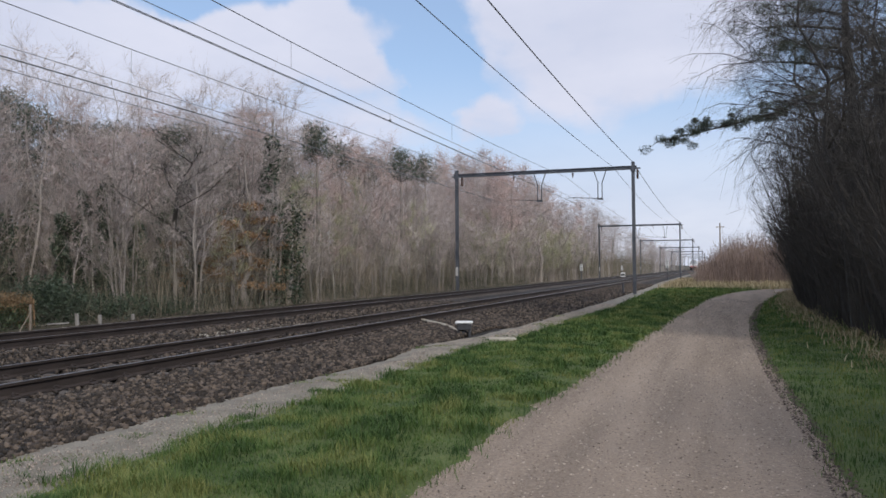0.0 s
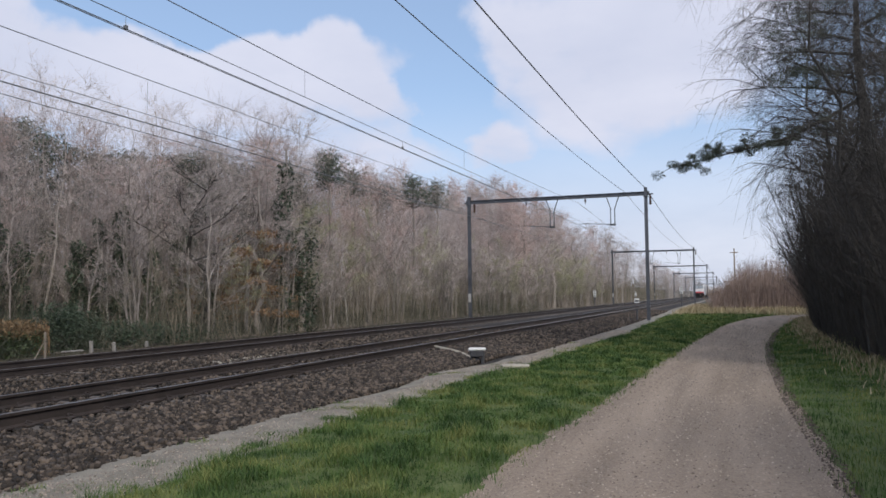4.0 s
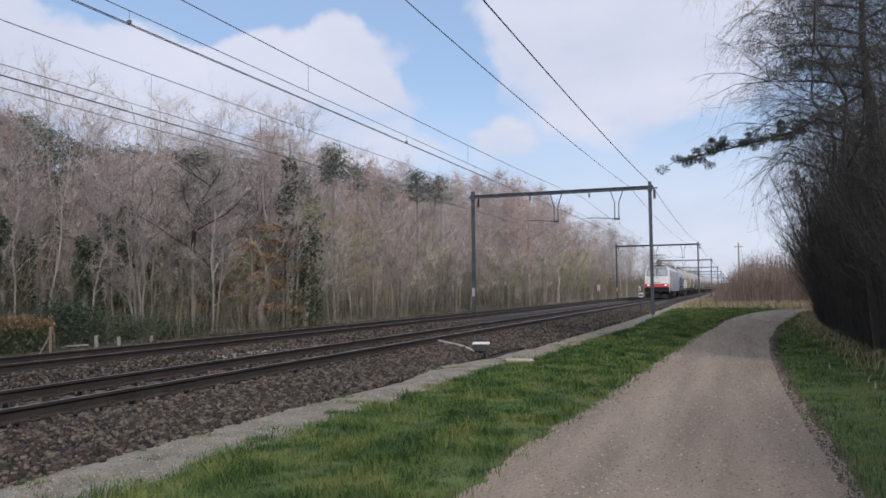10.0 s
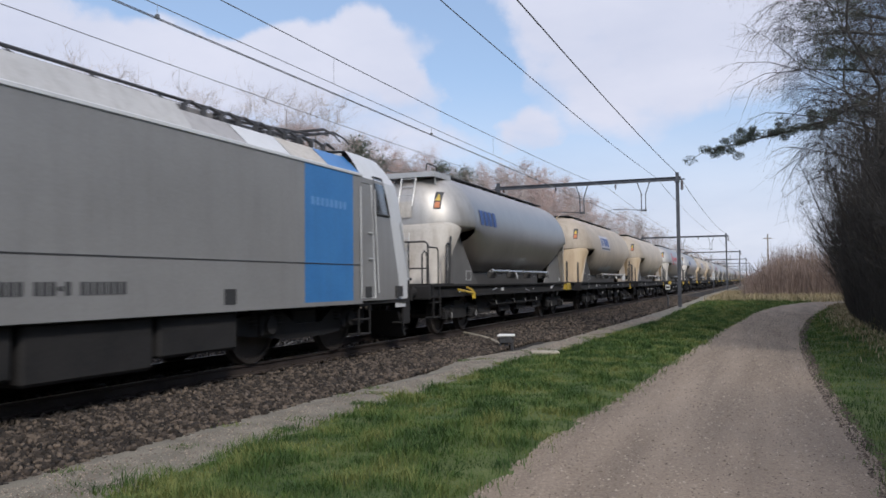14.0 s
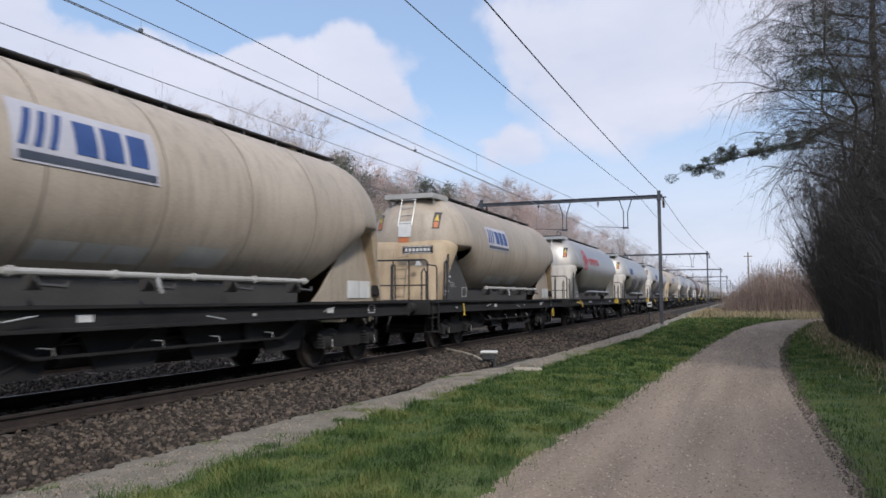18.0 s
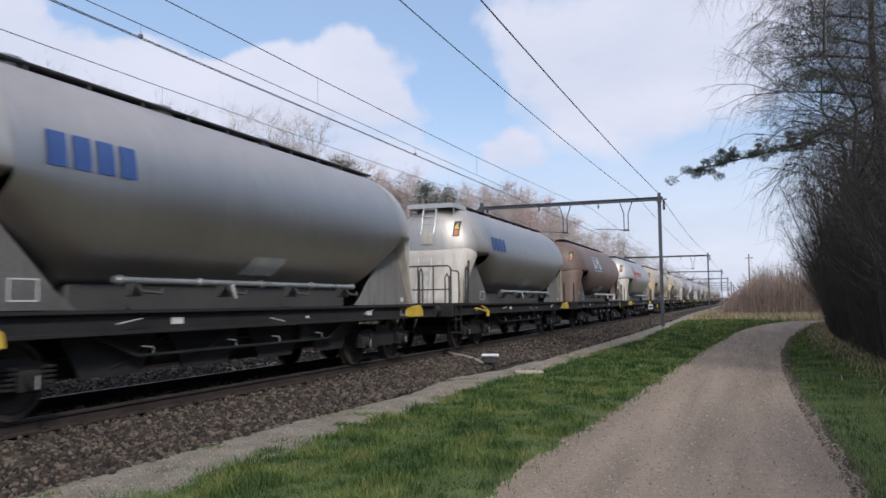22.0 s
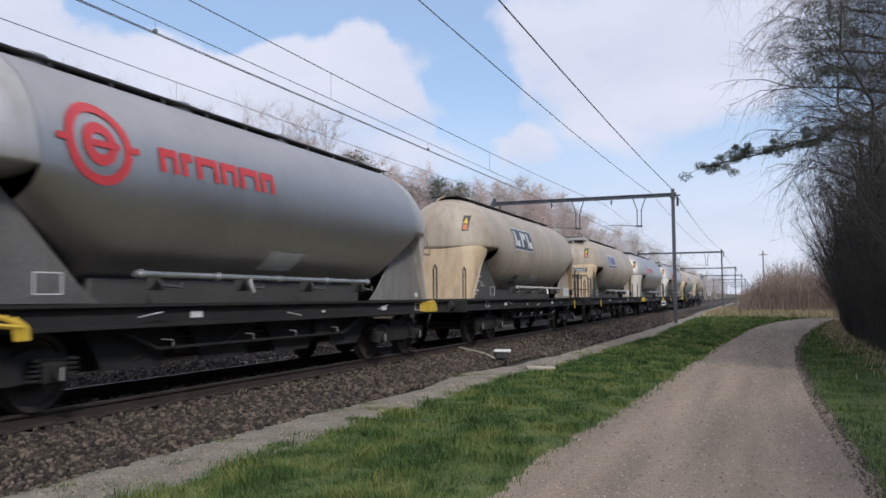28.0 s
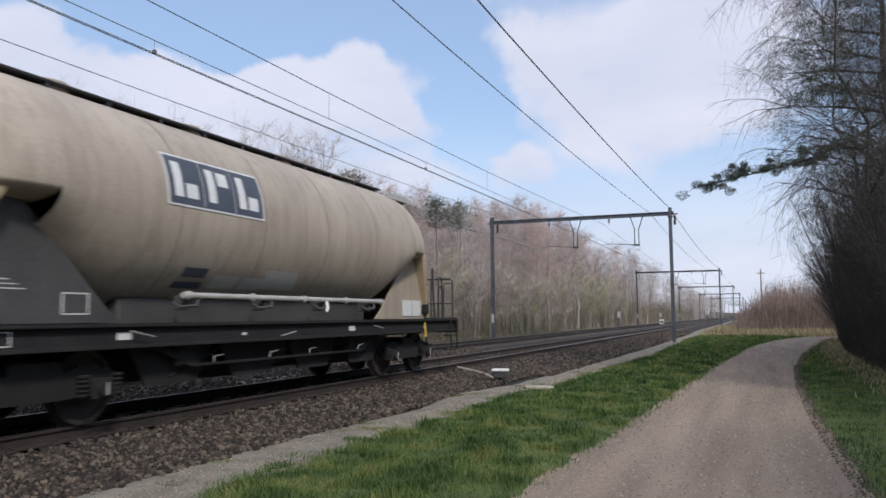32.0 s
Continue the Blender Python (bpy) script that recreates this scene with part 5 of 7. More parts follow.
    boughs = [(9.0, -2.8, 0.2), (7.8, -2.7, -0.3), (10.2, -1.9, 0.3), (8.4, -1.5, 0.8), (8.2, -2.1, -0.9), (11.2, -1.1, 0.1), (6.6, -1.7, 0.6), (9.4, -2.3, -0.7), (8.3, 1.5, 0), (9.9, 1.2, 0.3), (7.0, 1.2, -0.8)]
    cs, rs = [], []
    for z, dx, dy in boughs:
        b.tube([(0, 0, z - 0.4), (dx * 0.5, dy * 0.5, z - 0.1), (dx, dy, z)], [0.05, 0.035, 0.01], 4, caps=False)
        for k in range(5):
            u = 0.45 + 0.55 * k / 4
            cs.append((dx * u + r2.normal() * 0.2, dy * u + r2.normal() * 0.3, z - 0.3 * (1 - u) + r2.normal() * 0.12))
            rs.append(0.28 + 0.2 * r2.random())
    v2, f2 = leaf_cloud(cs, rs, 15000, 0.075, r2, 0.5, 0.08)
    part("trunk", b, "dark_bark", t)
    part("bough_needles", raw_mesh("bough_needles", v, f, MAT["needles"]), None, t, "tufts of dark needles on the long bough")
    part("crown", raw_mesh("crown", v2, f2, MAT["needles"]), None, t)


def blades(name, n, spot, length, width, material, label, rnd, lean=0.5):
    p = spot(n)
    y = p[:, 1]
    a = rnd.random(n) * 6.28
    L = length(p[:, 0], y) * (0.5 + 0.8 * rnd.random(n))
    w = width * (0.7 + 0.6 * rnd.random(n)) * (1 + 0.10 * np.maximum(0, y - 4))
    d = np.stack([np.cos(a), np.sin(a), 0 * a], -1)
    s = np.stack([-np.sin(a), np.cos(a), 0 * a], -1) * w[:, None]
    up = np.stack([0 * L, 0 * L, L], -1)
    k = (lean * (0.3 + rnd.random(n)) * L)[:, None]
    m = p + up * 0.6 + d * k * 0.35
    t = p + up * (0.85 + 0.15 * rnd.random(n))[:, None] + d * k
    v = np.stack([p - s, p + s, m + s * 0.8, m - s * 0.8, t + s * 0.15, t - s * 0.15], 1).reshape(-1, 3)
    b = np.arange(n)[:, None] * 6
    f = np.stack([b + [0, 1, 2, 3], b + [3, 2, 4, 5]], 1).reshape(-1, 4)
    solid(name, raw_mesh(name, v, f, MAT[material]), None, label, "grass", kind="stuff")


def build_grass():
    rnd = np.random.default_rng(31)

    def tuft(x, y):
        return np.array([0.40 + 1.5 * noise.noise(Vector((a * 1.9, b * 1.9, 2.0))) + 0.9 * noise.noise(Vector((a * 4.5, b * 4.5, 7.0))) for a, b in zip(x, y)])

    def band(lo, hi, power, ya, yb, soft):
        def spot(n):
            y = ya + (yb - ya) * rnd.random(n) ** power
            x0 = np.interp(y, [p[0] for p in lo], [p[1] for p in lo])
            x1 = np.interp(y, [p[0] for p in hi], [p[1] for p in hi])
            u = rnd.random(n)
            x = x0 + (x1 - x0) * u + rnd.normal(size=n) * soft
            return np.stack([x, y, 0.012 + 0.06 * np.sin(np.pi * u) + np.array([mound(p, q) for p, q in zip(x, y)])], -1)
        return spot
    blades("grass", 180000, band(FINES, PATH_L, 2.0, 2.3, 62, 0.12), lambda x, y: 0.026 + 0.085 * np.clip(tuft(x, y), 0, 1.5), 0.0026, "blades",
           "uneven tufts of fresh green verge grass", rnd, 0.9)

    for lo, hi, n in ((FINES, PATH_L, 9000), (PATH_R, SHRUB, 9000)):
        blades("grass", n, band(lo, hi, 1.0, -7, 3.2, 0.1), lambda x, y: 0.04 + 0.05 * np.clip(tuft(x, y), 0, 1.6), 0.005, "blades", "green verge grass beside the path", rnd)

    def right(n):
        y = 4 + 56 * rnd.random(n) ** 1.8
        x0 = np.interp(y, [p[0] for p in PATH_R], [p[1] for p in PATH_R])
        x1 = np.interp(y, [p[0] for p in SHRUB], [p[1] for p in SHRUB]) + 0.9
        u = rnd.random(n)
        return np.stack([x0 + (x1 - x0) * u + rnd.normal(size=n) * 0.10, y, 0.02 + 0.1 * u], -1)
    blades("grass", 75000, right, lambda x, y: 0.024 + 0.06 * np.clip(tuft(x, y), 0, 1.6), 0.0026, "blades", "short green grass between path and thicket", rnd)

    def foot(n):
        y = 12 + 45 * rnd.random(n) ** 1.4
        x = np.interp(y, [p[0] for p in SHRUB], [p[1] for p in SHRUB]) + rnd.normal(size=n) * 0.35 - 0.15
        return np.stack([x, y, 0.08 + 0 * y], -1)
    blades("dry_grass", 3500, foot, lambda x, y: 0.15 + 0 * y, 0.004, "straw", "bleached dry grass at the thicket's foot", rnd, 0.9)

    def far(n):
        y = 58 + 40 * rnd.random(n)
        x = -4.0 + 11 * rnd.random(n)
        return np.stack([x, y, 0 * y], -1)
    blades("dry_grass", 9000, far, lambda x, y: 0.45 + 0 * y, 0.003, "straw", "straw-coloured dead grass before the brushwood", rnd, 0.6)

    def sprigs(n):
        k = rnd.integers(0, 44, n)
        cy = 4.5 + 24 * rnd.random(44) ** 1.5
        cx = np.interp(cy, [p[0] for p in TOE], [p[1] for p in TOE]) + 0.15 + 1.0 * rnd.random(44)
        return np.stack([cx[k] + rnd.normal(size=n) * 0.09, cy[k] + rnd.normal(size=n) * 0.09, 0.03 + 0 * cy[k]], -1)
    blades("weeds", 6000, sprigs, lambda x, y: 0.05 + 0 * y, 0.0035, "blades", "low weed tufts in the gravel strip", rnd, 0.9)
    pebbles("path_stones", 34000, lambda y: np.interp(y, [p[0] for p in PATH_L], [p[1] for p in PATH_L]), lambda y: np.interp(y, [p[0] for p in PATH_R], [p[1] for p in PATH_R]),
            3.5, 40, 0.0065, lambda x, y, u: 0.028 + 0.03 * np.sin(np.pi * u), "pebbles", "loose small stones on the gravel path")
    def edge_of(d):
        return lambda y: np.interp(y, [p[0] for p in PATH_R], [p[1] for p in PATH_R]) + d
    # a narrow band of dark crumbs follows the path's right edge
    for d0, d1, n in ((-0.14, 0.06, 6000),):
        pebbles("soil_crumbs", n, edge_of(d0), edge_of(d1), 3.5, 36, 0.009, lambda x, y, u: 0.034 + 0.01 * u, "crumbs", "small dark crumbs along the path's right edge")
    pebbles("strip_stones", 22000, lambda y: np.interp(y, [p[0] for p in TOE], [p[1] for p in TOE]), lambda y: np.interp(y, [p[0] for p in FINES], [p[1] for p in FINES]),
            3.5, 34, 0.0065, lambda x, y, u: 0.03 + 0.04 * np.sin(np.pi * u), "pebbles", "loose pale stones on the gravel strip")


build_woods()
build_evergreens()
build_brush()
build_right_trees()
build_grass()


# ---- train ----
SPEED, NOSE_AT_13 = 24.22, 21.29     # metres a second towards the camera; nose of the locomotive at 13 s
LW = 16.2                            # wagon length over buffers


def arc(cx, cz, r, a0, a1, n):
    return [(cx + r * math.cos(radians(a0 + (a1 - a0) * k / n)), cz + r * math.sin(radians(a0 + (a1 - a0) * k / n))) for k in range(n + 1)]


def wheelset(parent, y, r, gauge=0.75):
    """Two wheels on an axle."""
    axle = part("axle", Builder().tube([(-gauge, y, r), (gauge, y, r)], 0.09, 10), "wheel", parent)
    for s in (-1, 1):
        x = s * gauge
        b = Builder()
        prof = [(0.0, r + 0.03), (0.03 * s, r + 0.03), (0.04 * s, r), (0.13 * s, r - 0.008), (0.13 * s, r - 0.07), (0.09 * s, r - 0.09), (0.07 * s, 0.22), (0.12 * s, 0.16), (0.12 * s, 0.0)]
        b.loft([[(x - 0.05 * s + dx, y + rr * math.cos(a), r + rr * math.sin(a)) for dx, rr in prof] for a in (2 * math.pi * k / 28 for k in range(29))], closed=False)
        part("wheel", b, "wheel", axle)


def buffers(parent, y, out):
    """A pair of buffers at a headstock at y, pointing along out (-1 or 1)."""
    for x in (-0.875, 0.875):
        b = Builder()
        b.tube([(x, y, 1.06), (x, y + out * 0.34, 1.06)], [0.13, 0.11], 12)
        b.tube([(x, y + out * 0.34, 1.06), (x, y + out * 0.56, 1.06)], 0.075, 10)
        b.box(x - 0.17, x + 0.17, y - 0.01, y + 0.03, 0.90, 1.22, 0.01)
        b.loft([[(x + w * math.cos(a), y + out * d, 1.06 + h * math.sin(a)) for a in (2 * math.pi * k / 16 for k in range(16))]
                for w, h, d in ((0.05, 0.05, 0.55), (0.235, 0.18, 0.565), (0.235, 0.18, 0.60), (0.15, 0.12, 0.62), (0.01, 0.01, 0.622))])
        part("buffer", b, "frame", parent)
    b = Builder()
    b.box(-0.12, 0.12, y + out * 0.02, y + out * 0.18, 0.92, 1.16, 0.02)
    b.tube([(0, y + out * 0.15, 1.04), (0, y + out * 0.36, 1.06), (0, y + out * 0.40, 0.98)], 0.04, 8)
    b.tube([(0.03, y + out * 0.35, 1.0), (0.06, y + out * 0.42, 0.72), (0.0, y + out * 0.46, 0.62)], 0.028, 8)
    part("coupling", b, "frame", parent)
    for x in (-0.35, 0.35):
        b = Builder().tube([(x, y, 0.95), (x, y + out * 0.2, 0.85), (x * 0.9, y + out * 0.3, 0.62), (x * 0.7, y + out * 0.2, 0.5), (x * 0.6, y + out * 0.05, 0.6)], 0.026, 6)
        part("brake_hose", b, "rubber", parent)


def wagon_bogie(parent, yc):
    b = Builder().box(-1.0, 1.0, yc - 0.25, yc + 0.25, 0.45, 0.82, 0.03)
    bogie = part("bogie", b, "frame", parent, "sooty two-axle bogie")
    for e in (-1.12, 1.12):
        part("end_beam", Builder().box(-1.0, 1.0, yc + e - 0.05, yc + e + 0.05, 0.50, 0.62, 0.02), "frame", bogie)
    for s in (-1, 1):
        x = s * 1.0
        part("side_frame", Builder().prism([(yc - 1.15, 0.42), (yc - 1.15, 0.66), (yc - 0.65, 0.74), (yc - 0.35, 0.66), (yc - 0.33, 0.80), (yc + 0.33, 0.80), (yc + 0.35, 0.66), (yc + 0.65, 0.74), (yc + 1.15, 0.66), (yc + 1.15, 0.42),
                           (yc + 0.9, 0.40), (yc + 0.4, 0.36), (yc - 0.4, 0.36), (yc - 0.9, 0.40)], "x", x - 0.06, x + 0.06), "frame", bogie)
    for dy in (-0.9, 0.9):
        for s in (-1, 1):
            b = Builder()
            b.box(s * 1.0 - 0.12, s * 1.0 + 0.14 * s, yc + dy - 0.16, yc + dy + 0.16, 0.33, 0.58, 0.03)
            b.tube([(s * 1.14, yc + dy, 0.46), (s * 1.20, yc + dy, 0.46)], 0.10, 12)
            part("axle_box", b, "frame", bogie)
            for k in (-0.26, 0.26):
                b = Builder()
                for j in range(5):
                    z = 0.38 + 0.055 * j
                    b.tube([(s * 1.08, yc + dy + k, z), (s * 1.08, yc + dy + k, z + 0.028)], 0.075, 10)
                part("spring", b, "frame", bogie)
        wheelset(parent, yc + dy, 0.46)
    for s in (-1, 1):
        for dy in (-0.9, 0.9):
            part("bearing_mark", Builder().box(s * 1.215 - 0.004, s * 1.215 + 0.004, yc + dy - 0.012, yc + dy + 0.012, 0.38, 0.53), "grey_plate", bogie, "white paint tick")


ZC, RA, RT, RB = 2.76, 1.43, 1.46, 1.38     # tank: level of its widest line, half-width, rise and depth


class Tank:
    """Outline of the silo tank along the wagon; y runs from the ladder end."""

    def __init__(self, jf, jr, b=1.42, n=2.6):
        self.jf, self.jr, self.b, self.n = jf, jr, b, n

    def cap(self, y):
        d = max(0.0, self.jf - y, y - self.jr) / self.b
        return max(0.0, 1 - min(1.0, d) ** self.n) ** (1 / self.n)

    def upper(self, y, a, off=0.0):
        k = self.cap(y)
        return ((RA * k + off) * math.cos(a), y, ZC + (RT * k + off) * math.sin(a))

    def nose(self, x, z, e, off=0.015):
        """A point of a domed end; e: -1 at the ladder end, 1 at the other."""
        k = math.hypot(x / RA, (z - ZC) / RT)
        d = self.b * max(0.0, 1 - min(1.0, k) ** self.n) ** (1 / self.n) + off
        return (x, self.jf - d if e < 0 else self.jr + d, z)

    def taper(self, y):
        d = min(y - (self.jf - 0.35), (self.jr + 0.35) - y) / 1.75
        return 0.16 + 0.84 * math.sin(math.pi / 2 * max(0.0, min(1.0, d)))

    def lower(self, y, a, off=0.0):
        k = self.taper(y)
        return ((RA + off) * math.cos(a), y, ZC - (RB * k + off) * math.sin(a))

    def side(self, y, z, s, off=0.012):
        """The point of the near or far flank at height z."""
        if z >= ZC:
            a = math.asin(min(1, (z - ZC) / RT))
            p = self.upper(y, a, off)
        else:
            a = math.asin(min(1, (ZC - z) / RB))
            p = self.lower(y, a, off)
        return (p[0] * s, p[1], p[2])


def tank_mesh(tk):
    b = Builder()
    lo, hi = tk.jf - tk.b, tk.jr + tk.b
    ys = [lo + tk.b * (1 - math.cos(math.pi / 2 * k / 12)) for k in range(12)] + [tk.jf + (tk.jr - tk.jf) * k / 14 for k in range(15)]
    ys += [tk.jr + tk.b * math.sin(math.pi / 2 * k / 12) for k in range(1, 13)]
    y0, y1 = tk.jf, tk.jr
    body = [y0 + 1.5 * k / 8 for k in range(8)] + [y0 + 1.5 + (y1 - y0 - 3.0) * k / 6 for k in range(7)] + [y1 - 1.5 * k / 8 for k in range(7, -1, -1)]
    b.loft([[tk.upper(y, math.pi * k / 28) for k in range(29)] + [tk.lower(y, math.pi * k / 28) for k in range(27, 0, -1)] for y in body], closed=True)
    def bulge(y, a):
        x, _, z = tk.upper(y, a)
        return (x, y, z if math.sin(a) >= 0 else ZC + 0.22 * tk.cap(y) * math.sin(a))
    hoods = [Builder().loft([[bulge(y, math.pi * k / 28) for k in range(56)] for y in q], closed=True) for q in ([y for y in ys if y <= tk.jf + 1e-6], [y for y in ys if y >= tk.jr - 1e-6])]
    return b, hoods


def saddle_mesh(ys, out, z1):
    """Rounded housing under a tank end; ys: its flank corner, out: the way it faces."""
    b = Builder()

    def ring(z, w, dep, dy):
        pts = []
        for k in range(21):
            t = math.pi * (k / 20 - 0.5)
            sx, cx = math.sin(t), math.cos(t)
            pts.append((w * math.copysign(abs(sx) ** 0.7, sx), ys - out * dy + out * dep * abs(cx) ** 0.75, z))
        pts += [(w, ys - out * (dy + 0.05), z), (-w, ys - out * (dy + 0.05), z)]
        return pts
    b.loft([ring(1.24, 1.08, 0.34, 0.0), ring(1.5, 1.10, 0.38, 0.12), ring(2.1, 1.17, 0.52, 0.40), ring(z1 - 0.2, 1.27, 0.74, 0.70), ring(z1 - 0.06, 1.27, 0.76, 0.76), ring(z1 + 0.06, 1.18, 0.66, 0.80)], caps=True)
    return b


def decal(tk, rects, side, material, parent, name, label="", off=0.012):
    """Flat marks wrapped on the tank's flank: each (y0, y1, z0, z1[, shear])."""
    b = Builder()
    for r in rects:
        y0, y1, z0, z1 = r[:4]
        sh = r[4] if len(r) > 4 else 0.0
        b.grid(max(1, int(abs(y1 - y0) / 0.3)), 4, lambda u, v: tk.side(y0 + (y1 - y0) * u + sh * v, z0 + (z1 - z0) * v, side, off))
    return part(name, b, material, parent, label)


def ring_decal(tk, yc, zc, r0, r1, side, material, parent, name, label="", off=0.012, a0=0, a1=360):
    b = Builder()
    b.grid(28, 1, lambda u, v: tk.side(yc + (r0 + (r1 - r0) * v) * math.cos(radians(a0 + (a1 - a0) * u)), zc + (r0 + (r1 - r0) * v) * math.sin(radians(a0 + (a1 - a0) * u)), side, off))
    return part(name, b, material, parent, label)


def build_wagon(livery, jf, sf, jr, sr, label):
    """One covered silo wagon, ladder end at y = 0."""
    w = thing("silo_wagon", Matrix(), label, "freight wagon", "silo wagons of the freight train")
    tk = Tank(jf, jr)
    shell, hoods = tank_mesh(tk)
    tank = part("tank", shell, "tank_" + livery, w, smooth=50)
    for h in hoods:
        part("hood", h, "hood_silver" if livery == "silver" else "tank_" + livery, tank, "domed tank end", 50)
    # weld seams round the barrel
    for k in ((0, 5) if livery == "silver" else range(6)):
        y = jf + 0.02 + (jr - jf - 0.04) * k / 5
        b = Builder().grid(28, 1, lambda u, v: tk.upper(y - 0.012 + 0.024 * v, math.pi * u, 0.006))
        b.grid(28, 1, lambda u, v: tk.lower(y - 0.012 + 0.024 * v, math.pi * u, 0.006) if 0 < k < 5 else tk.upper(y - 0.012 + 0.024 * v, math.pi * u, 0.006))
        part("seam", b, "seam_beige" if livery == "beige" and 0 < k < 5 else "tank_" + livery, tank)
    for ys, out in ((sf, -1), (sr, 1)):
        part("saddle", saddle_mesh(ys, out, 2.80), "saddle_" + livery, w, {"silver": "dusty off-white end housing", "beige": "ochre-stained end housing", "brown": "brown end housing"}[livery], 40)
        for s in (-1, 1):
            poly = [(ys - out * 0.02, 1.24), (ys - out * 2.7, 1.24), (ys - out * 2.4, 1.45), (ys - out * 1.2, 2.6), (ys - out * 0.85, 2.76), (ys - out * 0.66, 2.5)]
            board = out * s < 0
            mat = {"silver": ("gusset_silver", "gusset_grey")}.get(livery, ("tank_" + livery, "gusset_dark"))[board]
            part("gusset", Builder().prism(poly, "x", s * 0.98, s * 1.02), mat, w, "dark inscription board" if board else "painted side panel")
            if not board and livery == "silver":
                part("plate", Builder().box(s * 1.03, s * 1.04, ys - out * 0.34, ys - out * 0.48, 1.30, 1.40, 0.003), "sign_white", w, "small white sticker")
                continue
            if not board:
                part("plate", Builder().box(s * 1.03, s * 1.04, ys - out * 0.85, ys - out * 0.36, 1.30, 1.66, 0.004), "white_paint", w, "pale blank plate")
                part("plate", Builder().box(s * 1.03, s * 1.04, ys - out * 1.38, ys - out * 0.88, 1.30, 1.66, 0.004), "white_paint", w, "pale blank plate")
                part("junction_box", Builder().box(s * 1.02, s * 1.14, ys - out * 0.28, ys - out * 0.08, 1.36, 1.58, 0.02), "frame", w)
                continue
            b = Builder()
            for k in range(5):
                for q in range(2 + k % 2):
                    b.box(s * 1.023, s * 1.026, ys - out * (0.52 + 0.13 * q), ys - out * (0.61 + 0.13 * q), 2.22 - 0.12 * k, 2.27 - 0.12 * k)
            for k in range(3):
                b.box(s * 1.023, s * 1.026, ys - out * 0.80, ys - out * (1.05 + 0.1 * k), 1.72 - 0.05 * k, 1.732 - 0.05 * k)
            for k in range(8):
                b.box(s * 1.023, s * 1.026, ys - out * (0.22 + 0.06 * k), ys - out * (0.255 + 0.06 * k), 1.46, 1.51)
            b.box(s * 1.023, s * 1.026, ys - out * 0.22, ys - out * 0.55, 1.38, 1.40)
            if livery != "silver":
                tagged(part("data_panel", b, "sign_white", w, "white stencilled data"), kind="stuff")
            fr = Builder()
            for q in ((1.75, 1.77, 1.34, 1.60), (2.13, 2.15, 1.34, 1.60), (1.75, 2.15, 1.34, 1.355), (1.75, 2.15, 1.585, 1.60)):
                fr.box(s * 1.023, s * 1.026, ys - out * q[0], ys - out * q[1], q[2], q[3])
            part("frame_mark", fr, "sign_white", w, "white outlined box")
    for s in (-1, 1):
        # discharge pipe
        end = jr - 2.1
        b = Builder().tube([(s * 1.33, jf + 1.5, 1.60), (s * 1.33, end, 1.60)], 0.042, 10)
        for k in range(5):
            y = jf + 1.6 + k * (end - jf - 1.7) / 4
            b.tube([(s * 1.33, y - 0.03, 1.60), (s * 1.33, y + 0.03, 1.60)], 0.062, 10)
        part("discharge_pipe", b, "pipe" if livery == "silver" else "grey_plate", w, "discharge pipe along the flank")
        for k in range(4):
            y = jf + 1.9 + k * (end - jf - 2.2) / 3
            b = Builder().tube([(s * 1.33, y, 1.56), (s * 1.36, y + 0.05, 1.46), (s * 1.36, y + 0.4, 1.44), (s * 1.30, y + 0.5, 1.50)], 0.025, 6)
            b.box(s * 1.05, s * 1.30, y + 0.1, y + 0.16, 1.40, 1.60, 0.01)
            part("pipe_bracket", b, "gusset_dark", w, "dark hose and bracket under the pipe")
        decal(tk, [(7.9, 8.85, 1.76, 2.05, 0.14)], s, "pale_plate", w, "tank_plate", "pale information plate")
        # warning notices on the housings
        for e, ys in ((-1, sf), (1, sr)):
            m = Builder().grid(2, 4, lambda u, v: tk.nose(s * (0.74 + 0.17 * u), 3.16 + 0.46 * v, e, 0.014))
            part("notice", m, "dark_steel", w, "dark warning notice")
            m = Builder().grid(2, 2, lambda u, v: tk.nose(s * (0.77 + 0.11 * u), 3.19 + 0.16 * v, e, 0.02))
            part("notice_mark", m, "orange", w, "orange mark")
            m = Builder().grid(2, 2, lambda u, v: tk.nose(s * (0.825 + (-0.06 + 0.12 * u) * (1 - v)), 3.38 + 0.19 * v, e, 0.02))
            part("notice_mark", m, "yellow", w, "yellow triangle")
    # roof walkway
    b = Builder().box(-0.42, 0.42, jf - 0.3, jr + 0.6, 4.24, 4.27, 0.01)
    for k in range(int(jr - jf) + 1):
        for x in (-0.38, 0.38):
            b.box(x - 0.02, x + 0.02, jf + k - 0.02, jf + k + 0.02, 4.10, 4.25)
    part("walkway", b, "dark_steel", w, "dark grated roof walkway")
    for k in range(4):
        y = jf + 0.9 + k * (jr - jf - 1.8) / 3
        b = Builder().tube([(0, y, 4.15), (0, y, 4.33), (0, y, 4.37)], [0.33, 0.33, 0.2], 14)
        part("hatch", b, "tank_" + livery, w)
    b = Builder().box(-0.72, 0.72, jf - 1.15, jf - 0.0, 4.05, 4.08, 0.01)
    for x in (-0.71, 0.71):
        b.box(x - 0.012, x + 0.012, jf - 1.15, jf - 0.0, 4.02, 4.15)
        b.tube([(x * 0.95, jf - 1.0, 4.05), (x * 0.9, jf - 0.85, 3.65)], 0.025, 6)
    b.box(-0.71, 0.71, jf - 1.16, jf - 1.14, 4.02, 4.15)
    part("roof_platform", b, "ladder" if livery == "silver" else "grey_plate", w, "grey platform over the ladder")
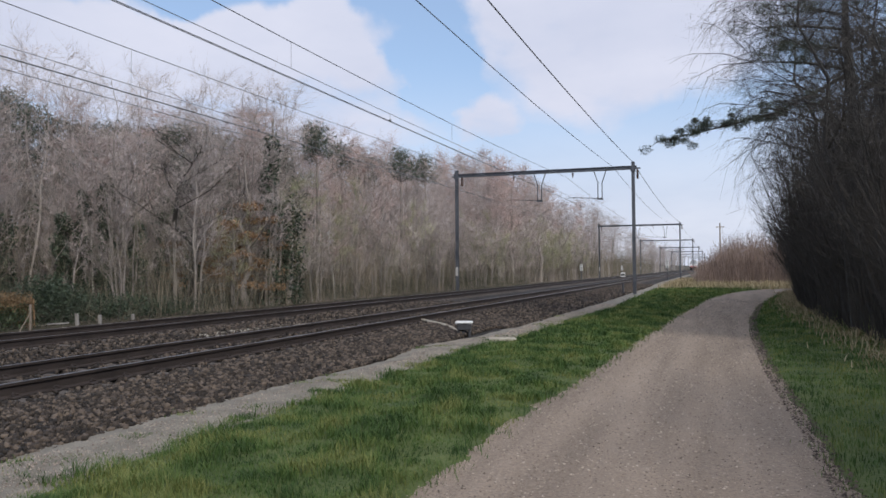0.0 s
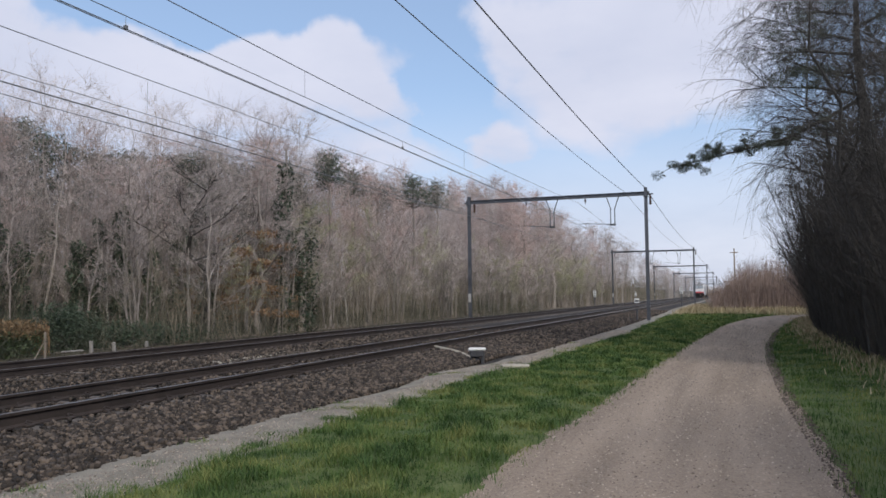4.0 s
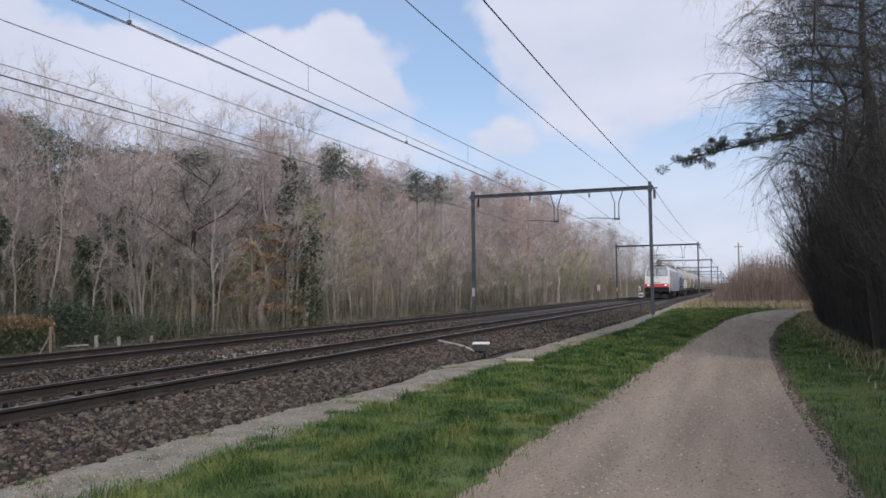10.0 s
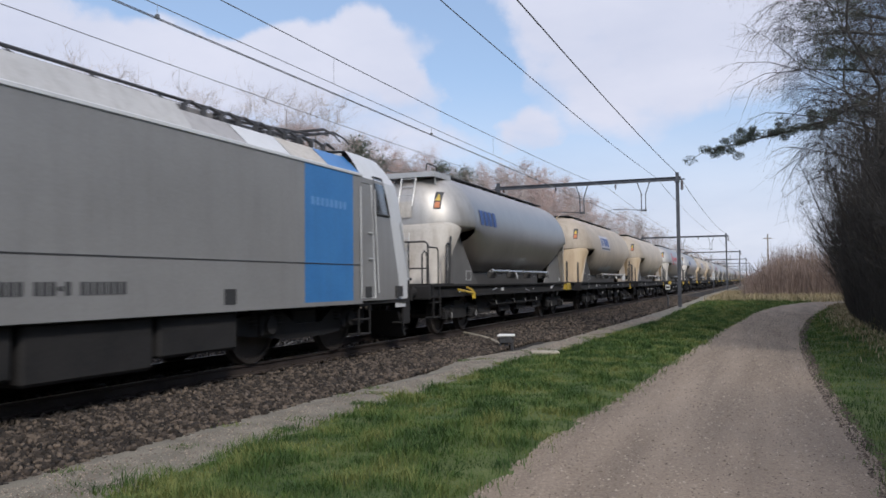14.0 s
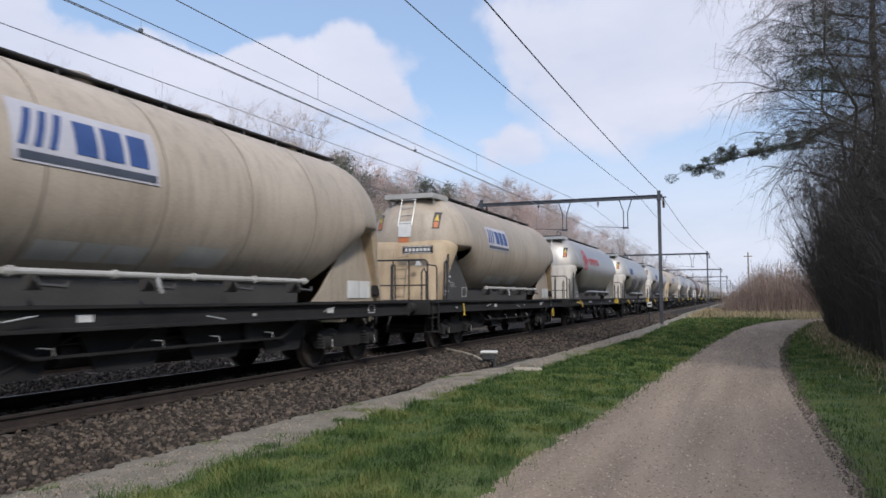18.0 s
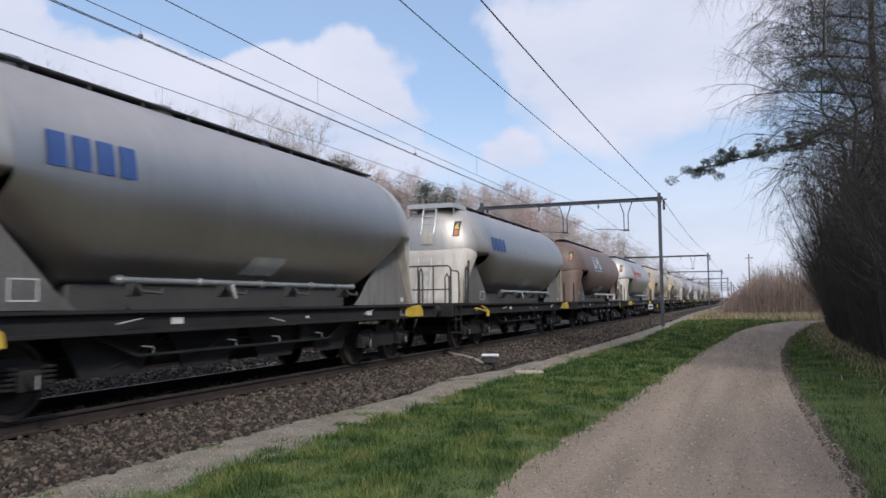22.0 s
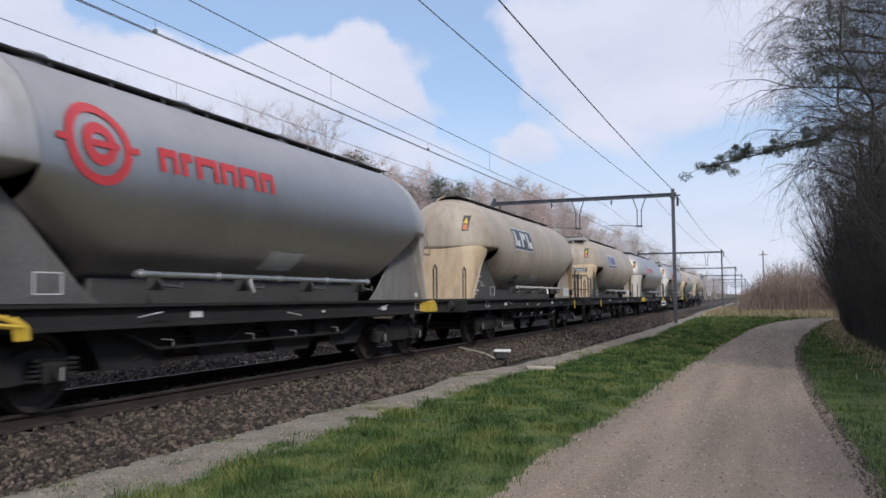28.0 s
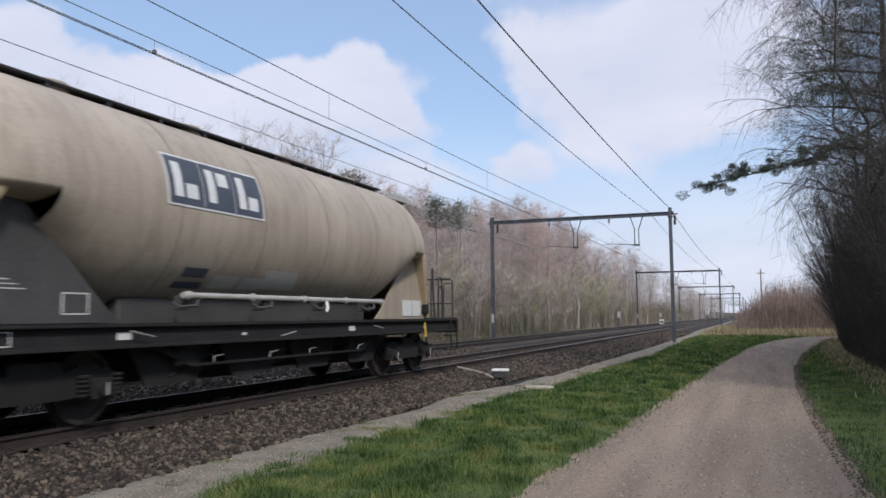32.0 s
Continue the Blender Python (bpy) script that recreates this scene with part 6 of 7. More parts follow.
    b = Builder().tube([(0.42, jf - 0.2, 4.28), (0.42, jf - 0.3, 4.40), (0.42, jf - 0.9, 4.40), (0.42, jf - 1.0, 4.2)], 0.02, 6)
    part("top_rail", b, "dark_steel", w)
    # end ladder
    b = Builder()
    y0, y1 = sf - 0.48, jf - 1.12
    def front(z):
        return y0 + 0.3 + (y1 - y0 - 0.3) * (z - 2.6) / 1.45
    for x in (0.20, -0.20):
        b.tube([(x, front(3.25), 3.25), (x, y1, 4.05), (x, y1, 4.16)], 0.018, 6)
    for k in range(4):
        z = 3.32 + 0.22 * k
        b.tube([(0.20, front(z), z), (-0.20, front(z), z)], 0.012, 6)
    part("ladder", b, "ladder", w, "light metal end ladder")
    b = Builder()
    for x in (0.20, -0.20):
        b.tube([(x, y0 + 0.08, 1.25), (x, y0 + 0.36, 2.55)], 0.014, 6)
    for k in range(5):
        z = 1.40 + 0.25 * k
        y = y0 + 0.08 + 0.28 * (z - 1.25) / 1.3
        b.tube([(0.20, y, z), (-0.20, y, z)], 0.012, 6)
    part("lower_rungs", b, "ladder" if livery == "silver" else "saddle_" + livery, w, "rungs on the end housing")
    part("ladder_guard", Builder().grid(2, 3, lambda u, v: tk.nose(-0.19 + 0.38 * u, 2.95 + 0.42 * v, -1, 0.03)), "white_paint" if livery != "silver" else "saddle_silver", w, "pale notice board below the ladder")
    if livery != "silver":
        part("notice", Builder().grid(2, 1, lambda u, v: tk.nose(-0.17 + 0.3 * u, 2.80 + 0.13 * v, -1, 0.03)), "orange", w, "orange notice under the ladder")
        banner = part("banner", Builder().box(0.15, 1.0, y0 + 0.08, y0 + 0.10, 2.46, 2.66), "dark_steel", w, "dark banner plate on the end housing")
        b = Builder().box(0.19, 0.96, y0 + 0.074, y0 + 0.078, 2.47, 2.485).box(0.19, 0.96, y0 + 0.074, y0 + 0.078, 2.635, 2.65)
        for k in range(7):
            b.box(0.22 + 0.105 * k, 0.295 + 0.105 * k, y0 + 0.074, y0 + 0.078, 2.52, 2.60)
        part("banner_marks", b, "sign_white", banner, "white border and bars")
        part("triangle", Builder().prism([(0.50, 2.15), (0.70, 2.15), (0.60, 2.34)], "y", y0 + 0.06, y0 + 0.07), "sign_white", w, "white triangle mark")
    for sx in (-1, 1):
        part("corner_post", Builder().tube([(sx * 1.24, sf - 0.02, 1.24), (sx * 1.24, sf + 0.1, 2.45)], 0.03, 6), "rubber", w, "tall dark post beside the end housing")
        part("edge_beam", Builder().tube([(sx * 1.10, sr + 0.02, 1.25), (sx * 1.16, sr - 0.40, 2.1), (sx * 1.22, sr - 0.72, 2.72)], 0.045, 6), ("saddle_" if livery == "silver" else "tank_") + livery, w, "slanting edge beam of the end housing")
    b = Builder().tube([(-0.20, y1 - 0.02, 4.1), (-0.45, y1 + 0.1, 4.0), (-0.52, y1 + 0.2, 3.75)], 0.014, 6)
    part("grab_rail", b, "ladder", w)
    # deck, rails and steps at the ladder end
    part("deck", Builder().box(-1.32, 1.32, 0.62, sf + 0.1, 1.22, 1.26, 0.008), "frame", w)
    b = Builder().tube([(1.22, 0.70, 1.25), (1.22, 0.70, 2.18), (1.15, 0.70, 2.25), (-1.15, 0.70, 2.25), (-1.22, 0.70, 2.18), (-1.22, 0.70, 1.25)], 0.024, 6)
    b.tube([(1.22, 0.70, 1.62), (-1.22, 0.70, 1.62)], 0.02, 6)
    for x in (-0.62, 0.28, 0.72):
        b.tube([(x, 0.70, 1.25), (x, 0.70, 2.25)], 0.02, 6)
    b.tube([(1.22, 0.70, 2.12), (1.22, 1.25, 2.12), (1.22, 1.32, 2.05), (1.22, 1.32, 1.25)], 0.02, 6)
    b.tube([(-1.22, 0.70, 2.12), (-1.22, 1.25, 2.12), (-1.22, 1.32, 2.05), (-1.22, 1.32, 1.25)], 0.02, 6)
    part("end_railing", b, "rubber", w, "black tubular end railing")
    for s in (-1, 1):
        b = Builder().tube([(s * 1.30, sf - 0.35, 1.25), (s * 1.30, sf - 0.35, 2.15)] + [(s * 1.30, sf - 0.35 + 0.10 * (1 - math.cos(a)), 2.15 + 0.10 * math.sin(a)) for a in (0.5, 1.0, 1.57, 2.1, 2.7)] + [(s * 1.30, sf - 0.15, 2.15), (s * 1.30, sf - 0.15, 1.25)], 0.02, 6)
        part("side_handrail", b, "rubber", w)
        b = Builder().tube([(s * 1.0, 0.85, 1.25), (s * 1.0, 0.85, 1.95), (s * 1.0, 1.0, 2.05), (s * 1.0, 1.15, 1.95), (s * 1.0, 1.15, 1.25)], 0.02, 6)
        part("side_handrail", b, "rubber", w)
        b = Builder()
        for z in (0.45, 0.80):
            b.box(s * 1.12, s * 1.36, 0.70, 1.15, z, z + 0.03, 0.006)
        for y in (0.72, 1.13):
            b.tube([(s * 1.34, y, 1.2), (s * 1.34, y, 0.45)], 0.018, 6)
        part("step", b, "frame", w)
        # far-end post and pipe hoop
        b = Builder().tube([(s * 1.1, LW - 0.9, 1.25), (s * 1.1, LW - 0.9, 2.0), (s * 1.1, LW - 1.0, 2.1), (s * 1.1, LW - 1.1, 2.0), (s * 1.1, LW - 1.1, 1.25)], 0.02, 6)
        part("side_handrail", b, "rubber", w)
    b = Builder().tube([(0.05, jr + 0.5, 4.28), (0.05, jr + 1.1, 4.12), (0.1, jr + 1.62, 3.5), (0.15, jr + 1.72, 2.9), (0.15, sr + 0.1, 2.55)], 0.022, 6)
    part("vent_hose", b, "pipe" if livery == "silver" else "saddle_beige", w)
    # underframe
    for s in (-1, 1):
        web = ((1.34, 0.93), (1.34, 0.97), (1.265, 0.97), (1.265, 1.19), (1.34, 1.19), (1.34, 1.23), (1.20, 1.23), (1.20, 1.19), (1.245, 1.19), (1.245, 0.97), (1.20, 0.97), (1.20, 0.93))
        b = Builder().prism([(s * px, pz) for px, pz in web], "y", 0.62, LW - 0.62)
        part("solebar", b, "frame", w, "long black side beam")
        for k in range(4):
            m = Builder()
            y = 2.6 + 3.1 * k + 0.37 * (k % 3)
            m.box(s * 1.268, s * 1.271, y, y + 0.10 + 0.14 * (k % 2), 1.03, 1.07 + 0.05 * (k % 2))
            part("stencil", m, "sign_white", w, "small white stencilled mark")
        fr = Builder()
        for q in ((0, 0.02, 1.0, 1.16), (0.28, 0.30, 1.0, 1.16), (0, 0.30, 1.0, 1.012), (0, 0.30, 1.148, 1.16)):
            fr.box(s * 1.268, s * 1.271, LW - 2.6 + q[0], LW - 2.6 + q[1], q[2], q[3])
        part("frame_mark", fr, "sign_white", w, "white outlined box")
    b = Builder()
    for y in (0.62, LW - 0.62):
        b.box(-1.32, 1.32, y - 0.05, y + 0.05, 0.88, 1.22, 0.02)
    b.box(-0.30, -0.10, 0.6, LW - 0.6, 0.85, 1.15)
    b.box(0.10, 0.30, 0.6, LW - 0.6, 0.85, 1.15)
    for k in range(5):
        b.box(-1.25, 1.25, 3.2 + 2.4 * k, 3.35 + 2.4 * k, 0.95, 1.15)
    part("centre_frame", b, "frame", w)
    part("deck", Builder().box(-1.30, 1.30, sr - 0.1, LW - 0.62, 1.215, 1.25, 0.008), "frame", w)
    part("floor_plate", Builder().box(-1.15, 1.15, sf, sr, 1.16, 1.20), "frame", w)
    for k, (y, x, r, l) in enumerate(((6.2, 0.7, 0.2, 0.9), (9.3, -0.6, 0.17, 0.7), (8.0, 0.75, 0.14, 0.5), (10.3, 0.8, 0.16, 0.6))):
        part("brake_cylinder", Builder().tube([(x, y, 0.68), (x, y + l, 0.68)], r, 14), "frame", w)
    for x, y, l, z0 in ((0.35, 4.8, 0.9, 0.62), (-0.8, 5.2, 0.8, 0.60), (0.72, 7.2, 0.5, 0.58), (-0.7, 8.0, 0.9, 0.55), (0.1, 8.6, 0.7, 0.62), (0.85, 9.6, 0.45, 0.60), (-0.85, 10.4, 0.5, 0.62)):
        part("equipment_box", Builder().box(x - 0.28, x + 0.28, y, y + l, z0, 0.96, 0.04), "frame", w)
    # skirt between tank and deck, in the near-black of the inscription boards
    part("hopper_skirt", Builder().box(-0.8, 0.8, jf + 1.3, jr - 1.5, 1.20, 1.56, 0.03), "gusset_dark", w, "near-black panel between tank and deck")
    for s in (-1, 1):
        b = Builder()
        for c in (5.3, 7.15, 9.0, 10.85):
            b.prism([(c - 0.85, 0.97), (c - 0.5, 0.40), (c + 0.5, 0.40), (c + 0.85, 0.97)], "x", s * 0.96, s * 1.0)
        tagged(part("hanger_plate", b, "frame", w), kind="stuff")
        for c, d in ((5.0, 0.06), (8.3, -0.06), (11.6, 0.08)):
            part("lever", Builder().tube([(s * 1.36, c, 1.06), (s * 1.36, c + 0.42, 1.06 + d)], 0.009, 5), "ladder", w, "thin pale lever")
        for c in (7.3,):
            part("tap", Builder().tube([(s * 1.34, c, 1.60), (s * 1.38, c, 1.46), (s * 1.38, c + 0.05, 1.38)], 0.03, 6), "ladder", w, "small pale valve tap")
    b = Builder()
    for k in range(4):
        b.box(-0.5, 0.45, 4.75 + 1.75 * k, 6.0 + 1.75 * k, 0.36 + 0.06 * (k % 2), 0.9, 0.05)
    tagged(part("brake_rigging", b, "frame", w), kind="stuff")
    for s in (-1, 1):
        part("truss", Builder().prism([(4.7, 0.95), (5.6, 0.62), (10.6, 0.62), (11.5, 0.95), (11.2, 0.95), (10.55, 0.655), (5.65, 0.655), (4.85, 0.95)], "x", s * 1.10, s * 1.14), "frame", w)
        b = Builder().tube([(s * 0.95, 5.0, 0.78), (s * 0.95, 11.2, 0.74)], 0.022, 6)
        b.tube([(s * 1.0, 5.3, 0.5), (s * 1.0, 6.4, 0.9)], 0.02, 6).tube([(s * 1.0, 10.9, 0.5), (s * 1.0, 9.7, 0.9)], 0.02, 6)
        b.tube([(s * 1.1, 7.0, 0.62), (s * 1.1, 7.5, 0.85)], 0.02, 6)
        part("brake_rod", b, "frame", w)
        for y in (5.6, 7.4, 8.6, 10.0):
            b = Builder().tube([(s * 1.20, y, 0.76), (s * 1.20, y + 0.2, 0.74), (s * 1.20, y + 0.22, 0.66)], 0.008, 5)
            part("lever", b, "ladder", w, "small pale lever")
    wagon_bogie(w, 3.1)
    wagon_bogie(w, LW - 3.1)
    buffers(w, 0.62, -1)
    buffers(w, LW - 0.62, 1)
    for s in (-1, 1):
        if livery == "silver":
            b = Builder()
            for k in range(4):
                b.tube([(s * 1.36, sf + 0.9 + 0.12 * k, 1.16 - 0.02 * k), (s * 1.40, sf + 1.2 + 0.06 * k, 1.06 - 0.02 * k), (s * 1.40, sf + 1.25 + 0.05 * k, 0.86)], 0.022, 6)
            b.tube([(s * 1.38, sf + 0.25, 1.10), (s * 1.40, sf + 1.3, 1.00)], 0.03, 6)
            part("brake_handle", b, "yellow", w, "yellow brake levers")
            b = Builder().prism([(LW - 2.3, 0.96), (LW - 1.65, 0.96), (LW - 1.65, 1.08), (LW - 1.8, 1.22), (LW - 2.3, 1.18)], "x", s * 1.27, s * 1.42)
            part("chock_box", b, "yellow", w, "yellow wedge-shaped box")
        else:
            b = Builder().ring([(s * 1.36, LW - 2.6 + 0.15 * math.cos(a), 0.72 + 0.15 * math.sin(a)) for a in (2 * math.pi * k / 20 for k in range(20))], 0.022, 6)
            b.tube([(s * 1.34, LW - 2.70, 0.62), (s * 1.34, LW - 2.50, 0.82)], 0.018, 6)
            part("handwheel", b, "yellow", w, "yellow handbrake wheel")
            b = Builder().tube([(s * 1.38, sf + 0.9, 1.15), (s * 1.40, sf + 0.9, 0.88), (s * 1.40, sf + 0.82, 0.83)], 0.02, 6).tube([(s * 1.40, sf + 0.9, 0.87), (s * 1.40, sf + 0.98, 0.83)], 0.02, 6)
            part("tie_down_hook", b, "yellow", w, "yellow tie-down hook")
    return w, tk


def markings(w, tk, ladder_first, logo, extra):
    """Logo shapes and graffiti on the flank that faces the path, laid out from the leading end."""
    side = 1 if ladder_first else -1

    def yy(v):
        return v if ladder_first else LW - v

    def decals(rs, mat, name, label, off):
        return decal(tk, [(yy(a), yy(b), z0, z1, (r[0] if r else 0.0) * (1 if ladder_first else -1)) for a, b, z0, z1, *r in rs], side, mat, w, name, label, off)

    def rects(rs, mat, name, label, off):
        for r in rs:
            decals([r], mat, name, label, off)
    if logo in ("ring", "ring_small"):
        c, g, first = (4.30, 1.0, 5.28) if logo == "ring" else (3.85, 0.64, 4.70)
        for r0, r1 in ((0.38, 0.50), (0.13, 0.26)):
            ring_decal(tk, yy(c), 3.10, r0 * g, r1 * g, side, "logo_red", w, "emblem", "red ring emblem")
        for q in ((-0.62, -0.46), (0.46, 0.62), (-0.12, 0.3)):
            rects([(c + q[0] * g, c + q[1] * g, 3.10 - 0.04 * g, 3.10 + 0.04 * g)], "logo_red", "emblem", "red bar of the emblem", 0.016)
        rs, a, g = [], first, (1 + g) / 2 if g < 1 else 1.0
        for wd in (0.34, 0.22, 0.46, 0.36, 0.46, 0.34):
            wd *= g
            t, lo, hi = 0.10 * g, 3.08 - 0.16 * g, 3.08 + 0.16 * g
            rs += [(a, a + t, lo, hi), (a + t, a + wd, hi - 0.11 * g, hi)]
            if wd > 0.3 * g:
                rs += [(a + wd - t, a + wd, lo, hi - 0.11 * g)]
            a += wd + 0.075 * g
        rects(rs, "logo_red", "logo", "row of red bars", 0.012)
    elif logo == "blocks":
        rects([(3.86 + 0.36 * k, 3.86 + 0.36 * k + 0.27, 2.84, 3.24, 0.03) for k in range(4)], "logo_blue", "logo", "row of four blue bars", 0.012)
    elif logo in ("panel", "framed"):
        a = 5.0 if ladder_first else 4.7
        if logo == "panel":
            rects([(a, a + 2.2, 2.76, 3.44)], "logo_pale", "logo_panel", "pale rectangular panel", 0.012)
            rects([(a + 0.07 + 0.2 * k, a + 0.17 + 0.2 * k, 2.94, 3.36, 0.14) for k in range(3)] + [(a + 0.85 + 0.42 * k, a + 1.18 + 0.42 * k, 2.95, 3.34) for k in range(3)],
                  "logo_blue", "logo", "blue bars", 0.018)
            rects([(a + 0.07, a + 2.15, 2.79, 2.88)], "logo_navy", "logo", "dark strip", 0.018)
        else:
            rects([(a, a + 2.15, 2.78, 3.48)], "sign_white", "logo_panel", "white-edged panel", 0.012)
            rects([(a + 0.04 + 0.695 * k, a + 0.72 + 0.695 * k, 2.81, 3.45) for k in range(3)], "logo_navy", "logo", "slate squares", 0.018)
            rects([(a + 0.13 + 0.695 * k, a + 0.30 + 0.695 * k, 2.90, 3.37) for k in range(3)] + [(a + 0.36 + 0.695 * k, a + 0.60 + 0.695 * k, 2.90 + 0.26 * (k % 2), 3.10 + 0.26 * (k % 2)) for k in range(3)],
                  "sign_white", "logo", "white blocks", 0.024)
        if logo == "panel":
            rects([(5.5, 6.12, 1.76, 1.98, 0.05), (6.18, 6.62, 1.76, 1.98, 0.05), (6.68, 7.3, 1.76, 1.98, 0.05)], "pale_plate", "tank_plate", "pale information plate", 0.013)
        else:
            rects([(a + 0.6, a + 1.2, 1.72, 1.81), (a + 0.65, a + 1.15, 1.87, 2.0)], "logo_navy", "tank_plate", "dark faded plate", 0.013)
            rects([(a + 1.35, a + 1.95, 1.74, 1.92), (a + 2.05, a + 2.6, 1.74, 1.92)], "pale_plate", "tank_plate", "pale information plate", 0.013)
    rnd = random.Random(len(extra) + int(tk.jf * 10))
    if extra == "teal_tag":
        rs = []
        for k in range(8):
            a = 7.3 + 0.52 * k
            h = 0.75 + 0.2 * rnd.random()
            rs += [(a, a + 0.17, 1.85, 1.85 + h, 0.15), (a, a + 0.44, 1.85 + h * rnd.random(), 1.85 + h * 0.5 + 0.22, 0.05), (a + 0.25, a + 0.42, 1.92, 1.85 + h, -0.1)]
        tagged(decals(rs, "teal", "graffiti", "teal spray-painted graffiti", 0.013), kind="stuff")
        tagged(decals([(a, b, z0 - 0.05, z0, s) for a, b, z0, z1, s in rs[::2]], "sign_white", "graffiti", "white graffiti outline", 0.017), kind="stuff")
    if extra == "ink_tag":
        rs = []
        for k in range(11):
            a = 4.9 + 0.42 * k + 1.2 * (k > 5)
            z, h = 1.78 + 0.12 * rnd.random(), 0.75 + 0.3 * rnd.random()
            for q in range(3):
                u = a + 0.13 * q + 0.05 * rnd.random()
                rs.append((u, u + 0.05 + 0.04 * rnd.random(), z - 0.1 * rnd.random(), z + h * (0.6 + 0.4 * rnd.random()), 0.16 * rnd.random() - 0.06))
            for q in range(3):
                v = z + h * (q + rnd.random()) / 3
                rs.append((a + 0.1 * rnd.random(), a + 0.26 + 0.12 * rnd.random(), v, v + 0.05 + 0.04 * rnd.random(), 0.03))
        tagged(decals(rs, "logo_faded", "graffiti", "faded dark blue spray-painted graffiti", 0.013), kind="stuff")
    if extra == "scribble":
        rs = []
        for k in range(6):
            a, h = 4.75 + 0.38 * k, 0.35 + 0.2 * rnd.random()
            rs += [(a, a + 0.035, 2.05, 2.05 + h, 0.12), (a + 0.1, a + 0.3, 2.1 + 0.2 * rnd.random(), 2.2 + 0.2 * rnd.random(), -0.06), (a + 0.26, a + 0.29, 2.05, 2.0 + h, -0.10)]
        tagged(decals(rs, "ink", "graffiti", "thin black scribble", 0.013), kind="stuff")


FIRST, PITCH = 18.95, 16.26          # leading end of the first wagon behind the nose, and the wagon spacing
# livery, ladder end first, logo, extras
CONSIST = (
    ("silver", True, "blocks", ""), ("beige", False, "panel", ""), ("beige", False, "", ""), ("silver", False, "ring", ""),
    ("silver", True, "blocks", ""), ("beige", True, "panel", ""), ("beige", True, "panel", ""), ("silver", True, "ring", ""),
    ("silver", True, "blocks", "ink_tag"), ("silver", True, "blocks", "ink_tag"), ("beige", False, "panel", ""), ("silver", True, "blocks", ""),
    ("silver", True, "blocks", ""), ("brown", False, "framed", ""), ("silver", False, "ring", ""), ("beige", False, "framed", ""),
    ("beige", True, "framed", "scribble"), ("silver", False, "ring", ""), ("silver", True, "ring", ""), ("silver", False, "ring", ""),
    ("silver", True, "ring", ""), ("beige", False, "framed", ""), ("beige", True, "panel", ""), ("silver", False, "ring_small", ""),
    ("silver", True, "ring", ""), ("beige", True, "panel", "teal_tag"), ("beige", False, "framed", ""),
)
LABELS = {"silver": "silver silo wagon with %s on black bogies", "beige": "dusty beige silo wagon with %s and ochre ends",
          "brown": "dirty red-brown silo wagon with %s"}
LOGOS = {"ring": "a red ring emblem", "ring_small": "a red ring emblem", "blocks": "blue logo blocks", "panel": "a pale blue-marked panel", "framed": "a white-framed panel", "": "plain flanks"}


def build_wagons():
    shape = {"silver": (3.45, 2.0, LW - 2.9, LW - 1.6), "beige": (3.5, 2.0, LW - 3.05, LW - 1.7), "brown": (3.5, 2.0, LW - 3.05, LW - 1.7)}
    made, out = {}, []
    for i, (livery, first, logo, extra) in enumerate(CONSIST):
        s = FIRST + PITCH * i
        if livery not in made:
            w, tk = build_wagon(livery, *shape[livery], "")
            made[livery] = (w, tk, [o for o in (w, *w.children_recursive)])
        w0, tk, _ = made[livery]
        w = copy_thing(w0, Matrix())
        label = LABELS[livery] % LOGOS[logo]
        if i not in (6, 15):
            for o in [q for q in w.children if q.name.startswith("handwheel")]:
                bpy.data.objects.remove(o)
        if extra == "teal_tag":
            label = "dusty beige silo wagon with teal graffiti on its flank"
        elif extra == "ink_tag":
            label = "silver aluminium silo wagon with scribbled graffiti on its flank"
        tagged(w, label)
        markings(w, tk, first, logo, extra)
        turn = Matrix() if first else Matrix.Translation((0, LW, 0)) @ Matrix.Rotation(math.pi, 4, "Z")
        out.append((w, s, turn))
    for w0, tk, obs in made.values():
        for o in reversed(obs):
            bpy.data.objects.remove(o)
    return out


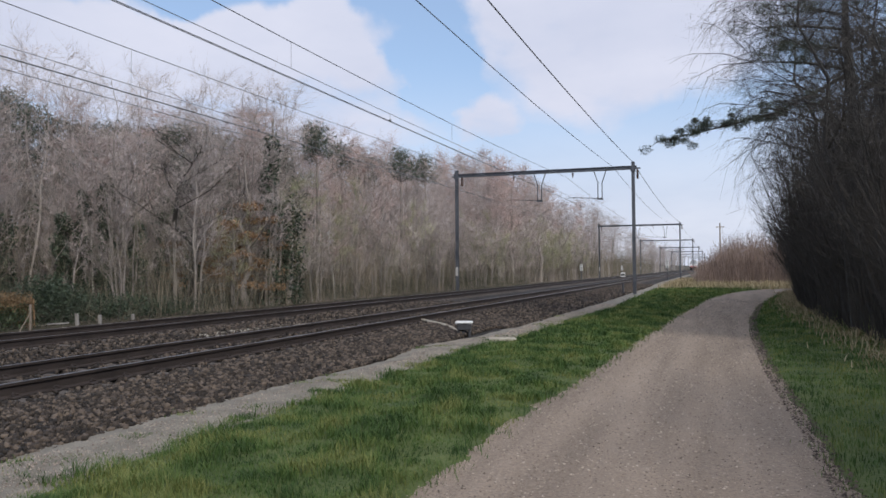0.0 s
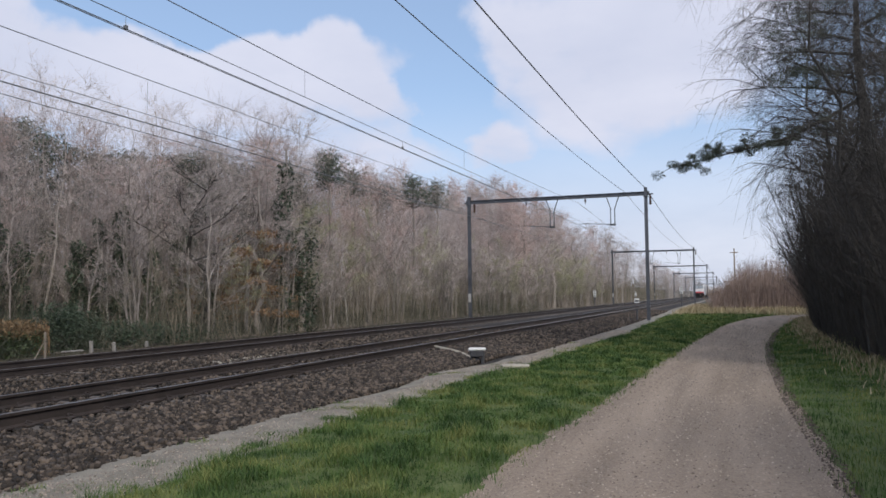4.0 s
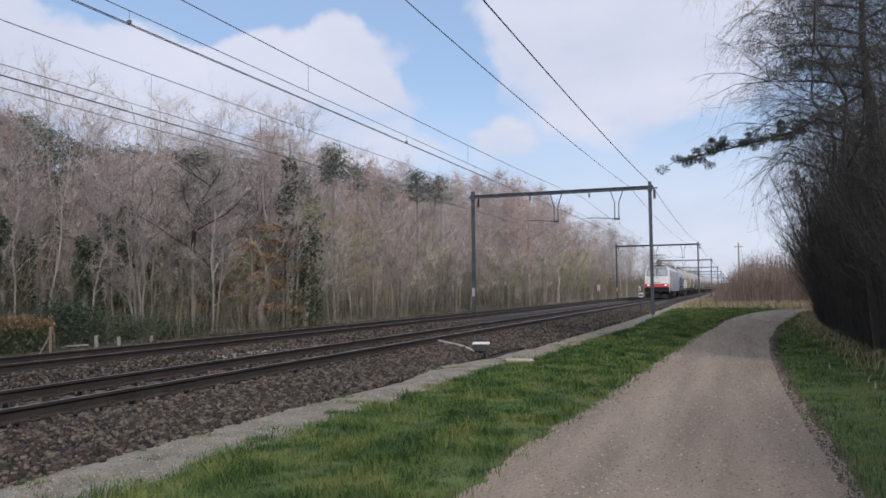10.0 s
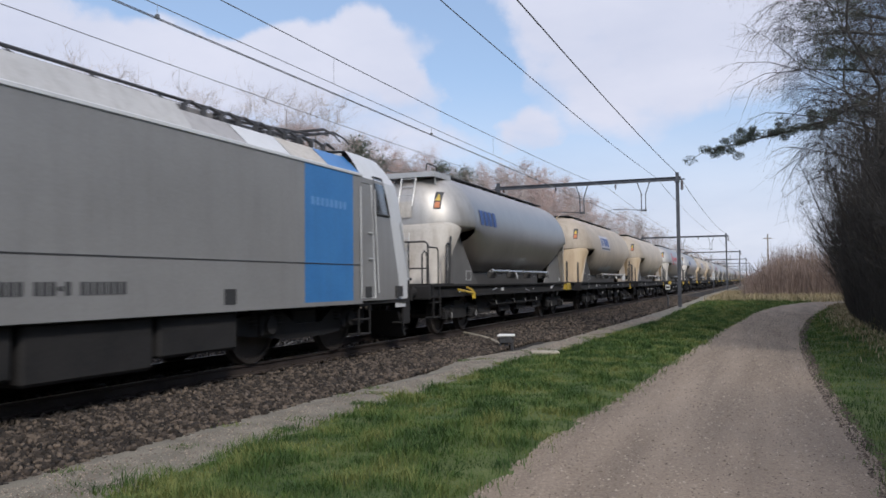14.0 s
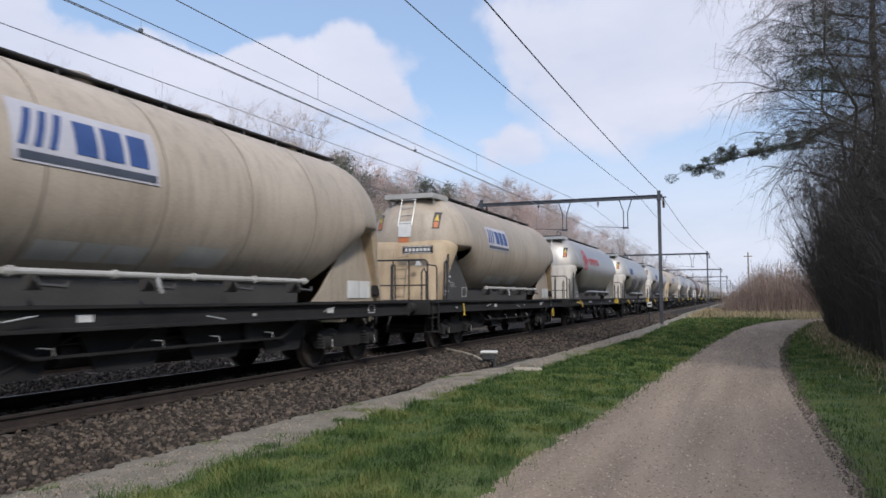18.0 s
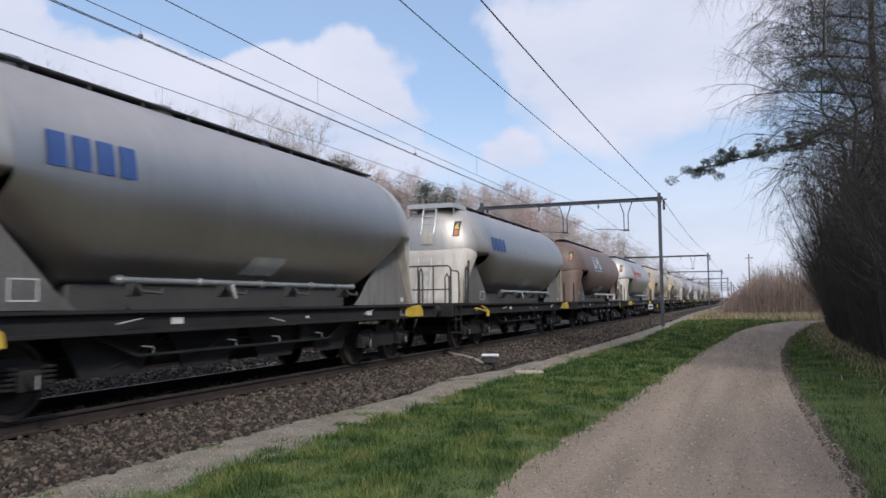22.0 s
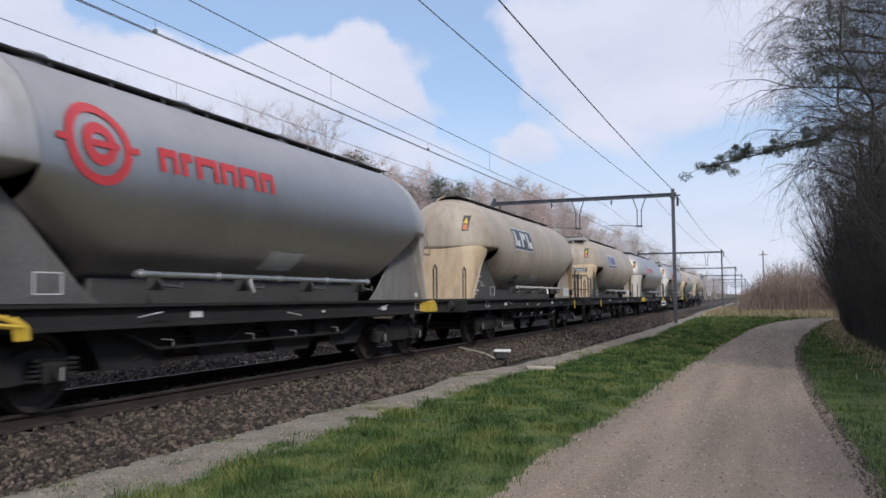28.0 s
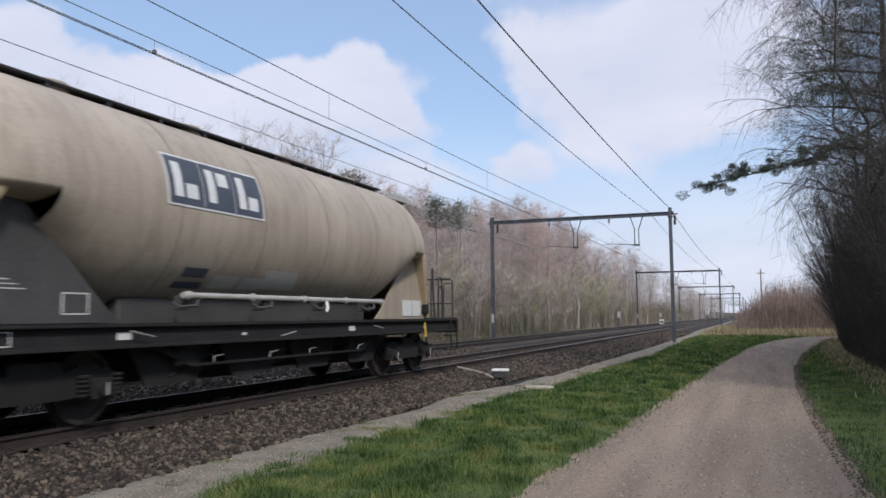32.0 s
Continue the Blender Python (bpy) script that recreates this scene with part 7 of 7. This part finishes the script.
# ---- locomotive ----
def build_loco():
    lo = thing("electric_locomotive", Matrix(), "grey and white electric locomotive with red bumper band and lit headlights", "locomotive")
    LEN = 18.9
    SECT = ((0.95, 0.0), (1.35, 0.0), (1.9, 0.0), (2.6, 0.0), (3.30, 0.02), (3.42, 0.08), (3.62, 0.20), (3.82, 0.36))

    def lean(z):
        return max(0.0, z - 1.4) * 0.30 + max(0.0, z - 2.65) * 0.12

    def half(s, z):
        w = float(np.interp(s, (0.6, 0.9, 2.1, 3.0), (1.36, 1.40, 1.48, 1.49)))
        inset = float(np.interp(z, [q[0] for q in SECT], [q[1] for q in SECT]))
        return w - inset * (1.0 if s < 3.2 else 1.0)

    def flank(s, z, side, end, off=0.0):
        """A point of the body side; s from the end it belongs to."""
        k = max(0.0, 1 - max(0.0, s - 0.6) / 2.4)
        y = s + lean(z) * k
        x = (half(s, z) + off) * side
        return (x, y, z) if end == 0 else (x, LEN - y, z)

    def face(x, z, end, off=0.0):
        w = half(0.62, z)
        y = 0.62 + lean(z) - 0.10 * (1 - min(1, abs(x) / w) ** 2) - off
        return (x, y, z) if end == 0 else (x, LEN - y, z)

    # body sides in pieces
    for side in (-1, 1):
        b = Builder()
        b.grid(1, 6, lambda u, v: (1.49 * side, 3.0 + (13.9 - 3.0) * u, 0.95 + 2.37 * v))
        part("side_panel", b, "loco_grey", lo, "mid grey side wall")
        b = Builder().grid(1, 6, lambda u, v: (1.49 * side, 13.9 + 1.65 * u, 0.95 + 2.37 * v))
        part("side_panel", b, "loco_blue", lo, "bright blue side stripe")
        b = Builder().grid(1, 6, lambda u, v: (1.49 * side, 15.55 + 0.35 * u, 0.95 + 2.37 * v))
        part("side_panel", b, "loco_grey", lo, "mid grey side wall")
        b = Builder()
        for k in range(8):
            b.box(side * 1.4915, side * 1.494, 14.1 + 0.155 * k, 14.2 + 0.155 * k, 2.62, 2.76)
        part("side_lettering", b, "logo_sky", lo, "row of faint pale blue bars")
        b = Builder().grid(1, 2, lambda u, v: (1.492 * side, 3.0 + 12.9 * u, 0.90 + 0.07 * v))
        part("sill", b, "loco_grey", lo)
        b = Builder().box(side * 1.488, side * 1.498, 3.05, 15.85, 1.62, 1.635)
        part("body_line", b, "dark_steel", lo)
        b = Builder().box(side * 1.45, side * 1.51, 3.0, 15.9, 3.30, 3.36, 0.01)
        part("gutter", b, "loco_light", lo)
        # roof slope
        b = Builder().grid(8, 1, lambda u, v: (side * (1.47 - 0.34 * v), 3.0 + 8.2 * u, 3.36 + 0.42 * v))
        b.grid(8, 1, lambda u, v: (side * 1.13 * (1 - v), 3.0 + 8.2 * u, 3.78 + 0.05 * v))
        for y in (3.0, 11.2):
            b.add([(side * 1.47, y, 3.36), (side * 1.13, y, 3.78), (0, y, 3.83), (0, y, 3.36)], [(0, 1, 2, 3)])
        part("roof_slope", b, "loco_roof", lo, "pale sloping roof cover")
        for k in range(4):
            b = Builder().grid(2, 1, lambda u, v: (side * (1.47 - 0.36 * v), 11.22 + 1.17 * k + 1.15 * u, 3.36 + 0.34 * v))
            part("roof_slope", b, ("hood_silver", "loco_light", "saddle_silver", "loco_blue")[k], lo, "sloping roof panel")
        for k in range(10):
            y = 11.6 + 0.42 * k
            b = Builder().tube([(side * 0.95, y, 3.68), (side * 0.95, y, 3.86)], 0.05, 8)
            b.tube([(side * 0.95, y, 3.84), (side * 0.9, y + 0.2, 3.93), (side * 0.95, y + 0.42, 3.84)], 0.03, 5)
            part("roof_insulator", b, "dark_steel", lo, "dark insulator and cable loop")
        for end in (0, 1):
            def edge(z):
                return float(np.interp(z, (0.95, 1.35, 2.6, 3.3), (1.25, 1.28, 1.45, 1.62)))
            b = Builder().grid(8, 14, lambda u, v: flank(edge(0.95 + 2.35 * v) + (3.0 - edge(0.95 + 2.35 * v)) * u, 0.95 + 2.35 * v, side, end))
            part("cab_side", b, "loco_grey", lo, "grey cab side")
            b = Builder().grid(4, 14, lambda u, v: flank(0.62 + (edge(0.95 + 2.35 * v) - 0.62) * u, 0.95 + 2.35 * v, side, end))
            b.grid(8, 5, lambda u, v: flank(0.62 + 2.38 * u, 3.30 + 0.52 * v, side, end))
            part("cab_corner", b, "loco_light", lo, "light grey cab corner")
            w = Builder().grid(4, 4, lambda u, v: flank(1.62 + 0.62 * u + 0.12 * (1 - u) * (v - 0.5), 2.66 + 0.68 * v, side, end, 0.008))
            win = part("side_window", w, "side_glass", lo, "dark side window")
            fr = Builder().ring([flank(1.60 + 0.66 * u + 0.12 * (1 - u) * (v - 0.5), 2.63 + 0.74 * v, side, end, 0.012) for u, v in ((0, 0), (0.5, 0), (1, 0), (1, 0.5), (1, 1), (0.5, 1), (0, 1), (0, 0.5))], 0.02, 6)
            part("window_frame", fr, "rubber", win)
            dr = Builder()
            pts = [(2.45, 1.0), (3.05, 1.0), (3.05, 3.2), (2.45, 3.2)]
            dr.ring([flank(s, z, side, end, 0.004) for s, z in pts], 0.012, 4)
            door = part("cab_door", dr, "loco_light", lo, "cab door outline")
            for s in (2.40, 3.12):
                h = Builder().tube([flank(s, 1.1, side, end, 0.05), flank(s, 3.1, side, end, 0.05)], 0.016, 6)
                part("grab_rail", h, "ladder", lo)
            for z in (1.75, 2.25):
                h = Builder().tube([flank(2.55, z, side, end, 0.03), flank(2.75, z, side, end, 0.03)], 0.014, 6)
                part("door_handle", h, "ladder", door)
            h = Builder().tube([flank(0.72, 1.4, side, end, 0.03), flank(0.82, 2.0, side, end, 0.05), flank(0.88, 2.55, side, end, 0.03)], 0.016, 6)
            part("grab_rail", h, "ladder", lo)
            st = Builder()
            for z in (0.30, 0.58, 0.84):
                q = 2.75 if end == 0 else LEN - 2.75
                st.box(side * 1.15, side * 1.42, q - 0.22, q + 0.22, z, z + 0.03, 0.006)
            for d in (-0.22, 0.22):
                st.box(side * 1.38, side * 1.41, (2.75 if end == 0 else LEN - 2.75) + d - 0.015, (2.75 if end == 0 else LEN - 2.75) + d + 0.015, 0.3, 0.95)
            part("step", st, "frame", lo)
            sk = Builder().grid(3, 2, lambda u, v: flank(0.62 + 0.85 * u, 0.78 + 0.18 * v, side, end))
            part("skirt", sk, "loco_light", lo)
        for y in (1.35, 2.75, 6.9, 11.95, LEN - 1.35, LEN - 2.75):
            part("step_recess", Builder().box(side * 1.44, side * 1.497, y - 0.13, y + 0.13, 1.0, 1.22), "rubber", lo, "dark foothold recess")
        b = Builder()
        for k in range(24):
            if k not in (2, 5, 10, 16):
                b.box(side * 1.4915, side * 1.494, 7.62 + 0.1 * k, 7.69 + 0.1 * k, 1.18 + (0.05 if k == 14 else 0), 1.33 - (0.05 if k == 14 else 0))
        b.box(side * 1.4915, side * 1.494, 4.3, 4.7, 1.25, 1.42).box(side * 1.4915, side * 1.494, 4.9, 5.1, 1.25, 1.42)
        part("data_panel", b, "dark_steel", lo, "row of small dark bars")
    part("roof", Builder().grid(2, 1, lambda u, v: (-1.11 + 2.22 * u, 11.2 + 4.7 * v, 3.70)), "gusset_silver", lo)
    part("belly", Builder().box(-1.44, 1.44, 0.9, LEN - 0.9, 0.88, 0.95), "frame", lo)
    for end in (0, 1):
        sg = 1 if end == 0 else -1

        def fy(y):
            return y if end == 0 else LEN - y
        b = Builder().grid(6, 4, lambda u, v: flank(0.62 + 2.38 * v, 3.82, -1 + 2 * u, end)[:2] + (3.82 + 0.05 * (1 - (2 * u - 1) ** 2),))
        part("cab_roof", b, "loco_light", lo)
        b = Builder().prism([(-1.05, 3.3), (1.05, 3.3), (1.05, 3.78), (-1.05, 3.78)], "y", fy(3.0), fy(3.02))
        part("roof_bulkhead", b, "loco_light", lo)

        def band(name, z0, z1, mat, label, inset=0.0, off=0.0, x0=-1, x1=1, n=10):
            bb = Builder().grid(n, 5, lambda u, v: face((half(0.62, z0 + (z1 - z0) * v) - inset) * (x0 + (x1 - x0) * u), z0 + (z1 - z0) * v, end, off))
            return part(name, bb, mat, lo, label)
        band("front_panel", 1.40, 1.80, "loco_red", "red band with the headlights")
        band("front_panel", 1.80, 2.66, "loco_white", "off-white cab front")
        band("front_panel", 2.66, 3.60, "loco_white", "windscreen surround")
        band("front_panel", 3.52, 3.83, "loco_grey", "dark grey brow", 0, 0.006)
        ws = band("windscreen", 2.72, 3.50, "glass", "reflecting split windscreen", 0.12, 0.010)
        bb = Builder().grid(2, 5, lambda u, v: face(-0.06 + 0.12 * u, 2.70 + 0.82 * v, end, 0.018))
        part("pillar", bb, "rubber", ws)
        fr = Builder().ring([face(x, z, end, 0.015) for x, z in [(-1.12 + 0.28 * k, 2.71) for k in range(9)] + [(1.12 - 0.01, 3.1)] + [(1.0 - 0.25 * k, 3.51) for k in range(9)] + [(-1.11, 3.1)]], 0.022, 5)
        part("seal", fr, "rubber", ws)
        for s in (-1, 1):
            wp = Builder().tube([face(s * 0.62, 2.60, end, 0.03), face(s * 0.35, 2.95, end, 0.05), face(s * 0.12, 3.25, end, 0.04)], 0.012, 5)
            wp.tube([face(s * 0.40, 2.68, end, 0.05), face(s * 0.12, 3.30, end, 0.05)], 0.014, 5)
            part("wiper", wp, "rubber", lo)
            hs = Builder().grid(4, 2, lambda u, v: face(s * (0.70 + 0.42 * u), 1.50 + 0.22 * v, end, 0.008))
            hb = part("headlight_cluster", hs, "rubber", lo, "dark lamp recess")
            for x, r, mat in ((1.0, 0.075, "lens" if end == 0 else "lens_dim"), (0.82, 0.065, "lens_dim")):
                ln = Builder()
                c = face(s * x, 1.61, end, 0.012)
                ln.loft([[(c[0] + rr * math.cos(a), c[1] - sg * d, c[2] + rr * math.sin(a)) for a in (2 * math.pi * k / 16 for k in range(16))] for rr, d in ((r, 0.0), (r * 0.9, 0.02), (r * 0.4, 0.03), (0.004, 0.032))])
                part("headlight", ln, mat, hb, "glowing headlight" if end == 0 else "")
            part("tread_plate", Builder().box(s * 0.55, s * 1.34, fy(0.42), fy(0.75), 1.34, 1.39, 0.01), "frame", lo)
        c = face(0, 2.50, end, 0.01)
        part("lamp_frame", Builder().grid(2, 2, lambda u, v: face(-0.15 + 0.3 * u, 2.40 + 0.22 * v, end, 0.006)), "grey_plate", lo, "top headlight surround")
        ln = Builder().loft([[(c[0] + rr * math.cos(a), c[1] - sg * d, c[2] + 0.01 + rr * math.sin(a)) for a in (2 * math.pi * k / 14 for k in range(14))] for rr, d in ((0.055, 0), (0.04, 0.015), (0.004, 0.018))])
        part("headlight", ln, "lens_dim", lo, "small top headlight")
        nb = Builder()
        for k in range(7):
            if k != 3:
                nb.grid(1, 1, lambda u, v: face(-0.33 + 0.1 * k + 0.065 * u, 1.88 + 0.12 * v, end, 0.006))
        part("number_bars", nb, "dark_steel", lo, "row of small dark bars")
        part("panel_joint", Builder().grid(8, 1, lambda u, v: face(-1.25 + 2.5 * u, 2.30 + 0.012 * v, end, 0.004)), "grey_plate", lo)
        # beam, plough
        part("buffer_beam", Builder().box(-1.38, 1.38, fy(0.62), fy(0.95), 0.80, 1.36, 0.03), "frame", lo, "black buffer beam")
        pl = Builder().loft([[(x, fy(1.0 - 0.22 * (1 - abs(x) / 1.4)), 0.70), (x, fy(0.70 - 0.26 * (1 - abs(x) / 1.4)), 0.16), (x, fy(0.76 - 0.26 * (1 - abs(x) / 1.4)), 0.14), (x, fy(1.1), 0.70)] for x in (-1.3, -0.6, 0, 0.6, 1.3)], caps=True)
        part("plough", pl, "frame", lo, "dark steel obstacle deflector")
        for s in (-1, 1):
            part("buffer", Builder().tube([(s * 0.875, fy(0.66), 1.06), (s * 0.875, fy(0.30), 1.06)], [0.17, 0.15], 14).tube([(s * 0.875, fy(0.30), 1.06), (s * 0.875, fy(0.05), 1.06)], 0.11, 12)
                 .box(s * 0.875 - 0.30, s * 0.875 + 0.30, fy(0.0), fy(0.05), 0.87, 1.25, 0.03), "frame", lo, "rectangular steel buffer")
            part("corner_step", Builder().box(s * 1.12, s * 1.40, fy(0.68), fy(1.0), 0.42, 0.46, 0.01).box(s * 1.36, s * 1.40, fy(0.68), fy(1.0), 0.42, 0.95), "frame", lo)
        cp = Builder().box(-0.16, 0.16, fy(0.48), fy(0.66), 0.92, 1.18, 0.02).tube([(0, fy(0.5), 1.04), (0, fy(0.28), 1.06), (0, fy(0.24), 0.95)], 0.05, 8).tube([(0.05, fy(0.3), 1.0), (0.08, fy(0.25), 0.62)], 0.035, 8)
        part("coupling", cp, "frame", lo)
        for x in (-0.55, -0.4, 0.4, 0.55):
            part("brake_hose", Builder().tube([(x, fy(0.62), 0.95), (x, fy(0.42), 0.85), (x * 0.95, fy(0.38), 0.6), (x * 0.8, fy(0.5), 0.5)], 0.028, 6), "rubber", lo)
    # roof gear
    for y, l, h, x in ((7.2, 1.3, 0.26, 0.2), (9.4, 1.6, 0.24, -0.2), (11.6, 1.2, 0.12, 0.1), (13.7, 1.0, 0.10, 0)):
        part("roof_box", Builder().box(x - 0.6, x + 0.6, y, y + l, 3.75, 3.80 + h, 0.03), "gusset_silver", lo)
    for s in (-0.7, 0.7):
        b = Builder().tube([(s, 5.2, 3.98), (s, 15.4, 3.98)], 0.025, 6)
        part("roof_conductor", b, "dark_steel", lo)
        for k in range(9):
            y = 5.4 + 1.2 * k
            b = Builder().tube([(s, y, 3.74), (s, y, 3.97)], 0.03, 8)
            for j in range(3):
                b.tube([(s, y, 3.79 + 0.06 * j), (s, y, 3.82 + 0.06 * j)], [0.075, 0.03], 10)
            part("insulator", b, "dark_steel", lo)

    def pantograph(y0, out, up):
        """Single-arm current collector; hinge at y0, knee towards out."""
        zb = 3.98
        b = Builder()
        for x in (-0.45, 0.45):
            b.tube([(x, y0 - 0.55, zb), (x, y0 + 0.55, zb)], 0.03, 6)
        for y in (-0.5, 0.5):
            b.tube([(-0.5, y0 + y, zb), (0.5, y0 + y, zb)], 0.03, 6)
            for x in (-0.45, 0.45):
                b.tube([(x, y0 + y, 3.78), (x, y0 + y, zb)], [0.06, 0.05], 8)
        pan = part("pantograph", b, "dark_steel", lo, "raised current collector" if up else "folded current collector")
        knee = (0, y0 + out * 1.35, zb + 0.62) if up else (0, y0 + out * 1.15, zb + 0.12)
        top = (0, y0 - out * 0.15, zb + 1.30) if up else (0, y0 - out * 1.25, zb + 0.26)
        b = Builder().tube([(0, y0, zb + 0.02), knee], [0.06, 0.045], 8)
        part("lower_arm", b, "dark_steel", pan)
        b = Builder()
        for x in (-0.30, 0.30):
            b.tube([(x * 0.25, knee[1], knee[2]), (x, top[1], top[2])], 0.025, 6)
        b.tube([(0.12, y0 + out * 0.3, zb + 0.03), (0.08, knee[1] + out * 0.12, knee[2] - 0.05)], 0.018, 6)
        part("upper_arm", b, "dark_steel", pan)
        b = Builder()
        for d in (-0.18, 0.18):
            pts = [(-0.98, top[1] + d, top[2] - 0.22), (-0.85, top[1] + d, top[2] - 0.08), (-0.62, top[1] + d, top[2] + 0.05), (0.62, top[1] + d, top[2] + 0.05), (0.85, top[1] + d, top[2] - 0.08), (0.98, top[1] + d, top[2] - 0.22)]
            b.tube(pts, [0.015, 0.018, 0.03, 0.03, 0.018, 0.015], 6)
        for x in (-0.5, 0, 0.5):
            b.tube([(x, top[1] - 0.18, top[2]), (x, top[1] + 0.18, top[2])], 0.018, 6)
        part("collector_head", b, "dark_steel", pan)
    pantograph(3.9, 1, False)
    pantograph(5.2, 1, True)
    pantograph(LEN - 4.0, -1, False)
    # running gear
    for yc in (4.23, LEN - 4.23):
        b = Builder()
        for s in (-1, 1):
            b.prism([(yc - 2.05, 0.50), (yc - 2.05, 0.78), (yc - 0.8, 0.82), (yc - 0.4, 0.60), (yc + 0.4, 0.60), (yc + 0.8, 0.82), (yc + 2.05, 0.78), (yc + 2.05, 0.50), (yc + 0.6, 0.36), (yc - 0.6, 0.36)], "x", s * 1.02 - 0.06, s * 1.02 + 0.06)
        b.box(-1.0, 1.0, yc - 0.4, yc + 0.4, 0.4, 0.85, 0.03)
        bog = part("bogie", b, "frame", lo, "black locomotive bogie")
        for dy in (-1.3, 1.3):
            wheelset(lo, yc + dy, 0.625)
            for s in (-1, 1):
                part("axle_box", Builder().box(s * 0.98, s * 1.16, yc + dy - 0.2, yc + dy + 0.2, 0.45, 0.82, 0.04).tube([(s * 1.15, yc + dy, 0.625), (s * 1.22, yc + dy, 0.625)], 0.14, 12), "frame", bog)
                for k in (-0.34, 0.34):
                    sp = Builder()
                    for j in range(5):
                        sp.tube([(s * 1.08, yc + dy + k, 0.62 + 0.06 * j), (s * 1.08, yc + dy + k, 0.65 + 0.06 * j)], 0.09, 10)
                    part("spring", sp, "frame", bog)
    for y0, y1, z0 in ((6.6, 8.6, 0.30), (8.7, 10.6, 0.22), (10.7, 12.3, 0.34)):
        for s in (-1, 1):
            part("equipment_box", Builder().box(s * 0.35, s * 1.36, y0, y1, z0, 0.90, 0.04), "frame", lo)
    return lo


TRAIN = [(build_loco(), 0.0, Matrix())] + build_wagons()


# metres by which the train lags behind its mean run
LAG = ((0, 0.0), (13, 0.0), (14, 0.1), (17, 0.5), (18, 0.45), (19, 0.55), (20, 0.75), (21, 1.0), (22, 1.35), (23, 1.0), (24, 1.35), (25, 0.85), (28, 0.45), (29, 1.3), (30, 0.75), (31, 0.8), (32, 0.5))


def motions():
    """The train runs through at an almost steady speed."""
    times = [0, 0.1, 0.3] + list(range(1, 32)) + [31.7, 31.9, 32]
    for ob, s, turn in TRAIN:
        walk(ob, [(t, Matrix.Translation((T1, NOSE_AT_13 - SPEED * (t - 13.0) + s + along(t, LAG), RAIL)) @ turn) for t in times])


motions()
